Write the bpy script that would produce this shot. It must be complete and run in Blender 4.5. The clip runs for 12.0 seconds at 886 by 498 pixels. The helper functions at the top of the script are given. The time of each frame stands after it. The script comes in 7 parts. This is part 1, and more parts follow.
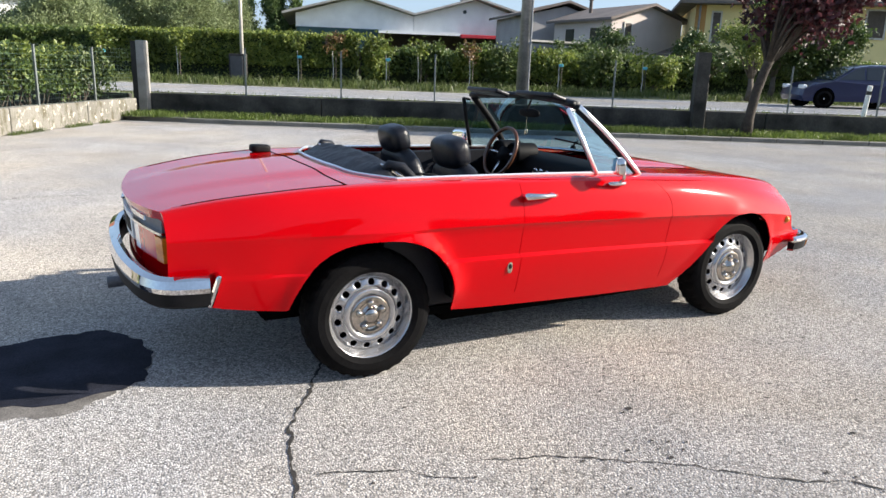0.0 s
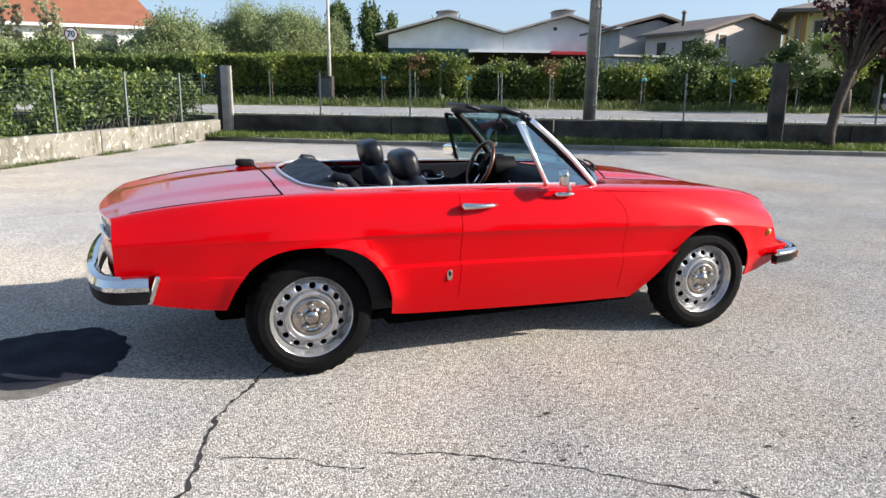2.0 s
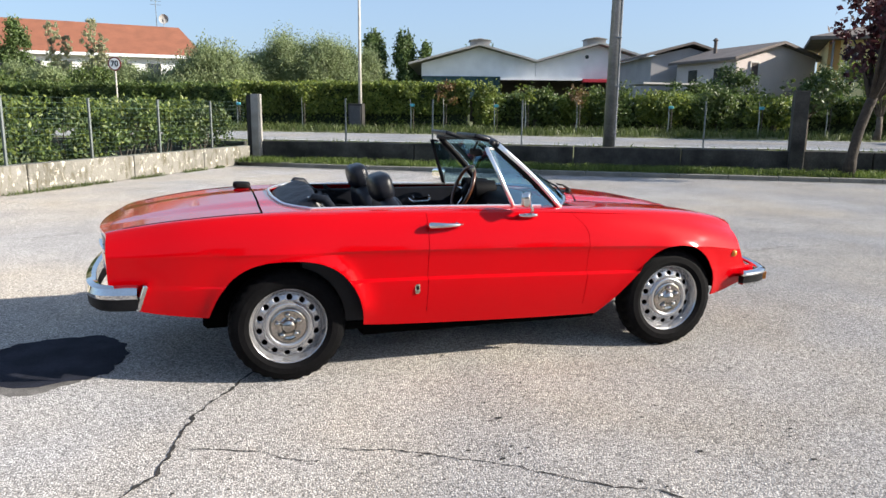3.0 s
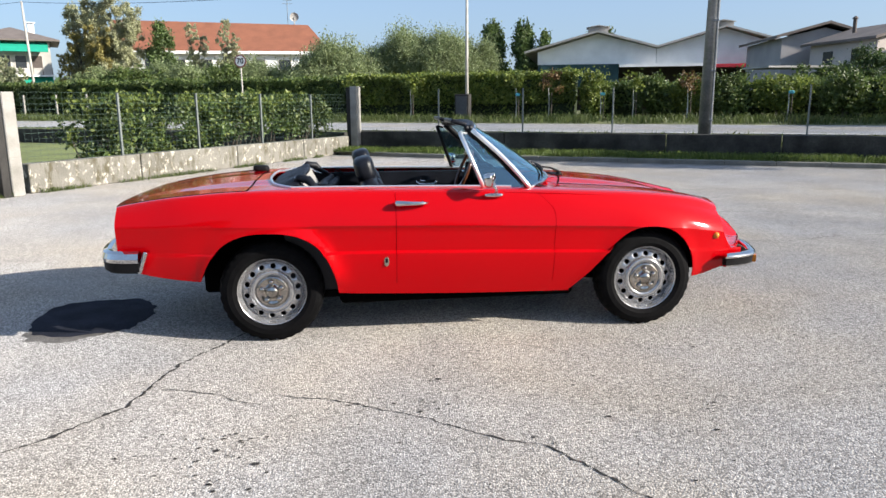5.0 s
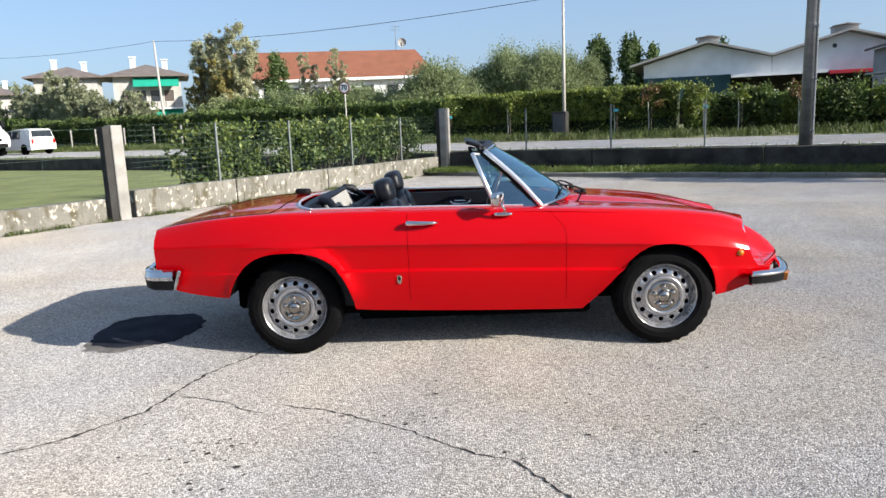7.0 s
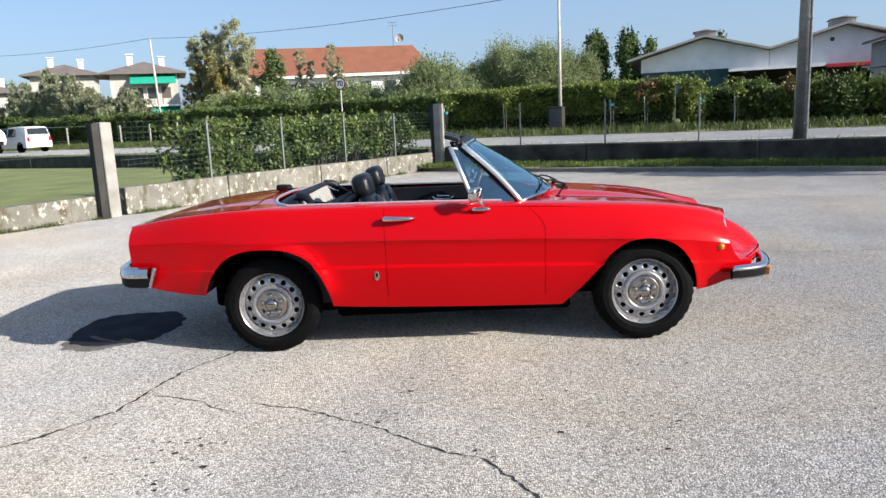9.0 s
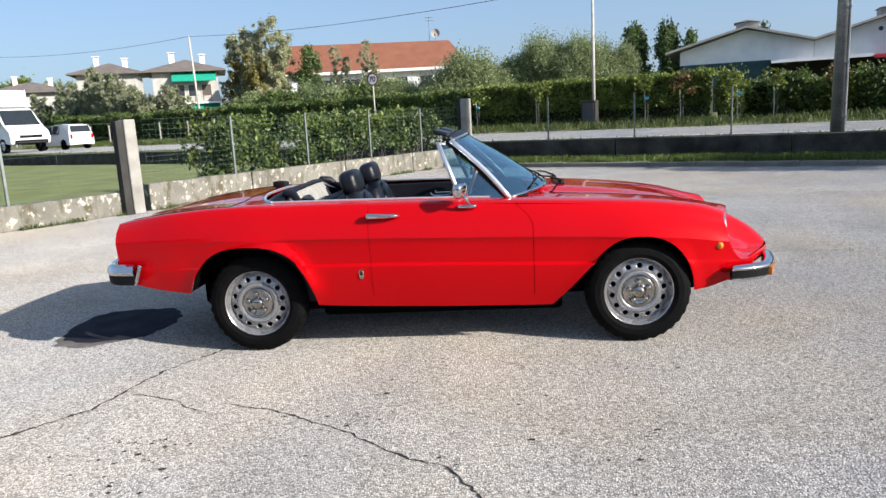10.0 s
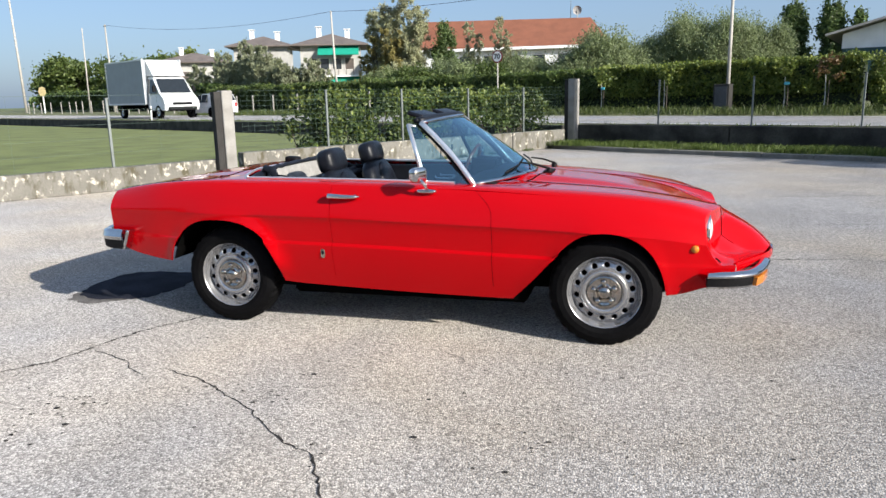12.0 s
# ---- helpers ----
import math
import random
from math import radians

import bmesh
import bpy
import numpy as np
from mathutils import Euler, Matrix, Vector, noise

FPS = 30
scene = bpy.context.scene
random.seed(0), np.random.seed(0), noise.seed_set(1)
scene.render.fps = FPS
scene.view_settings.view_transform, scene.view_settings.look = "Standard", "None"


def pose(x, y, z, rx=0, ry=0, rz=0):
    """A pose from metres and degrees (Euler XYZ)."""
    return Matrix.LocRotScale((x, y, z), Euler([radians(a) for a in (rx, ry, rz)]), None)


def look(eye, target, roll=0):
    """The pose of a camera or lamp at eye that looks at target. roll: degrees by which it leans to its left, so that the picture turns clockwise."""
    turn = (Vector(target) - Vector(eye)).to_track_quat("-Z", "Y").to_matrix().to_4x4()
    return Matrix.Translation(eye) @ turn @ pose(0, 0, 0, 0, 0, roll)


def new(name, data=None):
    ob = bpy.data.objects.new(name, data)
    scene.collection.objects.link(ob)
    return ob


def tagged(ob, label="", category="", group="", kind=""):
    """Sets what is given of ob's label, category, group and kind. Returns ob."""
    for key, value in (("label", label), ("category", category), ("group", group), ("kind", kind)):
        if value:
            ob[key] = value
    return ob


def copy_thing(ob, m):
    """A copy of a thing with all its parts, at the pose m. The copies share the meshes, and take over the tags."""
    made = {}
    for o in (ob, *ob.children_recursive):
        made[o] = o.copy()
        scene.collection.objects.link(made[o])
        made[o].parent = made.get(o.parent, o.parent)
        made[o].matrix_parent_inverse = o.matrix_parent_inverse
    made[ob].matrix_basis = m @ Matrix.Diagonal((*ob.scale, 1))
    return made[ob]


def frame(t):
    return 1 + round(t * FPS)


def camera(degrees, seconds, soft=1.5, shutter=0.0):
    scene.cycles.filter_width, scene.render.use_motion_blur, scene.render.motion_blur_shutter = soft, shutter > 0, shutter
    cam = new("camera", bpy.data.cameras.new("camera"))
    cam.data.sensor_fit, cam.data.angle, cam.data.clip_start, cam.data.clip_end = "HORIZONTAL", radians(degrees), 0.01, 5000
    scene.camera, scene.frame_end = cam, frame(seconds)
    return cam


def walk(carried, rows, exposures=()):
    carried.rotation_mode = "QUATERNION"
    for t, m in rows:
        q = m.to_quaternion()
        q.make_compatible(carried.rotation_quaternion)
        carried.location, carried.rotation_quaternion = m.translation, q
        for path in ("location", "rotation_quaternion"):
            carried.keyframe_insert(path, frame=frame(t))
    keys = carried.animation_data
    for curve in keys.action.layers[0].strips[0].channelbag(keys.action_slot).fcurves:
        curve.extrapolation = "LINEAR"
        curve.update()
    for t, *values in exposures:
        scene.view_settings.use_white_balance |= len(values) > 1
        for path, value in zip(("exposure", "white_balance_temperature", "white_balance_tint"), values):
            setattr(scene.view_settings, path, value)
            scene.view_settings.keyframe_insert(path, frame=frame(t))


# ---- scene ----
cam = camera(63.3, 12.0)
PATH = [
    (0, (-2.289, -3.497, 1.378), (-1.368, -1.79, 0.888), 1.9),
    (0.5, (-2.097, -3.553, 1.372), (-1.238, -1.809, 0.901), 1.5),
    (1, (-1.938, -3.64, 1.374), (-1.095, -1.885, 0.918), 0.7),
    (1.5, (-1.793, -3.787, 1.385), (-1.067, -1.987, 0.901), 0.9),
    (2, (-1.678, -3.95, 1.386), (-0.999, -2.123, 0.937), 0.6),
    (2.5, (-1.605, -4.145, 1.408), (-0.934, -2.308, 0.987), 1.0),
    (3, (-1.444, -4.315, 1.398), (-0.852, -2.443, 1.019), 0.6),
    (3.2, (-1.337, -4.386, 1.389), (-0.794, -2.503, 0.986), 0.4),
    (4.8, (-0.773, -4.801, 1.376), (-0.519, -2.856, 0.986), -1.1),
    (5, (-0.673, -4.817, 1.38), (-0.415, -2.875, 0.975), -0.4),
    (5.5, (-0.5, -4.918, 1.392), (-0.296, -2.963, 1.026), -2.3),
    (6, (-0.354, -5.018, 1.397), (-0.279, -3.051, 1.042), -2.2),
    (6.5, (-0.202, -5.006, 1.401), (-0.249, -3.035, 1.067), -2.4),
    (7, (-0.099, -4.966, 1.388), (-0.145, -2.997, 1.041), -2.3),
    (7.2, (-0.083, -4.959, 1.384), (-0.11, -2.99, 1.037), -1.9),
    (8.8, (0.006, -4.932, 1.374), (-0.06, -2.967, 1.009), -2.4),
    (9, (0.028, -4.919, 1.373), (-0.017, -2.952, 1.015), -2.6),
    (9.5, (0.145, -4.856, 1.365), (0.077, -2.891, 1.002), -3.0),
    (10, (0.326, -4.794, 1.355), (0.175, -2.833, 0.989), -3.0),
    (10.5, (0.583, -4.747, 1.339), (0.297, -2.804, 0.96), -1.7),
    (11, (0.825, -4.684, 1.344), (0.432, -2.767, 0.933), -0.6),
    (11.5, (1.054, -4.585, 1.345), (0.615, -2.678, 0.933), -0.7),
    (12, (1.276, -4.524, 1.34), (0.762, -2.635, 0.929), -1.3),
]
walk(cam, [(t, look(eye, target, roll)) for t, eye, target, roll in PATH], [(0.0, 1.27, 6560, 10), (3.0, 1.14, 6500, 10), (6.5, 0.97, 6380, 10), (9.5, 0.92, 6350, 10), (12.0, 0.76, 6290, 10)])

# ---- world, sun, exposure ----
SUN_WAY = Vector((0.82, -0.395, 0.42)).normalized()
world = bpy.data.worlds.new("world")
scene.world = world
world.use_nodes = True
wn = world.node_tree.nodes
sky = wn.new("ShaderNodeTexSky")
sky.sky_type = "NISHITA"
sky.sun_disc = False
sky.sun_elevation = math.asin(SUN_WAY.z)
sky.sun_rotation = math.atan2(SUN_WAY.x, SUN_WAY.y)
sky.air_density, sky.dust_density, sky.ozone_density = 0.9, 2.0, 3.0
wn["Background"].inputs["Strength"].default_value = 0.083
haze = wn.new("ShaderNodeHueSaturation")
haze.inputs["Saturation"].default_value, haze.inputs["Value"].default_value = 1.08, 1.0
world.node_tree.links.new(sky.outputs[0], haze.inputs["Color"])
veil = wn.new("ShaderNodeMix")
veil.data_type = "RGBA"
veil.inputs["Factor"].default_value, veil.inputs["B"].default_value = 0.4, (3.5, 4.6, 6.4, 1)
world.node_tree.links.new(haze.outputs[0], veil.inputs["A"])
world.node_tree.links.new(veil.outputs["Result"], wn["Background"].inputs["Color"])
sun = new("sun", bpy.data.lights.new("sun", "SUN"))
sun.data.energy, sun.data.angle, sun.data.color = 5.0, radians(0.6), (1.0, 0.93, 0.82)
sun.matrix_world = look(SUN_WAY * 40, (0, 0, 0))


# ---- small tools ----
def mesh_ob(name, verts, faces, material, parent=None, smooth=False, label=""):
    me = bpy.data.meshes.new(name)
    me.from_pydata([tuple(v) for v in verts], [], [tuple(f) for f in faces])
    me.update()
    if smooth:
        me.polygons.foreach_set("use_smooth", [True] * len(me.polygons))
    if material:
        me.materials.append(material)
    ob = new(name, me)
    if parent:
        ob.parent = parent
    if label:
        ob["label"] = label
    return ob


def part(name, bm, material, parent=None, label="", smooth=False):
    me = bpy.data.meshes.new(name)
    bmesh.ops.recalc_face_normals(bm, faces=bm.faces)
    bm.to_mesh(me)
    bm.free()
    if smooth:
        me.polygons.foreach_set("use_smooth", [True] * len(me.polygons))
    me.materials.append(material)
    ob = new(name, me)
    if parent:
        ob.parent = parent
    if label:
        ob["label"] = label
    return ob


def thing(name, m, label, category, group="", kind=""):
    e = new(name)
    e.empty_display_size = 0.1
    e.matrix_basis = m
    return tagged(e, label, category, group, kind)


def box(bm, x0, y0, z0, x1, y1, z1, bevel=0.0, m=None, seg=1):
    r = bmesh.ops.create_cube(bm, size=1)
    vs = r["verts"]
    for v in vs:
        v.co = Vector(((x0 + x1) / 2 + v.co.x * (x1 - x0), (y0 + y1) / 2 + v.co.y * (y1 - y0), (z0 + z1) / 2 + v.co.z * (z1 - z0)))
    if bevel:
        es = list({e for v in vs for e in v.link_edges})
        out = bmesh.ops.bevel(bm, geom=es, offset=bevel, segments=seg, profile=0.6, affect="EDGES")
        vs = list({v for f in out["faces"] for v in f.verts} | {v for v in vs if v.is_valid})
    if m is not None:
        bmesh.ops.transform(bm, matrix=m, verts=[v for v in vs if v.is_valid])
    return bm


def cyl(bm, p, q, r0, r1=None, n=12, caps=True):
    r1 = r0 if r1 is None else r1
    p, q = Vector(p), Vector(q)
    d = (q - p).normalized()
    a = d.orthogonal().normalized()
    b = d.cross(a)
    rings = []
    for c, r in ((p, r0), (q, r1)):
        rings.append([bm.verts.new(c + (a * math.cos(t) + b * math.sin(t)) * r) for t in (2 * math.pi * k / n for k in range(n))])
    for k in range(n):
        bm.faces.new((rings[0][k], rings[0][(k + 1) % n], rings[1][(k + 1) % n], rings[1][k]))
    if caps:
        bm.faces.new(rings[0][::-1])
        bm.faces.new(rings[1])
    return bm


def tube(bm, pts, r, n=8, closed=False):
    """A round bar along a line of points; r a number or one for each point."""
    pts = [Vector(p) for p in pts]
    rs = [r] * len(pts) if isinstance(r, (int, float)) else list(r)
    rings, up = [], None
    for i, p in enumerate(pts):
        a = pts[i - 1] if (i > 0 or closed) else p
        b = pts[(i + 1) % len(pts)] if (i < len(pts) - 1 or closed) else p
        d = (b - a).normalized()
        up = d.orthogonal().normalized() if up is None else (up - d * up.dot(d)).normalized()
        w = d.cross(up)
        rings.append([bm.verts.new(p + (up * math.cos(t) + w * math.sin(t)) * rs[i]) for t in (2 * math.pi * k / n for k in range(n))])
    for i in range(len(rings) - (0 if closed else 1)):
        a, b = rings[i], rings[(i + 1) % len(rings)]
        for k in range(n):
            bm.faces.new((a[k], a[(k + 1) % n], b[(k + 1) % n], b[k]))
    if not closed:
        bm.faces.new(rings[0][::-1])
        bm.faces.new(rings[-1])
    return bm


def lathe(bm, profile, n=48, axis="y", centre=(0, 0, 0)):
    """Turns (radius, along) pairs round an axis."""
    rings = []
    for r, h in profile:
        ring = []
        for k in range(n):
            t = 2 * math.pi * k / n
            c, s = r * math.cos(t), r * math.sin(t)
            co = (c, h, s) if axis == "y" else ((c, s, h) if axis == "z" else (h, c, s))
            ring.append(bm.verts.new(Vector(co) + Vector(centre)))
        rings.append(ring)
    for a, b in zip(rings, rings[1:]):
        for k in range(n):
            bm.faces.new((a[k], a[(k + 1) % n], b[(k + 1) % n], b[k]))
    return bm


def hermite(xs, ys):
    """A smooth line through given knots that does not overshoot."""
    xs, ys = np.array(xs, float), np.array(ys, float)
    h, d = np.diff(xs), np.diff(ys) / np.diff(xs)
    m = np.zeros(len(xs))
    m[0], m[-1] = d[0], d[-1]
    for i in range(1, len(xs) - 1):
        if d[i - 1] * d[i] > 0:
            w1, w2 = 2 * h[i] + h[i - 1], h[i] + 2 * h[i - 1]
            m[i] = (w1 + w2) / (w1 / d[i - 1] + w2 / d[i])

    def f(x):
        x = min(max(x, xs[0]), xs[-1])
        i = min(max(int(np.searchsorted(xs, x)) - 1, 0), len(h) - 1)
        t = (x - xs[i]) / h[i]
        return float((2 * t**3 - 3 * t**2 + 1) * ys[i] + (t**3 - 2 * t**2 + t) * h[i] * m[i] + (3 * t**2 - 2 * t**3) * ys[i + 1] + (t**3 - t**2) * h[i] * m[i + 1])

    return f


def sstep(a, b, x):
    t = min(max((x - a) / (b - a), 0.0), 1.0)
    return t * t * (3 - 2 * t)


# ---- materials ----
def material(name, base, rough=0.6, metal=0.0, var=0.15, scale=6.0, fine=80.0, bump=0.0, bump_scale=120.0, coat=0.0, spec=0.5, second=None, patches=0.5, rand=0.0):
    """A surface whose colour wanders at a broad and a fine scale (metres), with fine relief."""
    mt = bpy.data.materials.new(name)
    mt.use_nodes = True
    nt = mt.node_tree
    n, l = nt.nodes, nt.links
    b = n["Principled BSDF"]
    b.inputs["Roughness"].default_value, b.inputs["Metallic"].default_value = rough, metal
    b.inputs["Coat Weight"].default_value, b.inputs["Specular IOR Level"].default_value = coat, spec
    b.inputs["Coat Roughness"].default_value, b.inputs["Coat IOR"].default_value = 0.03, 1.30
    co = n.new("ShaderNodeTexCoord")
    big, small = n.new("ShaderNodeTexNoise"), n.new("ShaderNodeTexNoise")
    for node, s, d in ((big, scale, 5.0), (small, fine, 3.0)):
        node.inputs["Scale"].default_value, node.inputs["Detail"].default_value = s, d
        l.new(co.outputs["Object"], node.inputs["Vector"])
    ramp = n.new("ShaderNodeValToRGB")
    lo = [c * (1 - var) for c in base]
    hi = [min(c * (1 + var), 1.0) for c in base]
    if second:
        lo = list(second)
    ramp.color_ramp.elements[0].color, ramp.color_ramp.elements[1].color = (*lo, 1), (*hi, 1)
    ramp.color_ramp.elements[0].position, ramp.color_ramp.elements[1].position = patches - 0.18, patches + 0.18
    l.new(big.outputs[0], ramp.inputs[0])
    mix = n.new("ShaderNodeMix")
    mix.data_type, mix.blend_type = "RGBA", "MULTIPLY"
    mix.inputs["Factor"].default_value = 1.0
    ramp2 = n.new("ShaderNodeMapRange")
    ramp2.inputs["From Min"].default_value, ramp2.inputs["From Max"].default_value = 0.3, 0.7
    ramp2.inputs["To Min"].default_value, ramp2.inputs["To Max"].default_value = 1 - var, 1 + var * 0.6
    l.new(small.outputs[0], ramp2.inputs["Value"])
    l.new(ramp.outputs[0], mix.inputs["A"])
    l.new(ramp2.outputs[0], mix.inputs["B"])
    last = mix.outputs["Result"]
    if rand:
        info, rr, mx = n.new("ShaderNodeObjectInfo"), n.new("ShaderNodeMapRange"), n.new("ShaderNodeMix")
        mx.data_type, mx.blend_type = "RGBA", "MULTIPLY"
        mx.inputs["Factor"].default_value = 1.0
        rr.inputs["To Min"].default_value, rr.inputs["To Max"].default_value = 1 - rand, 1 + rand
        l.new(info.outputs["Random"], rr.inputs["Value"])
        l.new(last, mx.inputs["A"])
        l.new(rr.outputs[0], mx.inputs["B"])
        last = mx.outputs["Result"]
    l.new(last, b.inputs["Base Color"])
    if bump:
        bn, bp = n.new("ShaderNodeTexNoise"), n.new("ShaderNodeBump")
        bn.inputs["Scale"].default_value, bn.inputs["Detail"].default_value = bump_scale, 4.0
        bp.inputs["Strength"].default_value, bp.inputs["Distance"].default_value = 1.0, bump
        l.new(co.outputs["Object"], bn.inputs["Vector"])
        l.new(bn.outputs[0], bp.inputs["Height"])
        l.new(bp.outputs[0], b.inputs["Normal"])
    return mt


def leaf_material(name, dark, light, trans=0.35, rough=0.5):
    mt = bpy.data.materials.new(name)
    mt.use_nodes = True
    n, l = mt.node_tree.nodes, mt.node_tree.links
    b = n["Principled BSDF"]
    b.inputs["Roughness"].default_value = rough
    geo, ramp = n.new("ShaderNodeNewGeometry"), n.new("ShaderNodeValToRGB")
    ramp.color_ramp.elements[0].color, ramp.color_ramp.elements[1].color = (*dark, 1), (*light, 1)
    l.new(geo.outputs["Random Per Island"], ramp.inputs[0])
    co, nz, mx = n.new("ShaderNodeTexCoord"), n.new("ShaderNodeTexNoise"), n.new("ShaderNodeMix")
    nz.inputs["Scale"].default_value = 0.8
    l.new(co.outputs["Object"], nz.inputs["Vector"])
    mx.data_type, mx.blend_type = "RGBA", "MULTIPLY"
    mx.inputs["Factor"].default_value = 1.0
    mr = n.new("ShaderNodeMapRange")
    mr.inputs["From Min"].default_value, mr.inputs["From Max"].default_value = 0.3, 0.7
    mr.inputs["To Min"].default_value, mr.inputs["To Max"].default_value = 0.7, 1.3
    l.new(nz.outputs[0], mr.inputs["Value"])
    l.new(ramp.outputs[0], mx.inputs["A"])
    l.new(mr.outputs[0], mx.inputs["B"])
    l.new(mx.outputs["Result"], b.inputs["Base Color"])
    tr, ms = n.new("ShaderNodeBsdfTranslucent"), n.new("ShaderNodeMixShader")
    l.new(mx.outputs["Result"], tr.inputs["Color"])
    ms.inputs[0].default_value = trans
    l.new(b.outputs[0], ms.inputs[1])
    l.new(tr.outputs[0], ms.inputs[2])
    l.new(ms.outputs[0], n["Material Output"].inputs["Surface"])
    return mt


def glass_material(name, tint, rough=0.0):
    mt = bpy.data.materials.new(name)
    mt.use_nodes = True
    n, l = mt.node_tree.nodes, mt.node_tree.links
    tr, gl, lw, ms = n.new("ShaderNodeBsdfTransparent"), n.new("ShaderNodeBsdfGlossy"), n.new("ShaderNodeLayerWeight"), n.new("ShaderNodeMixShader")
    pw, fr = n.new("ShaderNodeMath"), n.new("ShaderNodeMapRange")
    tr.inputs["Color"].default_value = (*tint, 1)
    gl.inputs["Roughness"].default_value = rough
    gl.inputs["Color"].default_value = (0.62, 0.88, 1.0, 1)
    pw.operation, pw.inputs[1].default_value = "POWER", 3.5
    fr.inputs["To Min"].default_value, fr.inputs["To Max"].default_value = 0.26, 0.95
    l.new(lw.outputs["Facing"], pw.inputs[0])
    l.new(pw.outputs[0], fr.inputs["Value"])
    l.new(fr.outputs[0], ms.inputs[0])
    l.new(tr.outputs[0], ms.inputs[1])
    l.new(gl.outputs[0], ms.inputs[2])
    l.new(ms.outputs[0], n["Material Output"].inputs["Surface"])
    return mt


def asphalt_material(name, base, speck):
    mt = bpy.data.materials.new(name)
    mt.use_nodes = True
    n, l = mt.node_tree.nodes, mt.node_tree.links
    b = n["Principled BSDF"]
    b.inputs["Roughness"].default_value = 0.9
    b.inputs["Specular IOR Level"].default_value, b.inputs["Diffuse Roughness"].default_value = 0.2, 0.45
    co = n.new("ShaderNodeTexCoord")

    def noise_node(s, d, r=0.6):
        k = n.new("ShaderNodeTexNoise")
        k.inputs["Scale"].default_value, k.inputs["Detail"].default_value, k.inputs["Roughness"].default_value = s, d, r
        l.new(co.outputs["Object"], k.inputs["Vector"])
        return k.outputs[0]

    def mapped(src, a, c, lo, hi):
        k = n.new("ShaderNodeMapRange")
        for key, v in (("From Min", a), ("From Max", c), ("To Min", lo), ("To Max", hi)):
            k.inputs[key].default_value = v
        l.new(src, k.inputs["Value"])
        return k.outputs[0]

    def times(x, y, op="MULTIPLY"):
        k = n.new("ShaderNodeMath")
        k.operation = op
        l.new(x, k.inputs[0])
        l.new(y, k.inputs[1])
        return k.outputs[0]

    vor = n.new("ShaderNodeTexVoronoi")
    vor.inputs["Scale"].default_value = 120.0
    l.new(co.outputs["Object"], vor.inputs["Vector"])
    sep = n.new("ShaderNodeSeparateColor")
    l.new(vor.outputs["Color"], sep.inputs[0])
    stones = mapped(sep.outputs[0], 0.0, 1.0, 1 - speck, 1 + speck)
    gaps = mapped(vor.outputs["Distance"], 0.25, 0.75, 1.06, 0.66)
    grain = mapped(noise_node(38.0, 3.0), 0.32, 0.68, 0.82, 1.16)
    patch = mapped(noise_node(0.9, 6.0), 0.34, 0.66, 0.86, 1.1)
    broad = mapped(noise_node(0.16, 4.0), 0.35, 0.65, 0.88, 1.08)
    stain = mapped(noise_node(2.3, 5.0, 0.7), 0.63, 0.74, 1.0, 0.78)
    value = times(times(times(stones, gaps), times(grain, patch)), times(broad, stain))
    warm = n.new("ShaderNodeValToRGB")
    warm.color_ramp.elements[0].color = (*[c * k for c, k in zip(base, (0.97, 0.99, 1.03))], 1)
    warm.color_ramp.elements[1].color = (*[c * k for c, k in zip(base, (1.06, 1.0, 0.9))], 1)
    warm.color_ramp.elements[0].position, warm.color_ramp.elements[1].position = 0.4, 0.66
    l.new(noise_node(0.35, 3.0), warm.inputs[0])
    mx = n.new("ShaderNodeMix")
    mx.data_type, mx.blend_type = "RGBA", "MULTIPLY"
    mx.inputs["Factor"].default_value = 1.0
    l.new(warm.outputs[0], mx.inputs["A"])
    l.new(value, mx.inputs["B"])
    l.new(mx.outputs["Result"], b.inputs["Base Color"])
    bp = n.new("ShaderNodeBump")
    bp.inputs["Strength"].default_value, bp.inputs["Distance"].default_value = 0.8, 0.004
    inv = mapped(vor.outputs["Distance"], 0.0, 0.8, 1.0, 0.0)
    l.new(inv, bp.inputs["Height"])
    l.new(bp.outputs[0], b.inputs["Normal"])
    return mt


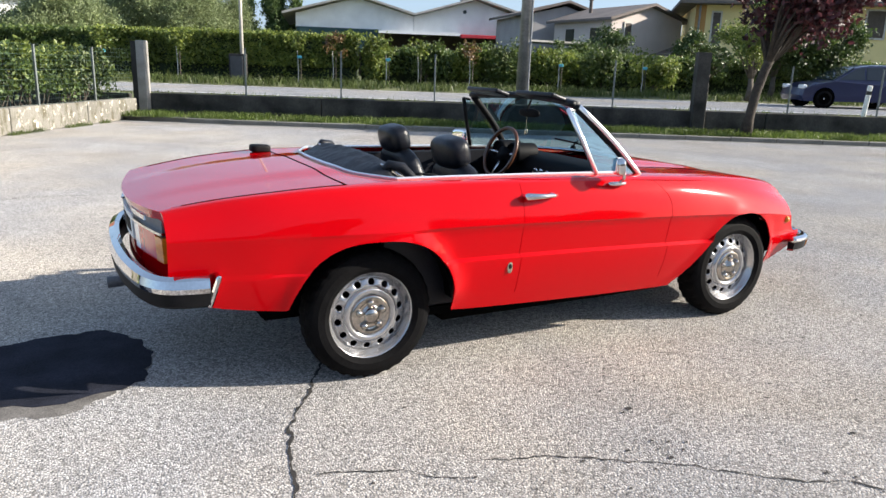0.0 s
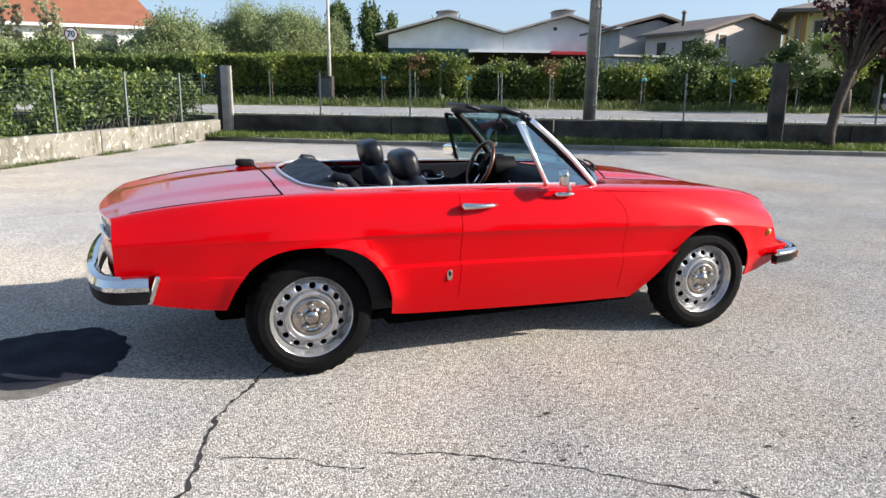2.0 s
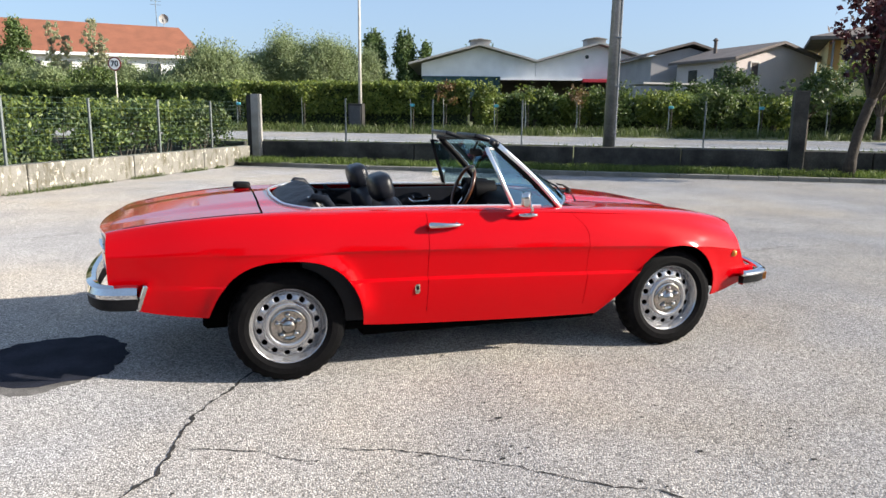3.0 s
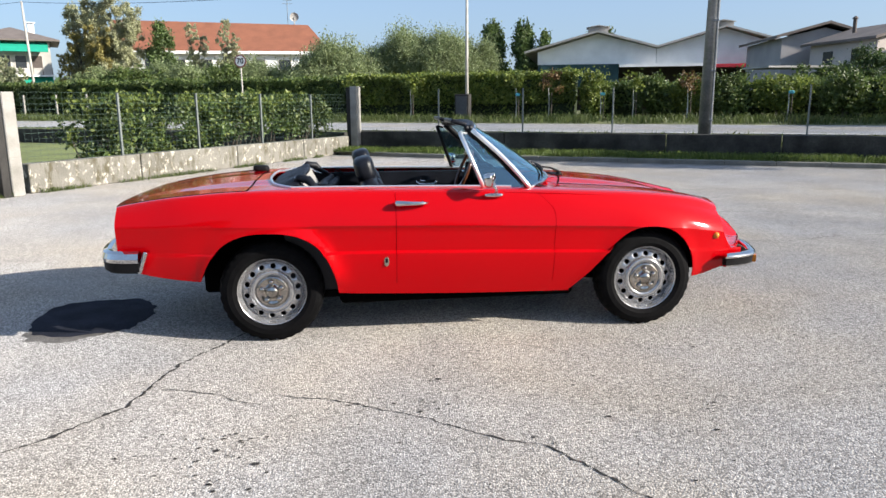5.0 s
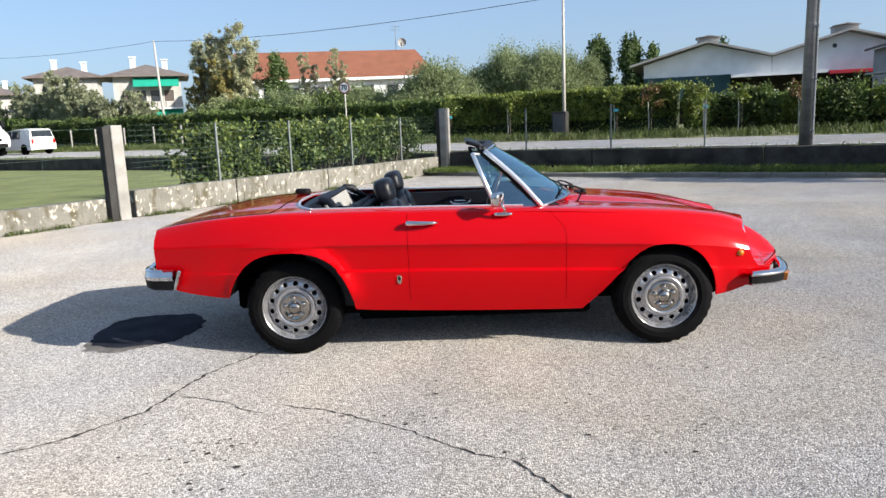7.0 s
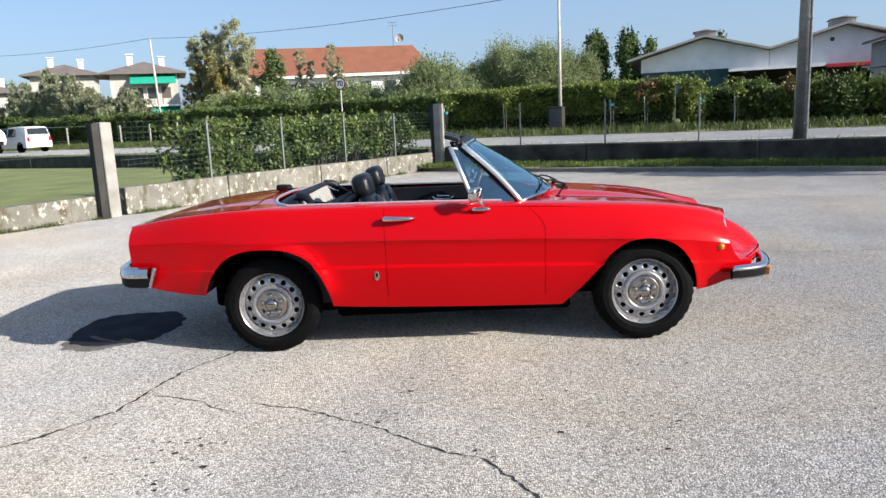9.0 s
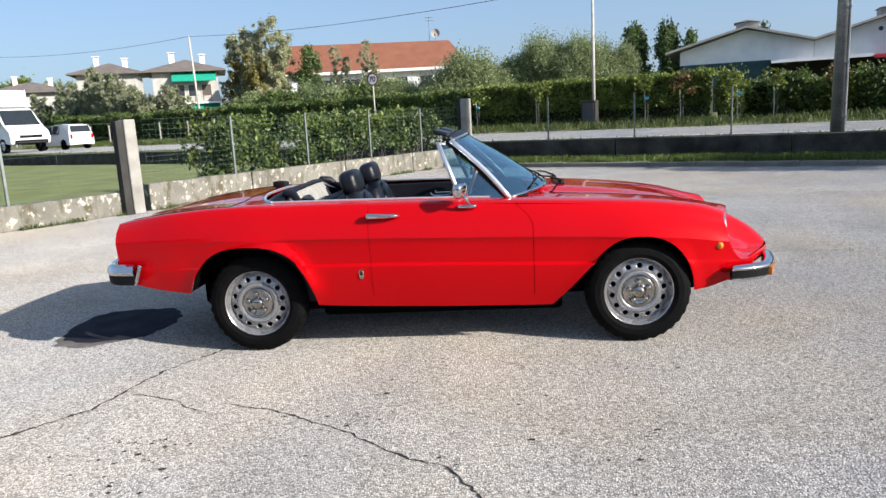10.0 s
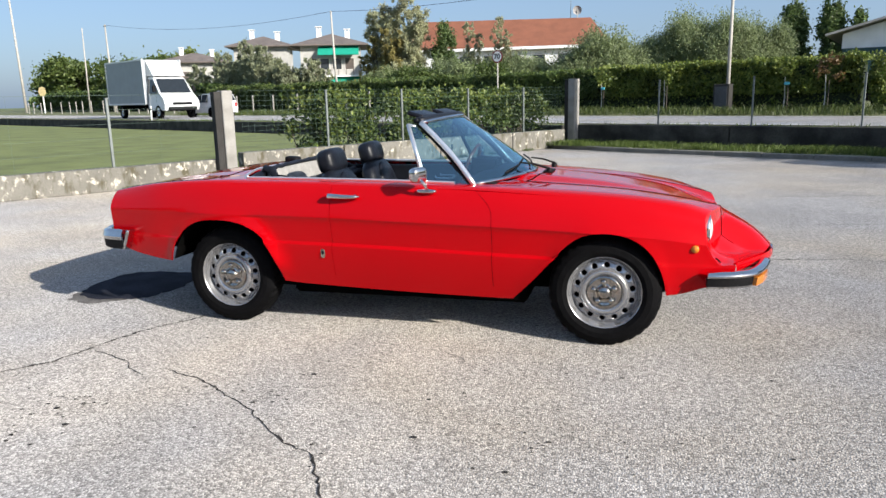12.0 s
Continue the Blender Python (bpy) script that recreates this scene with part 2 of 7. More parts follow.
def flaked_material(name, base, stain, flake):
    """Old cast concrete: dark streaks of dirt and pale patches where the skin has come off."""
    mt = bpy.data.materials.new(name)
    mt.use_nodes = True
    n, l = mt.node_tree.nodes, mt.node_tree.links
    b = n["Principled BSDF"]
    b.inputs["Roughness"].default_value, b.inputs["Specular IOR Level"].default_value = 0.95, 0.2
    co = n.new("ShaderNodeTexCoord")

    def spots(scale, detail, lo, hi, squeeze=(1, 1, 1), shift=0.0):
        mp, k, r = n.new("ShaderNodeMapping"), n.new("ShaderNodeTexNoise"), n.new("ShaderNodeMapRange")
        mp.inputs["Scale"].default_value, mp.inputs["Location"].default_value = squeeze, (shift, shift * 0.7, shift)
        k.inputs["Scale"].default_value, k.inputs["Detail"].default_value, k.inputs["Roughness"].default_value = scale, detail, 0.62
        r.inputs["From Min"].default_value, r.inputs["From Max"].default_value = lo, hi
        l.new(co.outputs["Object"], mp.inputs["Vector"])
        l.new(mp.outputs[0], k.inputs["Vector"])
        l.new(k.outputs[0], r.inputs["Value"])
        return r.outputs[0]

    def over(under, colour, mask):
        mx = n.new("ShaderNodeMix")
        mx.data_type = "RGBA"
        l.new(mask, mx.inputs["Factor"])
        if isinstance(under, tuple):
            mx.inputs["A"].default_value = (*under, 1)
        else:
            l.new(under, mx.inputs["A"])
        mx.inputs["B"].default_value = (*colour, 1)
        return mx.outputs["Result"]

    tone = over(base, tuple(c * 0.72 for c in base), spots(1.4, 5, 0.4, 0.65))
    tone = over(tone, stain, spots(7.0, 8, 0.5, 0.64, (1, 1, 0.4), 3.0))
    chips = spots(8.5, 9, 0.56, 0.66, (1, 1, 0.8), 9.0)
    tone = over(tone, flake, chips)
    tone = over(tone, tuple(c * 0.55 for c in base), spots(60, 3, 0.58, 0.72, (1, 1, 1), 5.0))
    l.new(tone, b.inputs["Base Color"])
    bn, bp = n.new("ShaderNodeTexNoise"), n.new("ShaderNodeBump")
    bn.inputs["Scale"].default_value, bn.inputs["Detail"].default_value = 24.0, 6.0
    bp.inputs["Strength"].default_value, bp.inputs["Distance"].default_value = 1.0, 0.012
    l.new(co.outputs["Object"], bn.inputs["Vector"])
    l.new(bn.outputs[0], bp.inputs["Height"])
    l.new(bp.outputs[0], b.inputs["Normal"])
    return mt


ASPHALT = asphalt_material("old_light_asphalt", (0.382, 0.364, 0.345), 0.50)
ROAD = asphalt_material("road_asphalt", (0.30, 0.30, 0.305), 0.15)
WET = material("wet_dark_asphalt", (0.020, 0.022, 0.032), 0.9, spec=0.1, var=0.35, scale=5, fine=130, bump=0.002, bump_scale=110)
CRACK = material("crack_dirt", (0.022, 0.02, 0.018), 0.95, var=0.4, scale=20)
SOIL = material("lawn_soil", (0.12, 0.13, 0.05), 0.95, var=0.3, scale=1.5, fine=30)
LAWN = material("mown_lawn", (0.155, 0.18, 0.055), 0.95, var=0.25, scale=0.9, fine=60, bump=0.01, bump_scale=60)
FIELD = material("field_green", (0.12, 0.15, 0.05), 0.95, var=0.3, scale=0.2, fine=8)
CONCRETE = flaked_material("weathered_concrete", (0.21, 0.20, 0.175), (0.095, 0.085, 0.055), (0.56, 0.52, 0.44))
CONCRETE_DARK = material("mossy_and_shaded_concrete", (0.055, 0.052, 0.046), 0.92, var=0.25, scale=2.0, fine=28, bump=0.006, bump_scale=25, second=(0.014, 0.014, 0.012), patches=0.5)
POST = material("precast_post", (0.27, 0.26, 0.24), 0.85, var=0.15, scale=3.5, fine=50, bump=0.002, bump_scale=60, second=(0.2, 0.19, 0.17), patches=0.45)
POST_DARK = material("dark_post", (0.03, 0.028, 0.026), 0.9, var=0.3, scale=4)
KERB = material("kerb_stone", (0.17, 0.165, 0.145), 0.9, var=0.2, scale=3, fine=40, bump=0.003, bump_scale=50)
GALV = material("galvanised_steel", (0.24, 0.25, 0.26), 0.45, metal=0.6, var=0.2, scale=3, fine=20)
STEEL = material("thin_post_steel", (0.17, 0.19, 0.185), 0.55, metal=0.4, var=0.2, scale=6)
WIRE = material("green_wire", (0.05, 0.085, 0.07), 0.5, metal=0.2, var=0.15)
GRASS = leaf_material("grass_blades", (0.055, 0.095, 0.016), (0.16, 0.21, 0.045), 0.4)
GRASS_DRY = leaf_material("verge_grass", (0.045, 0.075, 0.015), (0.115, 0.14, 0.04), 0.35)
BARK = material("grey_bark", (0.085, 0.07, 0.055), 0.9, var=0.3, scale=8, fine=40, bump=0.01, bump_scale=30)
PALE_BARK = material("pale_bark", (0.45, 0.43, 0.38), 0.85, var=0.2, scale=8)

# ---- road frame: along the roadside wall and away from the yard ----
CORNER, ALONG, AWAY = Vector((-0.406, 15.097, 0)), Vector((0.874, -0.4859, 0)), Vector((0.4859, 0.874, 0))
ROAD_YAW = math.degrees(math.atan2(ALONG.y, ALONG.x))


def at_road(u, n, z=0.0):
    return CORNER + ALONG * u + AWAY * n + Vector((0, 0, z))


def road_pose(u, n, z=0.0, turn=0.0):
    p = at_road(u, n, z)
    return pose(p.x, p.y, p.z, 0, 0, ROAD_YAW + turn)


ROADM = road_pose(0, 0)
LEFT_END = Vector((-5.067, -7.954, 0)).normalized()
LEFT0 = Vector((-0.505, 14.996, 0))
LEFT_YAW = math.degrees(math.atan2(-LEFT_END.y, -LEFT_END.x))


def left_pose(s, off=0.0, z=0.0):
    """A pose on the yard's side wall: x runs from the gate to the corner, y to the lawn."""
    p = LEFT0 + LEFT_END * s
    m = pose(p.x, p.y, z, 0, 0, LEFT_YAW)
    return m @ pose(0, off, 0)


rng = np.random.default_rng(7)


def ground_strip(name, pts, z, material_used, label, category, kind="structure", thick=0.0):
    bm = bmesh.new()
    vs = [bm.verts.new((p[0], p[1], z)) for p in pts]
    f = bm.faces.new(vs)
    if f.normal.z < 0:
        f.normal_flip()
    return tagged(part(name, bm, material_used), label, category, "", kind)


# the base sheet of ground out to the horizon
bm = bmesh.new()
bmesh.ops.create_grid(bm, x_segments=8, y_segments=8, size=1500)
bmesh.ops.translate(bm, vec=(0, 0, -0.03), verts=bm.verts)
tagged(part("ground", bm, FIELD), "flat green country reaching the horizon", "ground", "", "structure")


def poly_uv(rows):
    return [tuple(at_road(u, n)[:2]) for u, n in rows]


# yard of old asphalt
yard = [tuple((LEFT0 + LEFT_END * 30)[:2]), tuple(at_road(-0.2, -1.0)[:2]), tuple(at_road(60, -1.1)[:2]), tuple(at_road(60, -60)[:2]), (-20, -45)]
ground_strip("yard_asphalt", yard, 0.0, ASPHALT, "light grey coarse old asphalt yard with cracks", "asphalt")

# raised road beyond the wall: a bank, the carriageway and its verge
bm = bmesh.new()
prof = [(0.1, 0.28), (2.6, 0.40), (3.4, 0.44), (3.5, 0.45), (10.6, 0.45), (10.7, 0.45), (13.2, 0.55), (16, 0.58), (30, 0.5), (90, 0.4)]
ringA = [bm.verts.new(at_road(-300, n, z - 0.02)) for n, z in prof]
ringB = [bm.verts.new(at_road(220, n, z - 0.02)) for n, z in prof]
for i in range(len(prof) - 1):
    bm.faces.new((ringA[i], ringB[i], ringB[i + 1], ringA[i + 1]))
tagged(part("verge_ground", bm, SOIL), "rough grass bank and verge beside the road", "verge", "", "structure")
bm = bmesh.new()
for a, b in ((-300, 220),):
    vs = [bm.verts.new(at_road(u, n, 0.452)) for u, n in ((a, 3.5), (b, 3.5), (b, 10.6), (a, 10.6))]
    bm.faces.new(vs)
tagged(part("road", bm, ROAD), "pale grey two-lane asphalt road", "road", "", "structure")
ROADLINE = material("worn_white_line", (0.7, 0.7, 0.68), 0.8, var=0.15, scale=4)
for n0 in (3.75, 10.25):
    bm = bmesh.new()
    vs = [bm.verts.new(at_road(u, n, 0.457)) for u, n in ((-300, n0), (220, n0), (220, n0 + 0.12), (-300, n0 + 0.12))]
    bm.faces.new(vs)
    tagged(part("road_edge_line", bm, ROADLINE), "worn white line along the road's edge", "road line", "", "structure")

# lawn of the next plot, behind the side wall
lawn = [tuple((left_pose(0.4, 0.15)).translation[:2]), tuple((left_pose(40, 0.15)).translation[:2]), (-70, 0), tuple(at_road(-70, -0.15)[:2]), tuple(at_road(-0.4, -0.15)[:2])]
ground_strip("lawn", lawn, 0.10, LAWN, "mown green lawn behind the side wall", "lawn")


# plain unseen block added behind the walk to darken reflections and low sky
YARDWALL = material("grey_beige_render", (0.22, 0.20, 0.18), 0.9, var=0.2, scale=0.8, fine=15, bump=0.004, bump_scale=40)
bm = bmesh.new()
box(bm, -34, -30, 0, 16, -22, 4.2)
tagged(part("unseen_block_behind", bm, YARDWALL), "plain grey block, unseen, added to darken reflections", "building", "", "structure")


# roadside wall: low dark concrete, in cast lengths
def wall_run(name, m_of, lengths, height, thick, base, mat_used, label, cap=True, gap=0.012):
    wall = thing(name, Matrix.Identity(4), label, "wall", "", "structure")
    x = lengths[0]
    for a, b in zip(lengths, lengths[1:]):
        bm = bmesh.new()
        n = max(2, int((b - a) / 0.35))
        box(bm, a + gap, 0, base, b - gap, thick, height, 0.012)
        bmesh.ops.subdivide_edges(bm, edges=[e for e in bm.edges if abs((e.verts[0].co - e.verts[1].co).x) > 1.0], cuts=n)
        for v in bm.verts:
            w = noise.noise(v.co * 1.7) * 0.012
            v.co.z += w if v.co.z > height - 0.05 else 0
            v.co.y += noise.noise(v.co * 2.3 + Vector((3, 1, 0))) * 0.008
        bmesh.ops.transform(bm, matrix=m_of, verts=bm.verts)
        part("wall_panel", bm, mat_used, wall)
    return wall


wall_run("wall_roadside", ROADM, [0.15, 4.2, 8.1, 10.55, 14.6, 18.6, 22.6, 30, 40, 60], 0.58, 0.2, 0.0, CONCRETE_DARK, "low dark mossy concrete wall along the road")
wall_run("wall_roadside_far", ROADM, [-110, -80, -60, -44, -32, -24, -16, -8, -0.35], 0.55, 0.2, 0.0, CONCRETE_DARK, "low dark concrete wall between lawn and road")
LEFTM = left_pose(0)
wall_run("wall_side", LEFTM, [-9.40, -7.2, -4.6, -2.2, -0.15], 0.46, 0.22, 0.0, CONCRETE, "low pale stained concrete side wall with flaking patches")
wall_run("wall_side_gate", LEFTM, [-30, -24, -18, -13.6, -9.66], 0.37, 0.22, 0.0, CONCRETE, "low pale stained concrete side wall beyond the gate post")


# posts of precast concrete
def concrete_post(m, w, d, h, label, dark_face=True):
    p = thing("concrete_post", m, label, "post")
    bm = bmesh.new()
    box(bm, -w / 2, -d / 2, 0, w / 2, d / 2, h, 0.012)
    part("shaft", bm, POST if dark_face else CONCRETE_DARK, p)
    if dark_face:
        # a dark narrow upright along the shaft's left side
        bm = bmesh.new()
        box(bm, -w / 2 - 0.13, -d / 2 + 0.03, 0, -w / 2 - 0.004, d / 2 - 0.03, h - 0.02, 0.006)
        part("dark_upright", bm, POST_DARK, p, "dark narrow upright beside the shaft")
    return p


concrete_post(road_pose(0.05, -0.05), 0.2, 0.24, 1.76, "weathered pale concrete corner post of the wall", True)
concrete_post(left_pose(9.69, -0.06), 0.2, 0.2, 1.55, "pale concrete gate post at the side wall", True)
# this pillar's dark concrete colour stands for its face being in shade
tall = concrete_post(road_pose(13.0, 0.0), 0.30, 0.26, 1.9, "concrete pillar standing in the roadside wall, its shade put into dark grey", False)

# kerb and grass strip before the roadside wall
kerb = thing("kerb", Matrix.Identity(4), "low grey stone kerb round the grass strip", "kerb", "", "structure")
for k in range(34):
    bm = bmesh.new()
    box(bm, 0.004, -0.06, -0.05, 0.996, 0.06, 0.10, 0.012)
    for v in bm.verts:
        v.co += Vector((0, noise.noise(v.co + Vector((k, 0, 0))) * 0.012, noise.noise(v.co * 2 + Vector((0, k, 0))) * 0.012))
    bend = 0.35 * max(0, 1 - k / 3.0)
    ob = part("kerb_stone", bm, KERB, kerb)
    ob.matrix_basis = road_pose(-0.6 + k, -1.15 + bend, 0, -4 if k < 3 else 0)
ground_strip("grass_bed", poly_uv([(-0.3, -1.05), (34, -1.1), (34, 0.0), (-0.1, 0.0)]), 0.09, SOIL, "soil bed of the grass strip", "soil")


def blades(name, pts, height, width, mat_used, label, category, seed=1, group=""):
    """Grass: one bent blade of two triangles at each place."""
    r = np.random.default_rng(seed)
    n = len(pts)
    a = r.uniform(0, 2 * np.pi, n)
    h = height * r.uniform(0.45, 1.35, n)
    lean = r.normal(0, 0.35, (n, 2)) * h[:, None]
    side = np.stack([np.cos(a), np.sin(a), np.zeros(n)], 1) * (width * r.uniform(0.6, 1.4, n))[:, None]
    mid = pts + np.c_[lean * 0.35, h * 0.6]
    tip = pts + np.c_[lean, h]
    v = np.stack([pts - side, pts + side, mid + side * 0.7, tip, mid - side * 0.7], 1).reshape(-1, 3)
    f = [tuple(range(5 * i, 5 * i + 5)) for i in range(n)]
    return tagged(mesh_ob(name, v.tolist(), f, mat_used), label, category, group, "stuff")


def uv_points(n, u0, u1, n0, n1, zf, seed, clump=0.0):
    r = np.random.default_rng(seed)
    u, w = r.uniform(u0, u1, n), r.uniform(n0, n1, n)
    if clump:
        keep = np.array([noise.noise(Vector((a * clump, b * clump, 0))) for a, b in zip(u, w)]) > r.uniform(-0.6, 0.45, n)
        u, w = u[keep], w[keep]
    c, al, aw = np.array(CORNER), np.array(ALONG), np.array(AWAY)
    p = c + u[:, None] * al + w[:, None] * aw
    p[:, 2] = np.array([zf(x) for x in w])
    return p


blades("grass_strip", uv_points(42000, -0.3, 24, -1.08, -0.02, lambda w: 0.09, 3, 1.4), 0.12, 0.006, GRASS, "short green grass before the roadside wall", "grass", 4)
blades("verge_grass", uv_points(34000, -45, 32, 10.9, 13.8, lambda w: 0.45 + (w - 10.7) * 0.04, 5, 0.7), 0.26, 0.014, GRASS_DRY, "long yellow-green grass of the far verge", "grass", 6)
blades("bank_grass", uv_points(9000, -40, 26, 0.4, 3.2, lambda w: 0.27 + 0.05 * w, 8, 0.8), 0.12, 0.01, GRASS, "rough grass between wall and road", "grass", 9)

# weeds at the foot of the side wall
r3 = np.random.default_rng(12)
s3 = r3.uniform(0.2, 12, 2600)
base = np.array([tuple(left_pose(s, -0.03 - abs(r3.normal(0, 0.06))).translation) for s in s3])
keep3 = np.array([noise.noise(Vector((s * 1.3, 0, 0))) > -0.05 for s in s3])
blades("wall_weeds", base[keep3], 0.07, 0.005, GRASS_DRY, "dry weeds along the foot of the side wall", "weeds", 13)


# cracks and the dark patch on the asphalt
def crack(name, pts, width, seed, label):
    r = random.Random(seed)
    line = []
    for a, b in zip(pts, pts[1:]):
        a, b = Vector(a), Vector(b)
        n = max(3, int((b - a).length / 0.022))
        d = (b - a).normalized()
        s = Vector((-d.y, d.x))
        wob = 0.0
        for k in range(n):
            wob = wob * 0.7 + r.uniform(-0.010, 0.010)
            fade = math.sin(math.pi * k / n)
            line.append((a.lerp(b, k / n) + s * wob * (0.3 + 0.7 * fade), s))
    line.append((Vector(pts[-1]), s))
    v, f = [], []
    for i, (p, s) in enumerate(line):
        taper = min(1.0, (i + 1) / 8, (len(line) - i) / 8)
        w = width * taper * r.uniform(0.3, 1.0) ** 1.5 * (2.2 if r.random() < 0.08 else 1.25) / 2
        v += [(p.x - s.x * w, p.y - s.y * w, 0.003), (p.x + s.x * w, p.y + s.y * w, 0.003)]
    f = [(2 * i, 2 * i + 1, 2 * i + 3, 2 * i + 2) for i in range(len(line) - 1)]
    return tagged(mesh_ob(name, v, f, CRACK), label, "crack", "cracks in the yard", "structure")


crack("crack", [(-2.6, -2.25), (-1.99, -1.86), (-1.72, -1.55), (-1.67, -1.31), (-1.63, -1.13), (-1.6, -1.01), (-1.43, -0.74), (-1.35, -0.58), (-1.2, -0.3)], 0.016, 1, "ragged dark crack across the asphalt")
crack("crack", [(-1.66, -1.33), (-1.36, -1.44), (-1.2, -1.56), (-1.03, -1.66)], 0.007, 2, "fine branching crack in the asphalt")
crack("crack", [(-1.07, -1.5), (-0.8, -1.59), (-0.43, -1.82), (-0.24, -1.97), (-0.06, -2.13), (0.1, -2.2), (0.26, -2.47), (0.4, -2.75)], 0.010, 3, "ragged dark crack across the asphalt")
crack("crack", [(0.25, -1.02), (0.32, -1.0), (0.42, -1.05), (0.44, -1.13), (0.36, -1.17), (0.28, -1.12)], 0.004, 5, "fine curved crack in the asphalt")


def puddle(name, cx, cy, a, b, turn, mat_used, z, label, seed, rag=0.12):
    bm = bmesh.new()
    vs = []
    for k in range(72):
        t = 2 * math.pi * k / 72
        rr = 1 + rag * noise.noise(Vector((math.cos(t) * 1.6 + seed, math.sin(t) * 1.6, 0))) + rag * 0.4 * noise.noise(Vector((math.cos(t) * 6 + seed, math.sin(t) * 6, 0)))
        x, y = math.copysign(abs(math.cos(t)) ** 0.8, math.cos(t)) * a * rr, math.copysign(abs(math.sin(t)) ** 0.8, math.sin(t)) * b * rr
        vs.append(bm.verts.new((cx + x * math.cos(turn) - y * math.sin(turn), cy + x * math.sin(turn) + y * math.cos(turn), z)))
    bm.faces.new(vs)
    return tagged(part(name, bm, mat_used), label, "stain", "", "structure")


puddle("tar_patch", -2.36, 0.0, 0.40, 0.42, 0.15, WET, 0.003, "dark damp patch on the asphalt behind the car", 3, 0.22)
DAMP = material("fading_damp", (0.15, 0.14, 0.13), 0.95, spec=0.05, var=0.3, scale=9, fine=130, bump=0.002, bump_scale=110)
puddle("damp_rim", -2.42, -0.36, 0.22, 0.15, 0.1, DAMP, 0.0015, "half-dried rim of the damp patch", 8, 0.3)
GUTTER = material("gutter_dirt", (0.07, 0.064, 0.056), 0.95, var=0.5, scale=2.5, fine=40, bump=0.004, bump_scale=40, second=(0.30, 0.29, 0.275), patches=0.52)
bm = bmesh.new()
near_side, kerb_side = [], []
for k in range(140):
    u = -0.4 + 0.18 * k
    w = 0.24 + 0.12 * noise.noise(Vector((u * 0.9, 3, 0))) + 0.09 * noise.noise(Vector((u * 4.1, 7, 0)))
    near_side.append(bm.verts.new(at_road(u, -1.21 - max(0.02, w), 0.004)))
    kerb_side.append(bm.verts.new(at_road(u, -1.19, 0.004)))
for k in range(139):
    bm.faces.new((near_side[k], near_side[k + 1], kerb_side[k + 1], kerb_side[k]))
tagged(part("gutter_dirt", bm, GUTTER), "dark dirt washed up along the kerb", "dirt", "", "structure")
crack("crack", [(2.2, 1.6), (2.9, 1.75), (3.6, 1.62), (4.3, 1.8), (5.2, 1.7)], 0.012, 11, "long thin crack across the yard")
crack("crack", [(3.0, 3.4), (3.9, 3.5), (4.6, 3.38), (5.6, 3.6)], 0.012, 12, "long thin crack across the yard")
crack("crack", [(1.6, 5.6), (2.8, 5.4), (4.2, 5.7), (6.0, 5.5), (7.5, 5.8)], 0.016, 13, "long thin crack across the yard")
crack("crack", [(-3.6, 4.2), (-2.6, 4.6), (-1.2, 4.5), (0.2, 4.9)], 0.012, 14, "long thin crack across the yard")

# missing stones and small bits on the asphalt
r4 = np.random.default_rng(77)
v, f = [], []
for cx, cy, spread, count in ((-1.30, -1.98, 0.16, 46), (-1.17, -2.33, 0.08, 14), (-0.08, -1.03, 0.14, 26), (0.96, -1.90, 0.12, 18), (-0.42, -1.66, 0.10, 10), (0.3, -1.6, 1.1, 50), (-1.2, -2.2, 0.9, 30), (1.6, -1.2, 0.9, 26)):
    for _ in range(count):
        x, y = cx + r4.normal(0, spread), cy + r4.normal(0, spread * 0.7)
        size = abs(r4.normal(0, 0.0035)) + 0.0025
        k = len(v)
        for a in range(5):
            t = 2 * math.pi * a / 5 + r4.uniform(0, 0.8)
            v.append((x + 1.5 * size * math.cos(t), y + size * math.sin(t), 0.0035))
        f.append(tuple(range(k, k + 5)))
tagged(mesh_ob("asphalt_pits", v, f, CRACK), "small dark pits where stones are missing from the asphalt", "pits", "", "stuff")

# ---- the red convertible ----
RED = material("red_car_paint", (0.40, 0.0006, 0.003), 0.07, var=0.03, scale=1.2, fine=300, coat=0.2, spec=0.45)
RED.node_tree.nodes["Principled BSDF"].inputs["Specular Tint"].default_value = (1.0, 0.16, 0.19, 1)
RED.node_tree.nodes["Principled BSDF"].inputs["Coat IOR"].default_value = 1.5
ALUMINIUM = material("bright_aluminium", (0.86, 0.86, 0.87), 0.28, metal=0.85, var=0.04, scale=20)
CHROME = material("chrome", (0.62, 0.61, 0.60), 0.035, metal=1.0, var=0.04, scale=20)
HUBCHROME = material("aged_hub_chrome", (0.46, 0.43, 0.39), 0.07, metal=1.0, var=0.25, scale=30)
SILVER = material("silver_wheel_paint", (0.40, 0.40, 0.41), 0.22, metal=0.75, var=0.08, scale=14, fine=120)
TYRE = material("tyre_rubber", (0.0035, 0.0035, 0.004), 0.75, spec=0.08, var=0.3, scale=15, fine=90, bump=0.001, bump_scale=150)
BLACK = material("black_under_paint", (0.003, 0.003, 0.003), 0.9, spec=0.0, var=0.3, scale=8)
RUBBER = material("black_rubber", (0.006, 0.006, 0.007), 0.6, spec=0.15, var=0.2, scale=20)
LEATHER = material("black_leather", (0.007, 0.008, 0.012), 0.36, spec=0.28, var=0.25, scale=12, fine=140, bump=0.0015, bump_scale=130)
CANVAS = material("black_canvas", (0.007, 0.008, 0.012), 0.5, spec=0.3, var=0.3, scale=25, fine=200, bump=0.001, bump_scale=300)
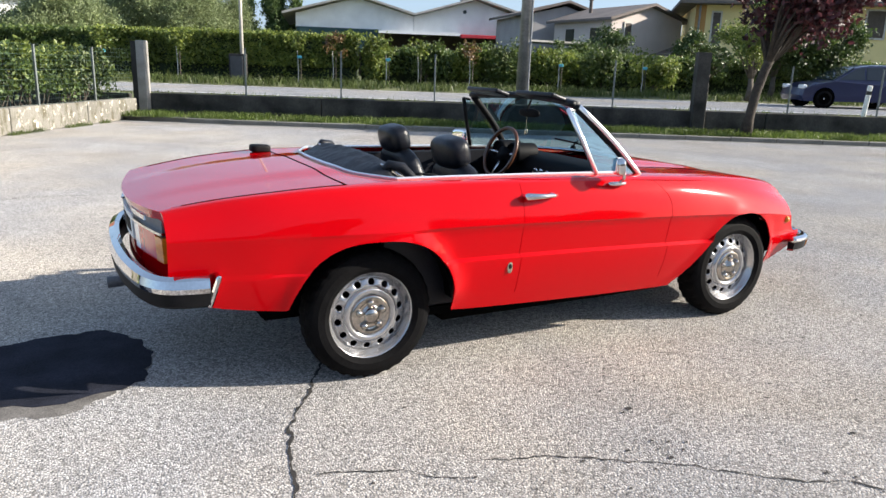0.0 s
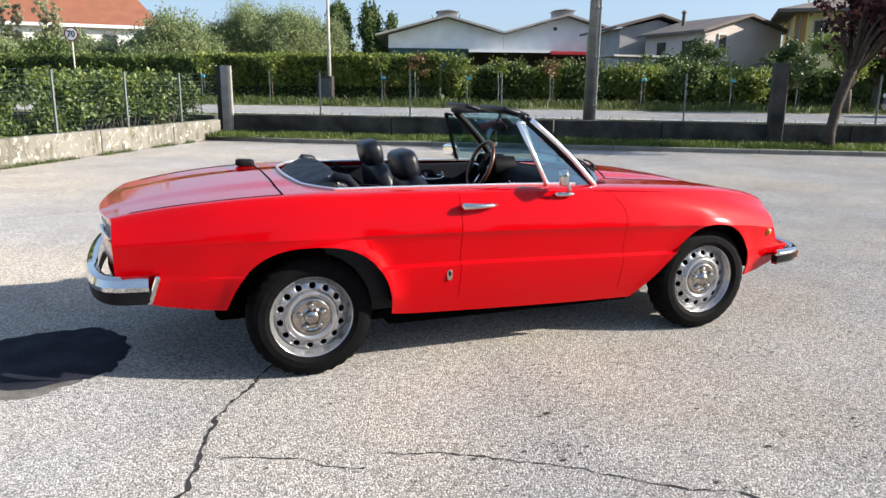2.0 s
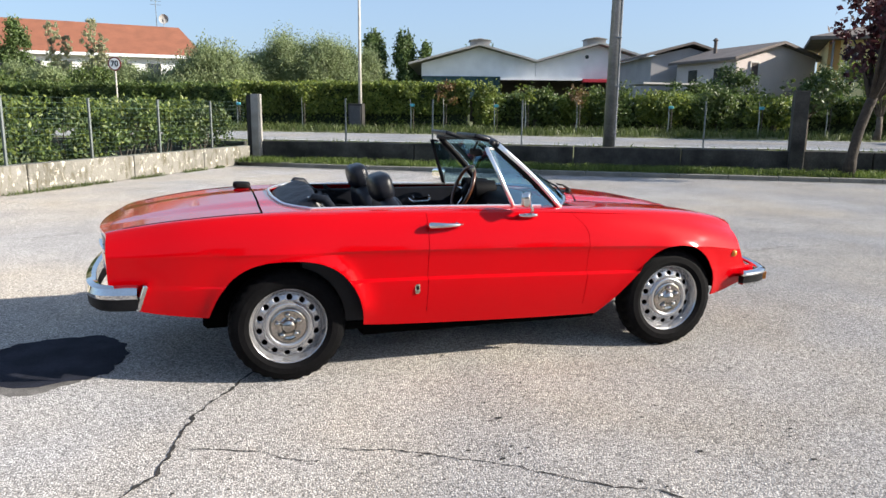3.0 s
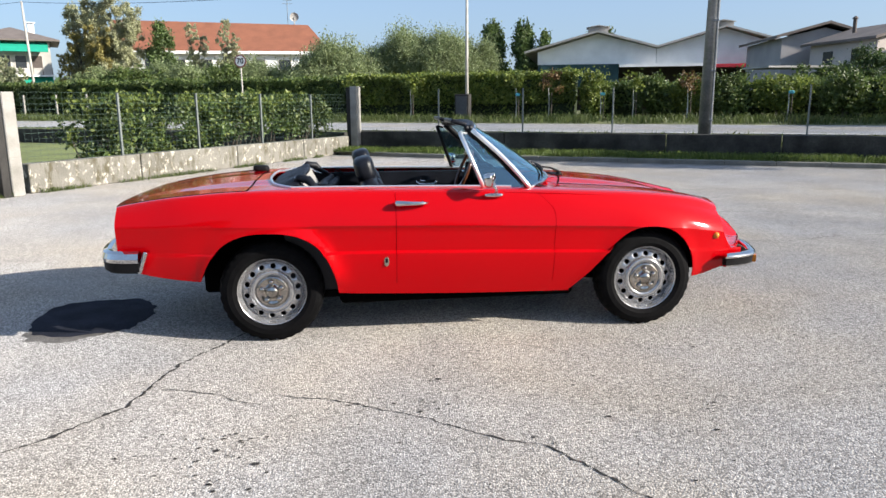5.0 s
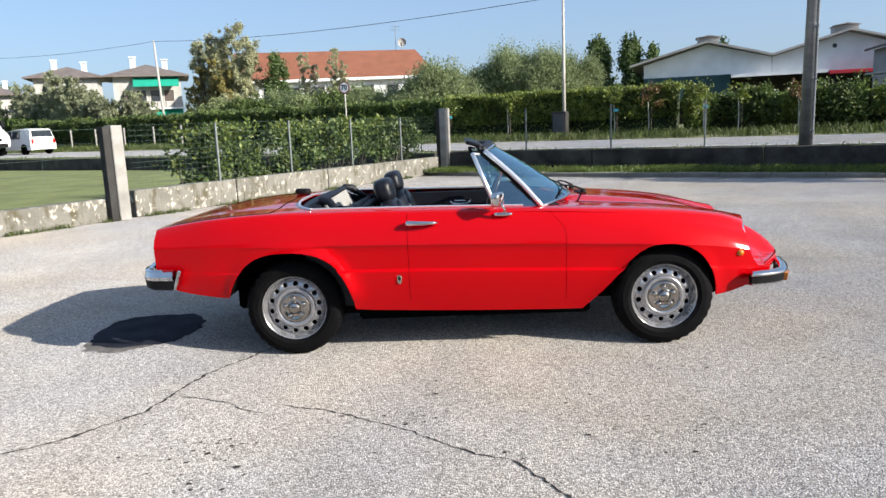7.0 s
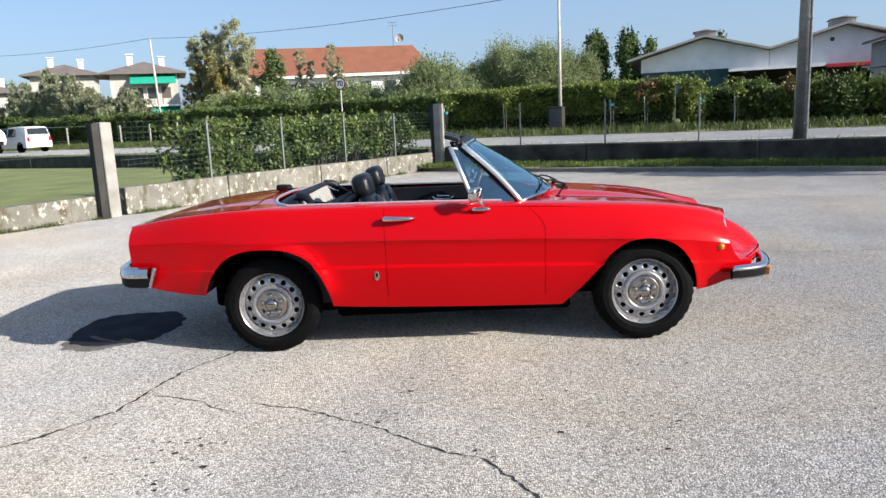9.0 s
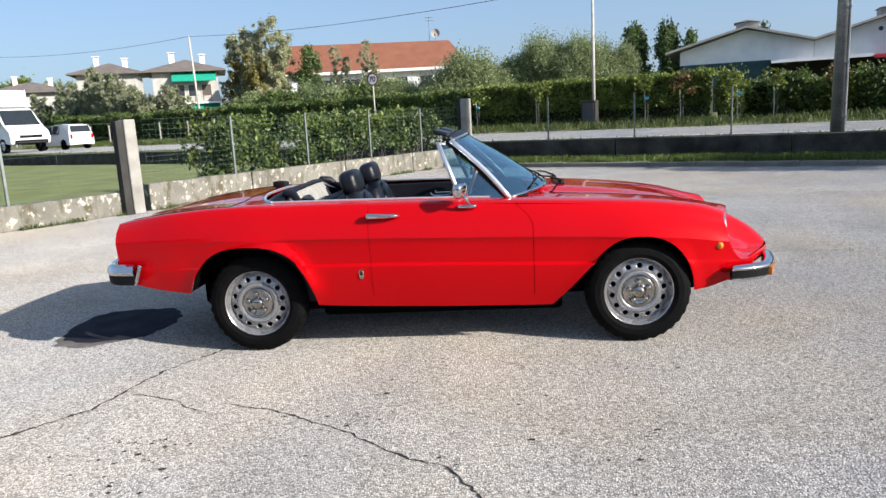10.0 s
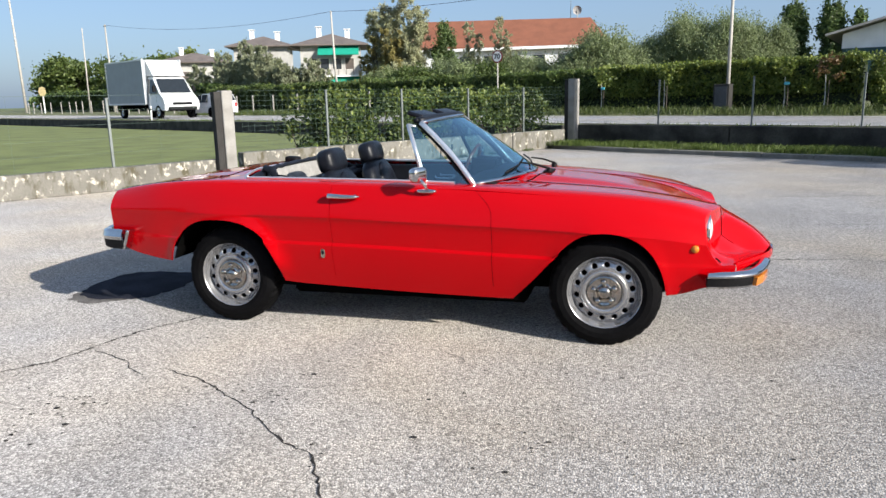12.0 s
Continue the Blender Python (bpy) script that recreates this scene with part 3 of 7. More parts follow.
DASH = material("black_dash", (0.004, 0.004, 0.005), 0.6, spec=0.12, var=0.2, scale=18)
CARPET = material("black_carpet", (0.004, 0.004, 0.004), 0.95, spec=0.0, var=0.3, scale=30)
WOOD = material("dark_wood_rim", (0.10, 0.035, 0.015), 0.3, var=0.3, scale=30, coat=0.6)
AMBER = material("amber_lens", (0.55, 0.17, 0.012), 0.2, var=0.08, scale=40, coat=0.5)
REDLENS = material("red_lens", (0.5, 0.01, 0.01), 0.2, var=0.08, scale=40, coat=0.5)
WHITELENS = material("clear_lens", (0.75, 0.78, 0.8), 0.1, var=0.05, scale=40, coat=0.8)
GREYPANEL = material("grey_tail_panel", (0.10, 0.10, 0.11), 0.5, var=0.2, scale=20)
PLATE = material("plate_white", (0.75, 0.75, 0.73), 0.5, var=0.05, scale=20)
MIRROR = material("mirror_glass", (0.9, 0.9, 0.9), 0.01, metal=1.0, var=0.01)
GLASS = glass_material("windscreen_glass", (0.50, 0.74, 0.82))
BRASS = material("badge_metal", (0.55, 0.52, 0.42), 0.25, metal=1.0, var=0.15, scale=60)

car = thing("convertible", pose(0, 0, 0), "red two-seat classic convertible with its black hood folded down", "car")

half_width = hermite([-2.05, -1.95, -1.8, -1.55, -1.1, -0.4, 0.5, 1.0, 1.3, 1.5, 1.66, 1.8, 1.95], [0.675, 0.69, 0.715, 0.755, 0.79, 0.80, 0.80, 0.79, 0.765, 0.73, 0.69, 0.655, 0.60])
z_mid = hermite([-2.05, -1.9, -1.6, -1.3, -1.1, -0.4, 0.4, 0.62, 0.8, 1.1, 1.365, 1.6, 1.72, 1.83, 1.97, 2.06], [0.785, 0.822, 0.868, 0.895, 0.903, 0.90, 0.888, 0.885, 0.872, 0.840, 0.795, 0.728, 0.688, 0.632, 0.545, 0.455])
z_edge = hermite([-2.05, -1.91, -1.64, -1.4, -0.97, -0.4, 0.4, 0.85, 1.25, 1.5, 1.66], [0.775, 0.80, 0.84, 0.86, 0.875, 0.868, 0.848, 0.82, 0.775, 0.725, 0.68])
z_wing = hermite([-2.05, -1.9, -1.6, -1.3, -1.1, -0.4, 0.4, 0.85, 1.24, 1.5, 1.70, 1.77, 1.785, 1.83, 1.88, 1.97], [0.785, 0.818, 0.862, 0.885, 0.892, 0.886, 0.868, 0.846, 0.814, 0.775, 0.735, 0.718, 0.56, 0.53, 0.50, 0.455])
z_top_edge_nose = hermite([1.77, 1.785, 1.83, 1.88, 1.97], [0.668, 0.58, 0.54, 0.50, 0.45])
crease_hi = hermite([-2.05, -0.9, 0.1, 1.25, 1.7], [0.70, 0.695, 0.672, 0.622, 0.56])
crease_lo = hermite([-2.05, -0.76, 0.85, 1.7], [0.545, 0.54, 0.498, 0.46])
sill = hermite([-2.05, -1.9, -1.75, -1.5, -1.46, -0.8, -0.6, 0.7, 1.42, 1.5, 1.62, 1.8, 1.95], [0.47, 0.445, 0.41, 0.383, 0.383, 0.293, 0.278, 0.243, 0.29, 0.297, 0.33, 0.385, 0.42])
# centre, reach behind and before, height, foot, roundness, spread at the foot behind and before
ARCHES = ((-1.125, 0.350, 0.350, 0.335, 0.325, 2.5, 0.055, 0.030), (1.115, 0.275, 0.322, 0.385, 0.25, 2.3, 0.20, 0.012))


ARCH_T = [math.sin(0.5 * math.pi * k / 40) for k in range(41)]


def arch_x(q, a, p, e):
    """How far an arch reaches from its middle at the height q, of 1."""
    return (a + e * (1 - q) ** 2) * max(0.0, 1 - q**p) ** (1 / p)


def bottom(x):
    z = sill(x)
    for cx, ab, af, h, z0, p, eb, ef in ARCHES:
        a, e = (af, ef) if x > cx else (ab, eb)
        if abs(x - cx) < a + e:
            z = max(z, z0 + h * float(np.interp(-abs(x - cx), [-arch_x(q, a, p, e) for q in ARCH_T], ARCH_T)))
    return z


def warp_x(u, v):
    """The bow of tail and nose in plan, and of the cockpit's ends."""
    x = u
    if u < -1.5:
        x += 0.09 * v * v * sstep(-1.5, -2.0, u)
    if u > 1.45:
        x -= 0.26 * v * v * sstep(1.45, 2.06, u)
    k = (v / 0.87) if v < 0.87 else (1 - v) / 0.13
    hat = max(0.0, 1 - abs(u + 1.15) / (0.55 if u > -1.15 else 0.08))
    x += 0.16 * (k**3 if v < 0.87 else k) * sstep(0, 1, hat)
    hat = max(0.0, 1 - abs(u - 0.66) / 0.5)
    x -= 0.26 * (k**2 if v < 0.87 else k) * sstep(0, 1, hat)
    return x


def top_inset(x):
    return 0.068 + 0.04 * sstep(0.5, 1.4, x) - 0.018 * sstep(-0.7, -1.3, x) + 0.018 * sstep(-1.5, -1.95, x)


def edge_z(u, x):
    return z_edge(x) if u <= 1.771 else z_top_edge_nose(u)


def top_point(u, v):
    x = warp_x(u, v)
    wide = half_width(x) - top_inset(x)
    ux = u if u > 1.45 else x
    zc, zw = z_mid(ux), z_wing(ux)
    s = sstep(0.30, 0.60, v)
    if u > 0.5:
        s = sstep(0.26, 0.52, v)
    z = zc * (1 - s) + zw * s
    dip = 0.008 * sstep(0.6, 0.9, u) * math.exp(-(((v - 0.42) / 0.09) ** 2)) * (1 - sstep(1.70, 1.77, u))
    z -= dip
    if u > 1.775:
        z -= 0.06 * math.exp(-(((v - 0.74) / 0.17) ** 2)) * (1 - sstep(1.785, 1.98, u))
    e = edge_z(u, x)
    v0 = 0.84 + 0.09 * sstep(-0.9, -1.4, u)
    if v > v0:
        t = (v - v0) / (1 - v0)
        z = z + (e - z) * (1 - math.sqrt(max(0.0, 1 - t * t)) if e < z else t)
    return Vector((x, wide * v, z))


def side_y(x, z, ze, zb):
    w = half_width(x)
    hi, lo = crease_hi(x), crease_lo(x)
    crisp = sstep(-1.75, -1.0, x) * (1 - sstep(1.05, 1.5, x))
    if z >= hi:
        t = (ze - z) / max(ze - hi, 1e-3)
        k = 1 - min(max(t, 0), 1)
        inset = top_inset(x) * (0.5 * k + 0.5 * k**3)
    elif z >= lo:
        t = (hi - z) / max(hi - lo, 1e-3)
        inset = (0.008 * min(1.0, t / 0.1) + 0.025 * t) * crisp + 0.014 * t**0.9 * (1 - crisp)
    else:
        t = (lo - z) / max(lo - 0.22, 1e-3)
        inset = 0.012 + 0.085 * t**1.45
    y = w - inset
    for cx, ab, af, h, z0, p, eb, ef in ARCHES:
        dz = (z - z0) / h
        dx = (x - cx) / ((af if x > cx else ab) + (ef if x > cx else eb) * (1 - min(max(dz, 0), 1)) ** 2)
        r = (abs(dx) ** p + max(dz, 0) ** p) ** (1 / p)
        if r > 0.9 and z > z0 - 0.05:
            amp = 0.016 + 0.020 * sstep(cx - 0.2, cx + 0.2, x) if cx < 0 else 0.011
            y += amp * math.exp(-(((r - 1.0) / 0.11) ** 2)) * sstep(z0 - 0.05, z0 + 0.12, z)
    return y


def columns():
    us = list(np.arange(-2.05, 2.061, 0.045))
    for cx, ab, af, h, z0, p, eb, ef in ARCHES:
        us = [u for u in us if not cx - ab - eb - 0.01 < u < cx + af + ef + 0.01]
        us += [cx + (af + ef if t > 0 else ab + eb) * 0.9999 * math.sin(t) for t in np.linspace(-math.pi / 2, math.pi / 2, 41)] + [cx - ab - eb - 0.002, cx + af + ef + 0.002]
    for g in (-0.405, 0.53):
        us = [u for u in us if abs(u - g) > 0.016] + [g - 0.0015, g + 0.0015]
    for g in (-1.235, 0.74, -1.15, 0.66, -2.0):
        us = [u for u in us if abs(u - g) > 0.012]
    us += [-1.2385, -1.2315, -1.15, 0.66, 0.7365, 0.7435, -2.0, 1.70, 1.77, 1.785, 2.0]
    us = [u for u in sorted(us)]
    out = [us[0]]
    for u in us[1:]:
        if u - out[-1] > 0.0015:
            out.append(u)
    return out


US = columns()
VS = sorted(set(list(np.linspace(0, 0.84, 20)) + [0.915, 0.925, 0.50, 0.509] + list(np.linspace(0.84, 1, 9)) + [0.87]))
VS = [v for v in VS if v in (0.915, 0.925, 0.50, 0.509) or all(abs(v - k) > 0.006 for k in (0.915, 0.925, 0.50, 0.509))]
VS = [v for i, v in enumerate(VS) if i == 0 or v - VS[i - 1] > 0.004]


def near(a, b):
    return abs(a - b) < 0.0006


V_HOLE = min(VS, key=lambda v: abs(v - 0.87))


def build_shell():
    """Sorts the skin's faces by panel and makes each panel a mesh, open at the shut lines."""
    panels = {}

    def face(panel, pts):
        vs, fs = panels.setdefault(panel, ([], []))
        for sgn in (-1, 1):
            k = len(vs)
            vs.extend((p.x, p.y * sgn, p.z) for p in pts)
            fs.append(tuple(range(k, k + 4)) if sgn > 0 else tuple(range(k + 3, k - 1, -1)))

    grid = [[top_point(u, v) for v in VS] for u in US]
    for i in range(len(US) - 1):
        u0, u1 = US[i], US[i + 1]
        for j in range(len(VS) - 1):
            v0, v1 = VS[j], VS[j + 1]
            um, vm = (u0 + u1) / 2, (v0 + v1) / 2
            if -1.15 < um < 0.66 and vm < V_HOLE:
                continue
            panel = "body_shell"
            if -2.0 < um < -1.2385 and vm < 0.925:
                panel = "boot_lid"
                if vm > 0.915:
                    continue
            elif -1.2385 < um < -1.2315 and vm < 0.925:
                continue
            elif 0.7435 < um < 1.86 and vm < 0.509:
                panel = "bonnet"
                if vm > 0.5:
                    continue
            elif 0.7365 < um < 0.7435 and vm < 0.509:
                continue
            face(panel, (grid[i][j], grid[i + 1][j], grid[i + 1][j + 1], grid[i][j + 1]))
    fr = [("a", t) for t in np.linspace(0, 1, 9)] + [("b", t) for t in (0.025, 0.1, 0.3, 0.5, 0.7, 0.88, 0.99)] + [("c", t) for t in np.linspace(0.05, 1, 12)]

    def side_point(u, k):
        g, t = fr[k]
        x = warp_x(u, 1.0)
        ze, zb = edge_z(u, x), bottom(x)
        hi, lo = min(crease_hi(x), ze - 0.02), crease_lo(x)
        z = ze + (hi - ze) * t if g == "a" else (hi + (lo - hi) * t if g == "b" else lo + (min(sill(x), lo - 0.01) - lo) * t)
        z = max(z, zb)
        xs = x
        if abs(u - 0.53) < 0.45:
            hat = sstep(0, 1, 1 - abs(u - 0.53) / 0.45)
            xs = x - 0.13 * sstep(0.70, 0.90, z) ** 1.5 * hat
        if k == 0:
            return Vector((x if abs(u - 0.53) >= 0.45 else xs, half_width(x) - top_inset(x), ze))
        return Vector((xs, side_y(xs, z, ze, zb), z))

    side = [[side_point(u, k) for k in range(len(fr))] for u in US]
    for i in range(len(US) - 1):
        um = (US[i] + US[i + 1]) / 2
        for k in range(len(fr) - 1):
            q = (side[i][k], side[i][k + 1], side[i + 1][k + 1], side[i + 1][k])
            if (q[0] - q[1]).length < 1e-5 and (q[3] - q[2]).length < 1e-5:
                continue
            zm = sum(p.z for p in q) / 4
            panel = "body_shell"
            low = crease_lo(um) - 0.20
            if -0.4071 < um < 0.5321 and zm > low:
                panel = "door"
                if um < -0.4029 or um > 0.5279:
                    continue
            face(panel, q)
    # tail and nose closing faces
    for i, name in ((0, "tail"), (len(US) - 1, "nose")):
        n = 12
        u = US[i]
        for j in range(len(VS) - 1):
            a, b = grid[i][j], grid[i][j + 1]

            def low(p, t):
                back = 0.02 if name == "tail" else -0.10
                zb = bottom(p.x) if name == "tail" else 0.40
                dent = 0.025 * math.sin(math.pi * min(1, t * 1.2)) if name == "tail" else 0.0
                return Vector((p.x + back * t * t + dent, p.y, p.z + (zb - p.z) * t))

            for k in range(n):
                t0, t1 = k / n, (k + 1) / n
                face("body_shell", (low(a, t0), low(b, t0), low(b, t1), low(a, t1)))
    return panels, grid, side


PANELS, GRID, SIDE = build_shell()


def skin(name, vs, fs, label=""):
    bm = bmesh.new()
    bv = [bm.verts.new(v) for v in vs]
    for f in fs:
        try:
            bm.faces.new([bv[k] for k in f])
        except ValueError:
            pass
    bmesh.ops.remove_doubles(bm, verts=bm.verts, dist=0.0004)
    bmesh.ops.dissolve_degenerate(bm, edges=bm.edges, dist=0.0004)
    bm.normal_update()
    for f in bm.faces:
        c = f.calc_center_median()
        if f.normal.dot(c - Vector((min(max(c.x, -1.6), 1.4), 0, 0.45))) < 0:
            f.normal_flip()
    bm.normal_update()
    for e in bm.edges:
        if len(e.link_faces) != 2 or e.calc_face_angle(0) > radians(28):
            e.smooth = False
    me = bpy.data.meshes.new(name)
    bm.to_mesh(me)
    bm.free()
    me.polygons.foreach_set("use_smooth", [True] * len(me.polygons))
    me.materials.append(RED)
    ob = new(name, me)
    ob.parent = car
    if label:
        ob["label"] = label
    sol = ob.modifiers.new("thick", "SOLIDIFY")
    sol.thickness, sol.offset = 0.006, -1
    return ob


skin("body_shell", *PANELS["body_shell"], "glossy red bodywork with creased flanks")
skin("boot_lid", *PANELS["boot_lid"])
skin("bonnet", *PANELS["bonnet"])
dv, df = PANELS["door"]
for sgn in (-1, 1):
    fs = [f for f in df if dv[f[0]][1] * sgn > 0]
    used = sorted({k for f in fs for k in f})
    num = {k: i for i, k in enumerate(used)}
    skin("door", [dv[k] for k in used], [tuple(num[k] for k in f) for f in fs])

# dark liners behind the shut lines and the underbody
def liner(pa, pb):
    bm = bmesh.new()
    a = [bm.verts.new(p) for p in pa]
    b = [bm.verts.new(p) for p in pb]
    for k in range(len(a) - 1):
        bm.faces.new((a[k], a[k + 1], b[k + 1], b[k]))
    return part("shut_line", bm, BLACK, car, "dark gap between panels")


def nearest(some, value):
    return min(range(len(some)), key=lambda i: abs(some[i] - value))


for sgn in (-1, 1):
    for ug in (-0.405, 0.53):
        liner(*[[(p.x, (p.y - 0.012) * sgn, p.z) for p in SIDE[nearest(US, ug + d)]] for d in (-0.03, 0.03)])
    for v, r0, r1 in ((0.92, -2.0, -1.235), (0.5045, 0.74, 1.86)):
        ids = [i for i, u in enumerate(US) if r0 <= u <= r1]
        liner(*[[(GRID[i][j].x, GRID[i][j].y * sgn, GRID[i][j].z - 0.012) for i in ids] for j in (nearest(VS, v - 0.03), nearest(VS, v + 0.03))])
for ug in (-1.235, 0.74):
    rows = []
    for d in (-0.02, 0.02):
        g = GRID[nearest(US, ug + d)][:24]
        rows.append([(p.x, -p.y, p.z - 0.012) for p in g[:0:-1]] + [(p.x, p.y, p.z - 0.012) for p in g])
    liner(*rows)
# thin black tubes added along the lid seams as their shadow line
for name, v, u0, u1 in (("boot_seam_shade", 0.92, -1.99, -1.235), ("bonnet_seam_shade", 0.5045, 0.74, 1.80)):
    ids = [i for i, u in enumerate(US) if u0 <= u <= u1]
    ja, jb = nearest(VS, v - 0.005), nearest(VS, v + 0.005)
    rim = [(GRID[i][ja] + GRID[i][jb]) / 2 for i in ids]
    ie = nearest(US, -1.235 if v > 0.9 else 0.74)
    cross = [GRID[ie][j] for j in range(ja + 1)]
    for sgn in (-1, 1):
        bm = bmesh.new()
        tube(bm, [(p.x, p.y * sgn, p.z - 0.0005) for p in rim], 0.0034, 6)
        tube(bm, [(p.x, p.y * sgn, p.z - 0.0005) for p in cross], 0.0034, 6)
        part(name, bm, BLACK, car, "black line standing for the shade in the panel gap")
bm = bmesh.new()
box(bm, -0.74, -0.62, 0.19, 0.70, 0.62, 0.40, 0.02)
box(bm, -1.55, -0.44, 0.24, 1.55, 0.44, 0.46, 0.02)
box(bm, -1.92, -0.44, 0.42, -1.5, 0.44, 0.6, 0.02)
box(bm, -1.86, -0.6, 0.44, -1.50, 0.6, 0.60, 0.02)
box(bm, 1.46, -0.60, 0.32, 1.72, 0.60, 0.48, 0.02)
for cx in (-1.125, 1.085):
    for sgn in (-1, 1):
        pts = []
        for t in np.linspace(0.06, math.pi - (0.20 if cx < 0 else 0.06), 15):
            pts.append((cx + 0.40 * math.cos(t), 0.31 + 0.385 * math.sin(t)))
        a = [bm.verts.new((x, sgn * (0.70 if cx < 0 else 0.66), z)) for x, z in pts]
        b = [bm.verts.new((x, sgn * 0.40, z)) for x, z in pts]
        for k in range(14):
            bm.faces.new((a[k], a[k + 1], b[k + 1], b[k]))
        bm.faces.new(b)
part("underbody", bm, BLACK, car, "black underbody and wheel housings")


# wheels
def wheel(x, y, turned):
    """A steel road wheel with its tyre; its outer face looks along -y."""
    e = new("wheel")
    e.parent = car
    e.empty_display_size = 0.05
    e["label"] = "silver steel wheel with small round holes and a chrome hub cap"
    e.matrix_basis = pose(x, y, 0.300, 0, 0, 180 if turned else 0)
    R = 0.300
    bm = bmesh.new()
    lathe(bm, [(0.194, -0.062), (0.200, -0.076), (0.222, -0.086), (0.252, -0.084), (0.275, -0.074), (0.288, -0.066), (0.296, -0.055), (R, -0.035), (R + 0.001, 0), (R, 0.035), (0.294, 0.06), (0.26, 0.08), (0.20, 0.08), (0.18, 0.06)], 128)
    bm.verts.ensure_lookup_table()
    for row, depth in ((5, 0.003), (6, 0.006), (10, 0.006)):
        for k in range(128):
            v = bm.verts[row * 128 + k]
            if k % 4 < 2:
                q = 1 - depth / math.hypot(v.co.x, v.co.z)
                v.co.x, v.co.z = v.co.x * q, v.co.z * q
    for row in (7, 9):
        for k in range(128):
            v = bm.verts[row * 128 + k]
            if k % 4 == (1 if row == 7 else 3):
                q = 1 - 0.006 / math.hypot(v.co.x, v.co.z)
                v.co.x, v.co.z = v.co.x * q, v.co.z * q
    part("tyre", bm, TYRE, e, "black tyre", smooth=False)
    bm = bmesh.new()
    lathe(bm, [(0.185, 0.05), (0.176, 0.0), (0.174, -0.022), (0.178, -0.040), (0.188, -0.050), (0.190, -0.062), (0.197, -0.070), (0.203, -0.074), (0.206, -0.071), (0.204, -0.062), (0.198, -0.058)], 72)
    part("rim", bm, SILVER, e, smooth=True)
    # the disc, a ring of round holes in its slope
    height = hermite([0.06, 0.090, 0.106, 0.116, 0.122, 0.132, 0.150, 0.168, 0.178], [-0.046, -0.050, -0.062, -0.062, -0.056, -0.046, -0.040, -0.032, -0.022])
    holes, r_in, r_out, r_mid, r_hole = 14, 0.130, 0.168, 0.1495, 0.0145
    half = math.pi / holes
    bm = bmesh.new()
    for q in range(holes):
        mid = 2 * half * (q + 0.35)
        square = [(a, r_in) for a in np.linspace(-1, 1, 7)[:-1]] + [(1, r) for r in np.linspace(r_in, r_out, 5)[:-1]] + [(a, r_out) for a in np.linspace(1, -1, 7)[:-1]] + [(-1, r) for r in np.linspace(r_out, r_in, 5)[:-1]]
        loops = [[], [], []]
        for a, r in square:
            p = Vector((a * half * r, r - r_mid))
            c = p.normalized() * r_hole
            for loop, w, sink in zip(loops, (0.0, 0.75, 1.0), (0, 0, 0.002)):
                s2 = p.lerp(c, w)
                rr = r_mid + s2.y
                t = mid + s2.x / (rr if w else r)
                loop.append(bm.verts.new((rr * math.cos(t), height(rr) + sink, rr * math.sin(t))))
        for la, lb in zip(loops, loops[1:]):
            for k in range(len(la)):
                m2 = (k + 1) % len(la)
                bm.faces.new((la[k], la[m2], lb[m2], lb[k]))
    lathe(bm, [(r, height(r)) for r in (0.178, 0.173, 0.168)], holes * 6)
    lathe(bm, [(r, height(r)) for r in (0.130, 0.127, 0.124, 0.121, 0.117, 0.113, 0.109, 0.104, 0.098, 0.092, 0.06)], holes * 6)
    bmesh.ops.remove_doubles(bm, verts=bm.verts, dist=0.0006)
    d = part("disc", bm, SILVER, e, smooth=True)
    d.modifiers.new("thick", "SOLIDIFY").thickness = 0.003
    bm = bmesh.new()
    lathe(bm, [(0.172, -0.006), (0.05, -0.004)], 40)
    part("brake_drum", bm, BLACK, e, "dark brake behind the disc")
    bm = bmesh.new()
    lathe(bm, [(0.094, -0.050), (0.093, -0.058), (0.086, -0.064), (0.074, -0.065), (0.062, -0.058), (0.048, -0.056), (0.040, -0.060), (0.034, -0.072), (0.026, -0.081), (0.012, -0.085), (0.001, -0.086)], 40)
    part("hub_cap", bm, HUBCHROME, e, "dished chrome hub cap", smooth=True)
    for k in range(5):
        t = 2 * math.pi * (k + 0.3) / 5
        bm = bmesh.new()
        lathe(bm, [(0.017, -0.052), (0.016, -0.068), (0.011, -0.075), (0.001, -0.077)], 12, "y", (0.058 * math.cos(t), 0, 0.058 * math.sin(t)))
        part("wheel_nut", bm, HUBCHROME, e, smooth=True)
    return e


for wx in (-1.125, 1.128):
    yy = 0.625 if wx < 0 else 0.645
    wheel(wx, -yy, False)
    wheel(wx, yy, True)


# chrome along the cockpit's edge
def sgn_pts(pts, s):
    return [Vector((p.x, p.y * s, p.z)) for p in pts]


jh = VS.index(V_HOLE)
ih = min(range(len(US)), key=lambda i: abs(US[i] + 1.15))
edge = [GRID[ih][j] + Vector((0.0, 0, 0.006)) for j in range(jh + 1)]
along = [GRID[i][jh] + Vector((0, 0, 0.004)) for i in range(ih, len(US)) if US[i] < 0.50]
bm = bmesh.new()
tube(bm, sgn_pts(edge[::-1], -1)[:-1] + sgn_pts(edge, 1), 0.008, 6)
part("hood_trim", bm, ALUMINIUM, car, "bright strip behind the cockpit")
for s in (-1, 1):
    bm = bmesh.new()
    tube(bm, sgn_pts(along, s), 0.0085, 6)
    part("waist_trim", bm, ALUMINIUM, car, "bright strip along the waist")

# windscreen: frame, glass, quarter panes
def ws_base(s):
    return Vector((0.405 + 0.255 * (1 - s * s), 0.645 * s, 0.868 + 0.022 * (1 - s * s)))


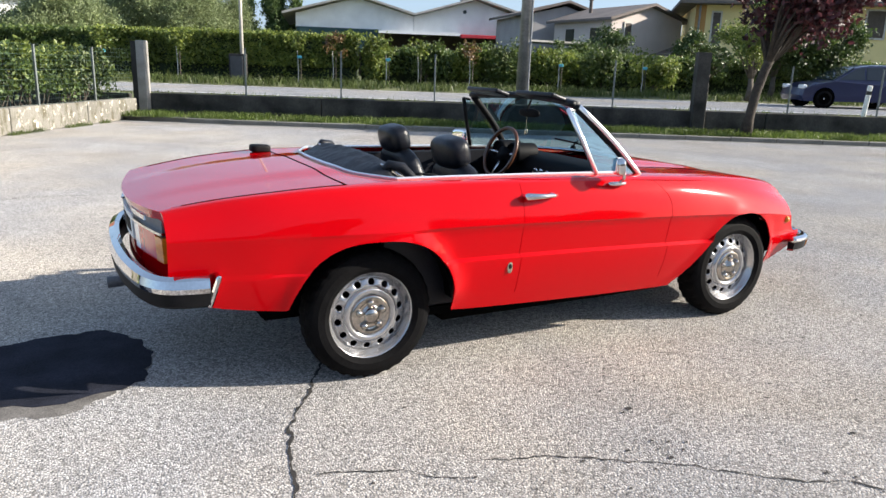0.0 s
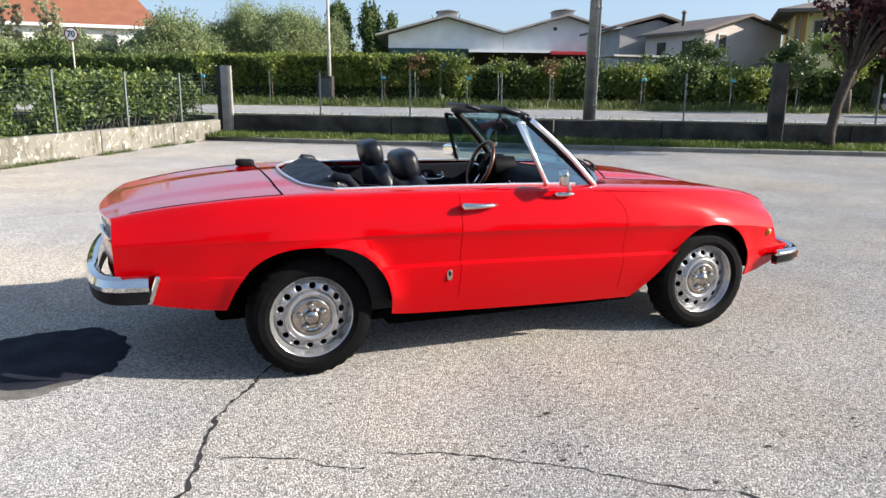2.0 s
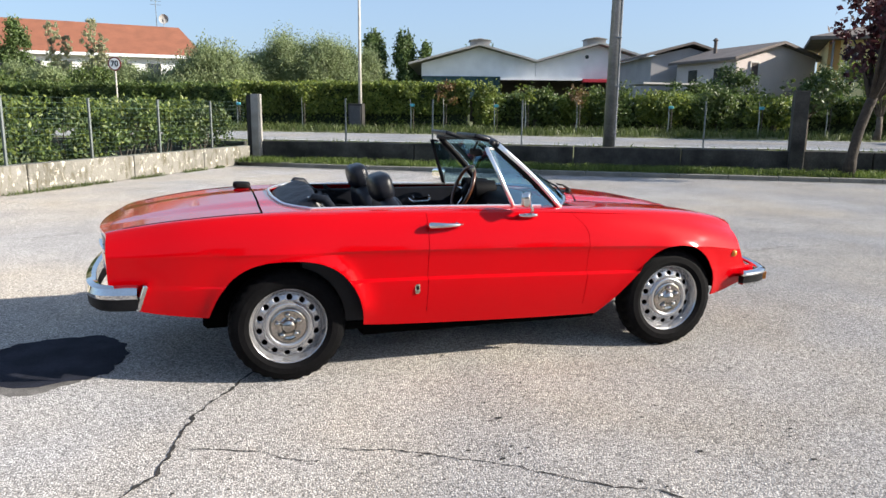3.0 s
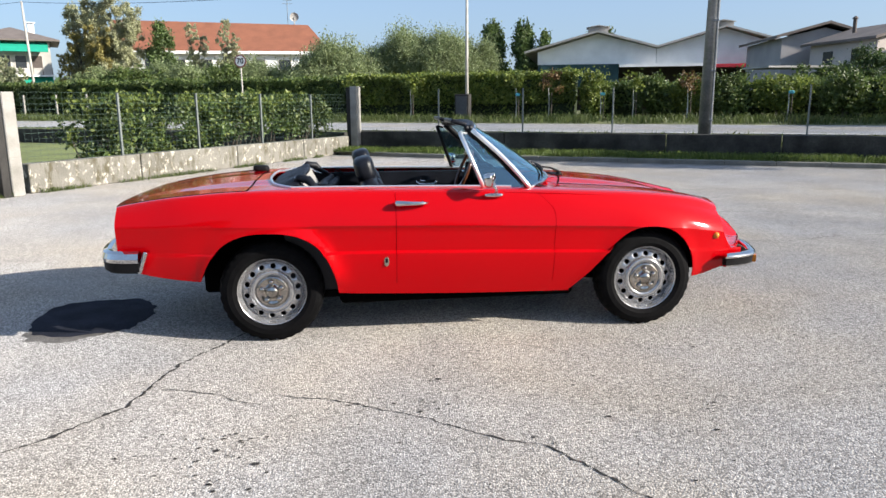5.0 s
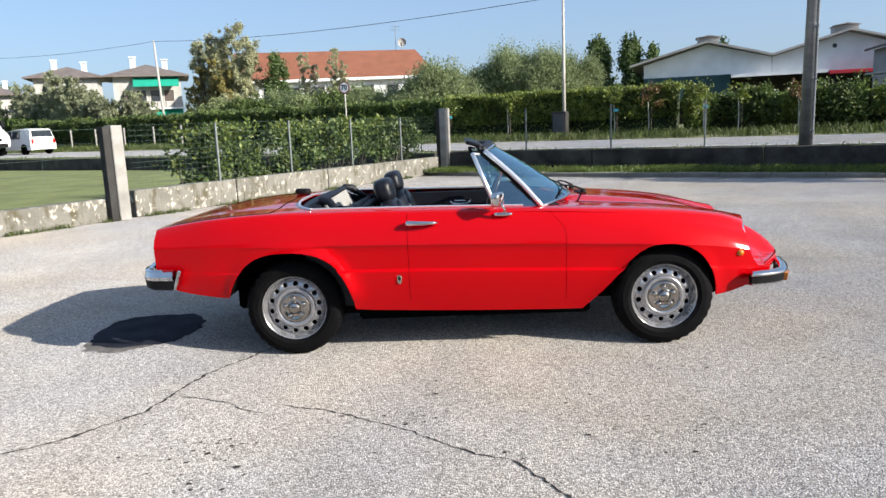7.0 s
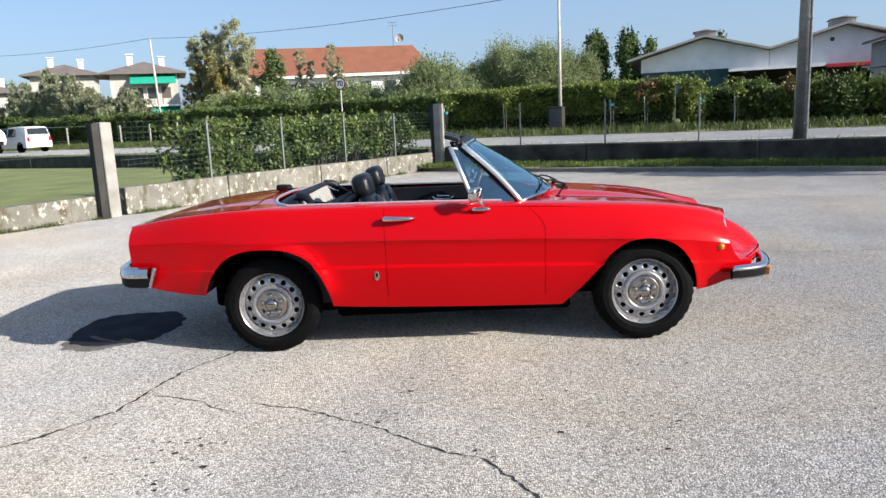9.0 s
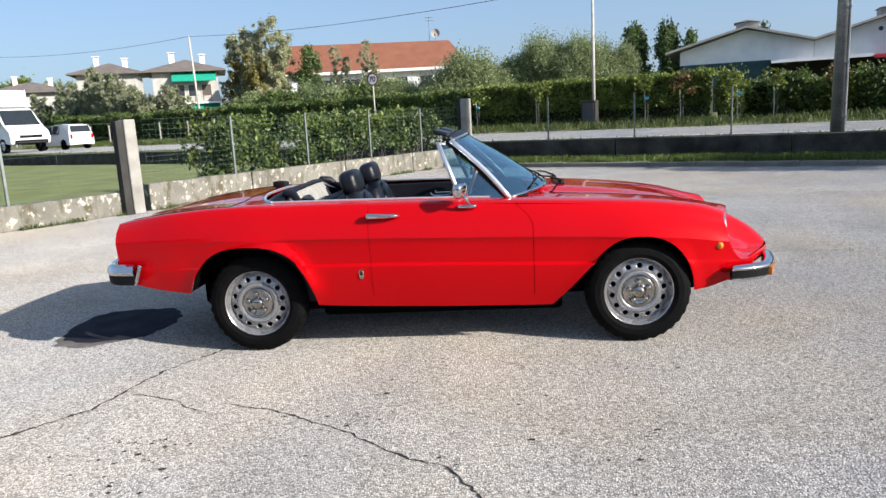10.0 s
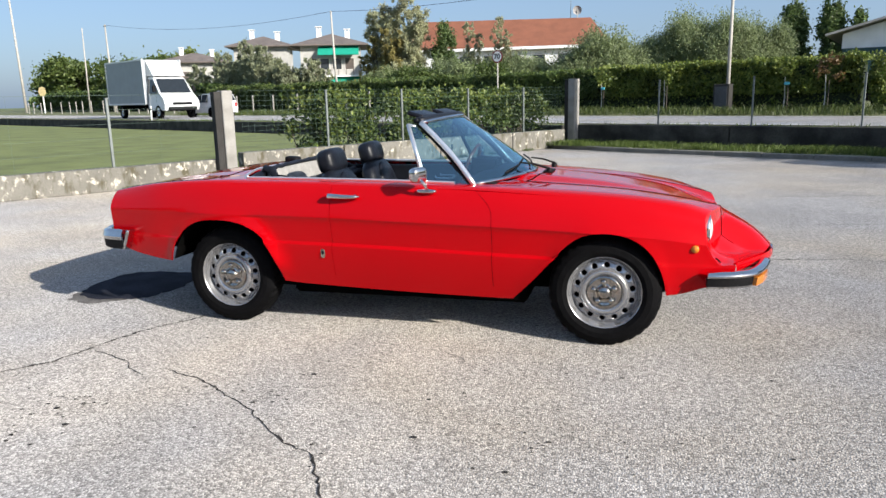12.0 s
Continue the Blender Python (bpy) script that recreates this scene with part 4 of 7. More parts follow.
def ws_top(s):
    return Vector((0.075 + 0.075 * (1 - s * s), 0.53 * s, 1.205 + 0.022 * (1 - s * s)))


N = 20
ss = [-1 + 2 * k / N for k in range(N + 1)]
bm = bmesh.new()
g = [[bm.verts.new(ws_base(s).lerp(ws_top(s), t) + Vector((0.02 * math.sin(math.pi * t), 0, 0))) for t in np.linspace(0, 1, 7)] for s in ss]
for a, b in zip(g, g[1:]):
    for k in range(6):
        bm.faces.new((a[k], a[k + 1], b[k + 1], b[k]))
pane = part("windscreen", bm, GLASS, car, "blue-tinted curved windscreen", smooth=True)
pane.visible_shadow = False
for s in (-1, 1):
    line = [ws_base(s).lerp(ws_top(s), t) + Vector((0.02 * math.sin(math.pi * t), 0, 0)) for t in np.linspace(-0.02, 1.0, 9)]
    bm = bmesh.new()
    tube(bm, line, 0.0155, 8)
    part("screen_pillar", bm, ALUMINIUM, car, "chrome windscreen pillar", smooth=True)
    bm = bmesh.new()
    tube(bm, [p + Vector((-0.016, -0.017 * s, 0)) for p in line], 0.0215, 8)
    part("pillar_lining", bm, RUBBER, car, smooth=True)
bm = bmesh.new()
tube(bm, [ws_base(s) for s in ss], 0.011, 8)
part("screen_base_trim", bm, CHROME, car, smooth=True)
bm = bmesh.new()
tube(bm, [ws_top(s) + Vector((0.008, 0, 0)) for s in ss], 0.012, 8)
part("screen_top_trim", bm, CHROME, car, smooth=True)
bm = bmesh.new()
for dx, dz, r in ((-0.015, 0.008, 0.02), (-0.035, 0.012, 0.016)):
    tube(bm, [ws_top(s * 0.985) + Vector((dx, 0, dz)) for s in ss], r, 8)
part("header_rail", bm, CANVAS, car, "black header rail", smooth=True)
for s in (-1, 1):
    bm = bmesh.new()
    box(bm, -0.10, -0.17, -0.012, 0.0, 0.17, 0.014, 0.01, pose(0.06, 0.27 * s, 1.232, 0, 16, 0), 2)
    part("sun_visor", bm, LEATHER, car, "black sun visor folded back", smooth=True)
for s in (-1, 1):
    top, low = Vector((0.0, 0.535 * s, 1.195)), Vector((0.126, 0.643 * s, 0.875))
    pt, pb = ws_top(s) + Vector((-0.03, 0, -0.02)), ws_base(s) + Vector((-0.03, 0, 0))
    bm = bmesh.new()
    tube(bm, [low, low.lerp(top, 0.5) + Vector((0, 0.006 * s, 0)), top], 0.013, 8)
    tube(bm, [top, pt], 0.007, 6)
    part("quarter_frame", bm, ALUMINIUM if s < 0 else RUBBER, car, "chrome quarter-light frame" if s < 0 else "dark quarter-light frame", smooth=True)
    bm = bmesh.new()
    vs = [bm.verts.new(p) for p in (low, pb, pt, top)]
    bm.faces.new(vs)
    q = part("quarter_pane", bm, GLASS, car, "tinted quarter pane")
    q.visible_shadow = False

# scuttle, wipers
def on_glass(s, t, off=0.012):
    return ws_base(s).lerp(ws_top(s), t) + Vector((0.02 * math.sin(math.pi * t) + off, 0, off))


for piv, arm, lo, hi in ((Vector((0.755, -0.07, 0.882)), (-0.34, 0.12), (-0.66, 0.05), (-0.06, 0.18)), (Vector((0.74, 0.34, 0.880)), (0.22, 0.12), (-0.06, 0.05), (0.46, 0.18))):
    bm = bmesh.new()
    tip = on_glass(*arm, 0.022)
    tube(bm, [piv + Vector((0, 0, 0.02)), piv.lerp(tip, 0.5) + Vector((0, 0, 0.018)), tip], [0.008, 0.006, 0.005], 6)
    tube(bm, [on_glass(*lo), on_glass((lo[0] + hi[0]) / 2, (lo[1] + hi[1]) / 2), on_glass(*hi)], 0.006, 5)
    lathe(bm, [(0.02, -0.01), (0.019, 0.012), (0.012, 0.022), (0.001, 0.024)], 14, "z", piv)
    part("wiper", bm, RUBBER, car, "black wiper resting on the screen", smooth=True)
bm = bmesh.new()
box(bm, 0.715, -0.09, 0.872, 0.775, 0.09, 0.886, 0.004)
part("scuttle_grille", bm, RUBBER, car)

# cockpit tub, seats, dash, wheel
bm = bmesh.new()
box(bm, -1.10, -0.64, 0.24, 0.50, 0.64, 0.28)
box(bm, -1.12, -0.60, 0.28, -1.08, 0.60, 0.80)
box(bm, -1.08, -0.60, 0.28, -0.80, 0.60, 0.70, 0.03)
box(bm, 0.46, -0.60, 0.28, 0.50, 0.60, 0.80)
part("cockpit_tub", bm, CARPET, car, "black carpeted cockpit")
for s in (-1, 1):
    bm = bmesh.new()
    box(bm, -1.05, 0.620 * s - 0.012, 0.28, 0.46, 0.620 * s + 0.012, 0.862, 0.008)
    box(bm, -0.38, 0.59 * s - 0.02, 0.60, 0.30, 0.59 * s + 0.02, 0.66, 0.015, None, 2)
    dp = part("door_card", bm, LEATHER, car, "black padded door lining")
    bm = bmesh.new()
    tube(bm, [(-0.12, 0.60 * s, 0.80), (-0.12, 0.575 * s, 0.785), (-0.0, 0.575 * s, 0.785), (0.0, 0.60 * s, 0.80)], 0.007, 6)
    part("inner_handle", bm, CHROME, car)


def rounded(bm, cx, cy, cz, sx, sy, sz, m=None, power=4.0, n=16):
    """A cushion: a rounded block."""
    r = bmesh.ops.create_uvsphere(bm, u_segments=24, v_segments=n, radius=1)
    for v in r["verts"]:
        c = v.co
        k = (abs(c.x) ** power + abs(c.y) ** power + abs(c.z) ** power) ** (-1 / power)
        v.co = Vector((c.x * k * sx, c.y * k * sy, c.z * k * sz))
    mm = pose(cx, cy, cz) if m is None else m
    bmesh.ops.transform(bm, matrix=mm, verts=r["verts"])
    return bm


for y in (-0.345, 0.345):
    seat = new("seat")
    seat.parent = car
    seat.empty_display_size = 0.05
    seat["label"] = "black leather bucket seat"
    bm = bmesh.new()
    rounded(bm, 0, 0, 0, 0.26, 0.25, 0.09, pose(-0.18, y, 0.46, 0, -8, 0))
    part("seat_cushion", bm, LEATHER, seat, smooth=True)
    bm = bmesh.new()
    rounded(bm, 0, 0, 0, 0.075, 0.24, 0.29, pose(-0.47, y, 0.655, 0, -17, 0), 3.0)
    rounded(bm, 0, 0, 0, 0.035, 0.15, 0.24, pose(-0.415, y, 0.68, 0, -17, 0), 2.6, 14)
    part("seat_back", bm, LEATHER, seat, smooth=True)
    bm = bmesh.new()
    rounded(bm, 0, 0, 0, 0.062, 0.135, 0.078, pose(-0.565, y, 0.972, 0, -14, 0), 3.6)
    part("head_rest", bm, LEATHER, seat, "black padded head rest", smooth=True)
    for d in (-0.05, 0.05):
        bm = bmesh.new()
        cyl(bm, (-0.545, y + d, 0.82), (-0.562, y + d, 0.93), 0.007, None, 8)
        part("head_rest_stem", bm, CHROME, seat)
bm = bmesh.new()
prof = [(0.52, 0.865), (0.40, 0.878), (0.30, 0.868), (0.255, 0.84), (0.25, 0.78), (0.29, 0.66), (0.46, 0.60)]
for y0, y1 in zip(np.linspace(-0.6, 0.6, 12), np.linspace(-0.6, 0.6, 12)[1:]):
    for a, b in zip(prof, prof[1:]):
        vs = [bm.verts.new((x, y, z)) for (x, z), y in ((a, y0), (b, y0), (b, y1), (a, y1))]
        bm.faces.new(vs)
bmesh.ops.remove_doubles(bm, verts=bm.verts, dist=0.0005)
part("dashboard", bm, DASH, car, "black dashboard", smooth=True)
for y in (0.26, 0.42):
    bm = bmesh.new()
    lathe(bm, [(0.062, 0.36), (0.070, 0.22), (0.066, 0.20), (0.058, 0.20), (0.055, 0.225), (0.001, 0.226)], 24, "x", (0, y, 0.872))
    part("dial_pod", bm, DASH, car, "round instrument pod", smooth=True)
    bm = bmesh.new()
    lathe(bm, [(0.052, 0.2225), (0.001, 0.2215)], 24, "x", (0, y, 0.872))
    part("dial_face", bm, DASH, car)
bm = bmesh.new()
for y in (-0.06, 0.0, 0.06):
    lathe(bm, [(0.03, 0.29), (0.032, 0.245), (0.026, 0.243), (0.001, 0.25)], 18, "x", (0, y, 0.775))
part("centre_dials", bm, CHROME, car, "three small dials in the centre")
WM = pose(0.165, 0.335, 0.875, 0, -68, 0)
bm = bmesh.new()
tube(bm, [WM @ Vector((0.157 * math.cos(t), 0.157 * math.sin(t), 0)) for t in np.linspace(0, 2 * math.pi, 49)[:-1]], 0.0125, 8, True)
part("steering_wheel_rim", bm, WOOD, car, "dark wooden steering wheel rim", smooth=True)
bm = bmesh.new()
for t in (math.pi / 2, -math.pi / 2, math.pi):
    a, b = WM @ Vector((0.03 * math.cos(t), 0.03 * math.sin(t), -0.03)), WM @ Vector((0.153 * math.cos(t), 0.153 * math.sin(t), 0))
    tube(bm, [a, a.lerp(b, 0.5), b], 0.009, 6)
part("steering_spokes", bm, CHROME, car, smooth=True)
bm = bmesh.new()
cyl(bm, WM @ Vector((0, 0, -0.30)), WM @ Vector((0, 0, -0.01)), 0.035, 0.045, 16)
part("steering_boss", bm, DASH, car, smooth=True)
bm = bmesh.new()
cyl(bm, (0.06, 0.05, 0.45), (0.02, 0.0, 0.62), 0.012, 0.010, 8)
rounded(bm, 0.018, -0.005, 0.64, 0.024, 0.024, 0.03)
part("gear_lever", bm, DASH, car, smooth=True)
bm = bmesh.new()
rounded(bm, 0, 0, 0, 0.012, 0.085, 0.025, pose(0.135, 0.0, 1.14, 0, -12, 8), 3)
part("inner_mirror", bm, RUBBER, car, "interior mirror below the header rail", smooth=True)
bm = bmesh.new()
cyl(bm, (0.115, 0.0, 1.145), (0.145, 0.0, 1.215), 0.006, None, 6)
part("mirror_stem", bm, RUBBER, car)
bm = bmesh.new()
tube(bm, [(0.12, 0.0, 1.125), (0.121, 0.001, 1.07), (0.12, 0.0, 1.045)], 0.0015, 5)
rounded(bm, 0.12, 0.0, 1.03, 0.007, 0.011, 0.017)
part("pendant", bm, BRASS, car, "small pendant below the inner mirror")

# door pulls and window cranks inside
for s in (-1, 1):
    bm = bmesh.new()
    y = 0.585 * s
    tube(bm, [(-0.16, y, 0.795), (-0.15, y - 0.03 * s, 0.775), (-0.13, y - 0.04 * s, 0.765), (-0.03, y - 0.04 * s, 0.765), (-0.01, y - 0.03 * s, 0.775), (0.0, y, 0.795)], 0.008, 8)
    part("door_pull", bm, CHROME, car, "chrome pull on the inner door", smooth=True)
    bm = bmesh.new()
    cyl(bm, (0.10, y, 0.70), (0.10, y - 0.03 * s, 0.70), 0.018, None, 12)
    tube(bm, [(0.10, y - 0.03 * s, 0.70), (0.06, y - 0.035 * s, 0.66), (0.05, y - 0.06 * s, 0.65)], 0.006, 6)
    part("window_crank", bm, CHROME, car, "small chrome window crank", smooth=True)

# the folded hood: a sheet that rises from the rim to a straight bow, its lining in front
def hood_rim(y):
    return -1.13 + 0.16 * (abs(y) / 0.64) ** 3


def hood_top(t):
    return 0.955 - 0.022 * t * t - 0.055 * sstep(0.86, 1.0, abs(t))


def crumple(x, t, k):
    return 0.007 * noise.noise(Vector((x * 16, t * 6, k))) + 0.009 * noise.noise(Vector((x * 30, t * 14, k + 3)))


bm = bmesh.new()
lining = bmesh.new()
sheet, inside = [], []
for k in range(57):
    t = -1 + 2 * k / 56
    y = 0.535 * t
    x0, x1 = hood_rim(y), -0.93 - 0.035 * abs(t) ** 2
    x1 = max(x1, x0 + 0.03)
    row = []
    for i in range(8):
        q = i / 7
        x = x0 + (x1 - x0) * q
        row.append(bm.verts.new((x, y, 0.886 + (hood_top(t) - 0.886) * q**0.75 + crumple(x, t, 1.0) * min(1, 3 * q))))
    row.append(bm.verts.new((x1 + 0.012, y, hood_top(t) - 0.006)))
    row.append(bm.verts.new((x1 + 0.014, y, hood_top(t) - 0.022)))
    sheet.append(row)
    row = []
    for i in range(6):
        q = i / 5
        zt = hood_top(t) - 0.016
        row.append(lining.verts.new((x1 + 0.010 + (-0.875 - x1) * q + crumple(q * 0.2, t, 7.0), y * 0.97, zt + (0.79 - zt) * q)))
    inside.append(row)
for b_, rows in ((bm, sheet), (lining, inside)):
    for ra, rb in zip(rows, rows[1:]):
        for i in range(len(ra) - 1):
            b_.faces.new((ra[i], ra[i + 1], rb[i + 1], rb[i]))
cover = part("hood_cover", bm, CANVAS, car, "black canvas of the folded hood", smooth=True)
cover.modifiers.new("thick", "SOLIDIFY").thickness = 0.008
LINING = material("grey_hood_lining", (0.28, 0.27, 0.25), 0.85, var=0.15, scale=15, fine=120)
inner = part("hood_lining", lining, LINING, car, "pale grey lining of the hood", smooth=True)
inner.modifiers.new("thick", "SOLIDIFY").thickness = 0.006
for k, (x, z, rz) in enumerate(((-0.84, 0.80, 0.035), (-0.79, 0.785, 0.03))):
    bm = bmesh.new()
    ss = np.linspace(-1, 1, 25)
    tube(bm, [Vector((x + 0.05 * abs(t) ** 2.6 + 0.008 * math.sin(9 * t + k), 0.56 * t, z + 0.03 * abs(t) ** 2 + 0.008 * math.sin(7 * t + 2 * k))) for t in ss], [rz * (1.05 - 0.3 * abs(t) ** 3) * (1 + 0.14 * math.sin(11 * t + k)) for t in ss], 10)
    part("hood_roll", bm, CANVAS, car, "black canvas folded in a loose roll", smooth=True)
for s in (-1, 1):
    bm = bmesh.new()
    tube(bm, [(-0.985, 0.465 * s, 0.905), (-0.955, 0.475 * s, 0.935), (-0.90, 0.50 * s, 0.925), (-0.86, 0.53 * s, 0.88), (-0.80, 0.55 * s, 0.85)], [0.016, 0.024, 0.026, 0.022, 0.014], 9)
    part("hood_corner", bm, CANVAS, car, "black folded corner of the hood", smooth=True)
    bm = bmesh.new()
    tube(bm, [(-0.985, 0.452 * s, 0.936), (-0.945, 0.448 * s, 0.918), (-0.90, 0.455 * s, 0.886), (-0.86, 0.465 * s, 0.868)], 0.006, 6)
    part("hood_frame_bar", bm, CHROME, car, "bright folding bar of the hood", smooth=True)
    bm = bmesh.new()
    tube(bm, [(-0.70, 0.57 * s, 0.86), (-0.76, 0.56 * s, 0.895), (-0.84, 0.54 * s, 0.90), (-0.90, 0.50 * s, 0.87)], 0.0055, 6)
    tube(bm, [(-0.68, 0.55 * s, 0.84), (-0.76, 0.52 * s, 0.88), (-0.70, 0.47 * s, 0.86)], 0.0045, 6)
    part("hood_link", bm, RUBBER, car, "dark folding link of the hood", smooth=True)
bm = bmesh.new()
rounded(bm, 0, 0, 0, 0.055, 0.045, 0.022, pose(-1.29, 0.56, 0.905, 0, 3, 0), 5)
part("deck_fitting", bm, RUBBER, car, "small dark box on the rear deck", smooth=True)

# door handles, mirrors, badges, indicators
for s in (-1, 1):
    w = half_width(-0.3) - 0.022
    h = new("door_handle")
    h.parent = car
    h.empty_display_size = 0.03
    h["label"] = "chrome pull door handle"
    bm = bmesh.new()
    for x in (-0.400, -0.250):
        cyl(bm, (x, (w - 0.03) * s, 0.810), (x, (w + 0.022) * s, 0.810), 0.012, 0.010, 12)
    tube(bm, [(-0.410, (w + 0.008) * s, 0.813), (-0.400, (w + 0.022) * s, 0.812), (-0.315, (w + 0.030) * s, 0.811), (-0.250, (w + 0.024) * s, 0.810), (-0.220, (w + 0.010) * s, 0.810)], [0.011, 0.018, 0.013, 0.010, 0.006], 10)
    part("grip", bm, CHROME, h, smooth=True)
    bm = bmesh.new()
    cyl(bm, (-0.393, (w + 0.02) * s, 0.812), (-0.393, (w + 0.038) * s, 0.812), 0.011, 0.010, 14)
    part("push_button", bm, CHROME, h, smooth=True)
    # door mirror
    m = new("door_mirror")
    m.parent = car
    m.empty_display_size = 0.03
    m["label"] = "chrome door mirror on a short stalk"
    wy = half_width(0.15) - 0.03
    bm = bmesh.new()
    rounded(bm, 0.165, (wy - 0.01) * s, 0.842, 0.055, 0.02, 0.011, None, 3)
    part("foot", bm, CHROME, m, smooth=True)
    bm = bmesh.new()
    tube(bm, [(0.175, (wy - 0.005) * s, 0.845), (0.172, (wy + 0.03) * s, 0.875), (0.150, (wy + 0.045) * s, 0.91)], [0.011, 0.009, 0.009], 8)
    part("stalk", bm, CHROME, m, smooth=True)
    bm = bmesh.new()
    rounded(bm, 0, 0, 0, 0.024, 0.055, 0.042, pose(0.135, (wy + 0.03) * s, 0.935, 0, 0, 28 * s), 4.0)
    part("shell", bm, CHROME, m, smooth=True)
    bm = bmesh.new()
    rounded(bm, 0, 0, 0, 0.004, 0.050, 0.037, pose(0.135, (wy + 0.03) * s, 0.935, 0, 0, 28 * s) @ pose(-0.022, 0, 0), 4.0)
    part("glass", bm, MIRROR, m, smooth=True)
    # badge and side indicator
    wb = side_y(-0.463, 0.478, 0.87, 0.28)
    bm = bmesh.new()
    rounded(bm, -0.463, wb * s, 0.478, 0.014, 0.005, 0.030, None, 3)
    part("side_badge", bm, BRASS, car, "small metal shield badge", smooth=True)
    bm = bmesh.new()
    rounded(bm, -0.463, (wb + 0.004) * s, 0.482, 0.008, 0.004, 0.012, None, 3)
    part("badge_shield", bm, RUBBER, car, smooth=True)
    bm = bmesh.new()
    wi = side_y(1.584, 0.552, 0.70, 0.32)
    lathe(bm, [(0.021, 0.0), (0.020, 0.012), (0.012, 0.020), (0.001, 0.022)], 16, "y")
    bmesh.ops.transform(bm, matrix=pose(1.578, (wi - 0.004) * s, 0.552, 0, 0, 180 if s < 0 else 0), verts=bm.verts)
    part("side_indicator", bm, AMBER, car, "round amber side indicator", smooth=True)

# head lamps in their scoops
for s in (-1, 1):
    lamp = new("head_lamp")
    lamp.parent = car
    lamp.empty_display_size = 0.03
    lamp["label"] = "round head lamp set back in the wing"
    hm = pose(1.640, 0.474 * s, 0.620, 0, 0, 4 * s)
    bm = bmesh.new()
    lathe(bm, [(0.088, -0.05), (0.094, 0.012), (0.090, 0.026), (0.083, 0.028), (0.080, 0.018)], 32, "x")
    bmesh.ops.transform(bm, matrix=hm, verts=bm.verts)
    part("lamp_ring", bm, CHROME, lamp, smooth=True)
    bm = bmesh.new()
    lathe(bm, [(0.081, 0.016), (0.065, 0.030), (0.035, 0.039), (0.001, 0.042)], 32, "x")
    bmesh.ops.transform(bm, matrix=hm, verts=bm.verts)
    part("lamp_lens", bm, WHITELENS, lamp, smooth=True)

# bumpers
def blade(path, prof, closed=True):
    """Sweeps a cross-section of (out, up) along a plan path of (x, y, nx, ny, z)."""
    bm = bmesh.new()
    rings = [[bm.verts.new((x + nx * o, y + ny * o, z + h)) for o, h in prof] for x, y, nx, ny, z in path]
    for a, b in zip(rings, rings[1:]):
        for k in range(len(prof)):
            bm.faces.new((a[k], a[(k + 1) % len(prof)], b[(k + 1) % len(prof)], b[k]))
    bm.faces.new(rings[0])
    bm.faces.new(rings[-1][::-1])
    return bm


def plan_path(pts, z):
    raw = [Vector((*p, 0)) for p in pts]
    pts = []
    for i in range(len(raw) - 1):
        p0, p1, p2, p3 = raw[max(i - 1, 0)], raw[i], raw[i + 1], raw[min(i + 2, len(raw) - 1)]
        for t in (0, 0.2, 0.4, 0.6, 0.8):
            pts.append(0.5 * (2 * p1 + (p2 - p0) * t + (2 * p0 - 5 * p1 + 4 * p2 - p3) * t * t + (3 * p1 - p0 - 3 * p2 + p3) * t**3))
    pts.append(raw[-1])
    out = []
    for i, p in enumerate(pts):
        d = (pts[min(i + 1, len(pts) - 1)] - pts[max(i - 1, 0)]).normalized()
        out.append((p.x, p.y, d.y, -d.x, z))
    return out


rear = [(-1.82, -0.733), (-1.87, -0.728), (-1.93, -0.715), (-1.965, -0.695), (-1.99, -0.66), (-2.01, -0.61), (-2.025, -0.55), (-2.042, -0.45), (-2.055, -0.35), (-2.065, -0.2), (-2.07, 0.0)]
rear = rear + [(x, -y) for x, y in rear[-2::-1]]
rear = rear[::-1]
PROF_R = [(0.0, 0.055), (0.02, 0.062), (0.045, 0.05), (0.055, 0.02), (0.05, 0.0), (0.0, 0.0)]
PROF_R2 = [(0.0, 0.0), (0.048, -0.002), (0.044, -0.05), (0.03, -0.062), (0.0, -0.06)]
bump = new("rear_bumper")
bump.parent = car
bump.empty_display_size = 0.05
bump["label"] = "chrome rear bumper with a black rubber lower half"
part("chrome_blade", blade(plan_path(rear, 0.515), PROF_R), CHROME, bump, smooth=False)
part("rubber_blade", blade(plan_path(rear, 0.515), PROF_R2), RUBBER, bump)
for s in (-1, 1):
    bm = bmesh.new()
    box(bm, -0.011, -0.036, -0.064, 0.011, 0.046 if s > 0 else 0.036, 0.064, 0.006, pose(-1.806, 0.733 * s - (0.006 if s < 0 else 0.0), 0.514, 0, 20, 0))
    part("end_cap", bm, CHROME, bump)
front = [(1.64, -0.695), (1.69, -0.69), (1.77, -0.665), (1.84, -0.615), (1.885, -0.53), (1.925, -0.42), (1.955, -0.30)]
PROF_F = [(0.0, 0.026), (0.012, 0.032), (0.026, 0.033), (0.040, 0.030), (0.051, 0.024), (0.057, 0.015), (0.056, 0.007), (0.048, 0.001), (0.0, 0.0)]
PROF_F2 = [(0.0, 0.0), (0.045, 0.0), (0.04, -0.042), (0.0, -0.047)]
PROF_F3 = [(0.0, -0.047), (0.045, -0.042), (0.042, -0.052), (0.0, -0.056)]
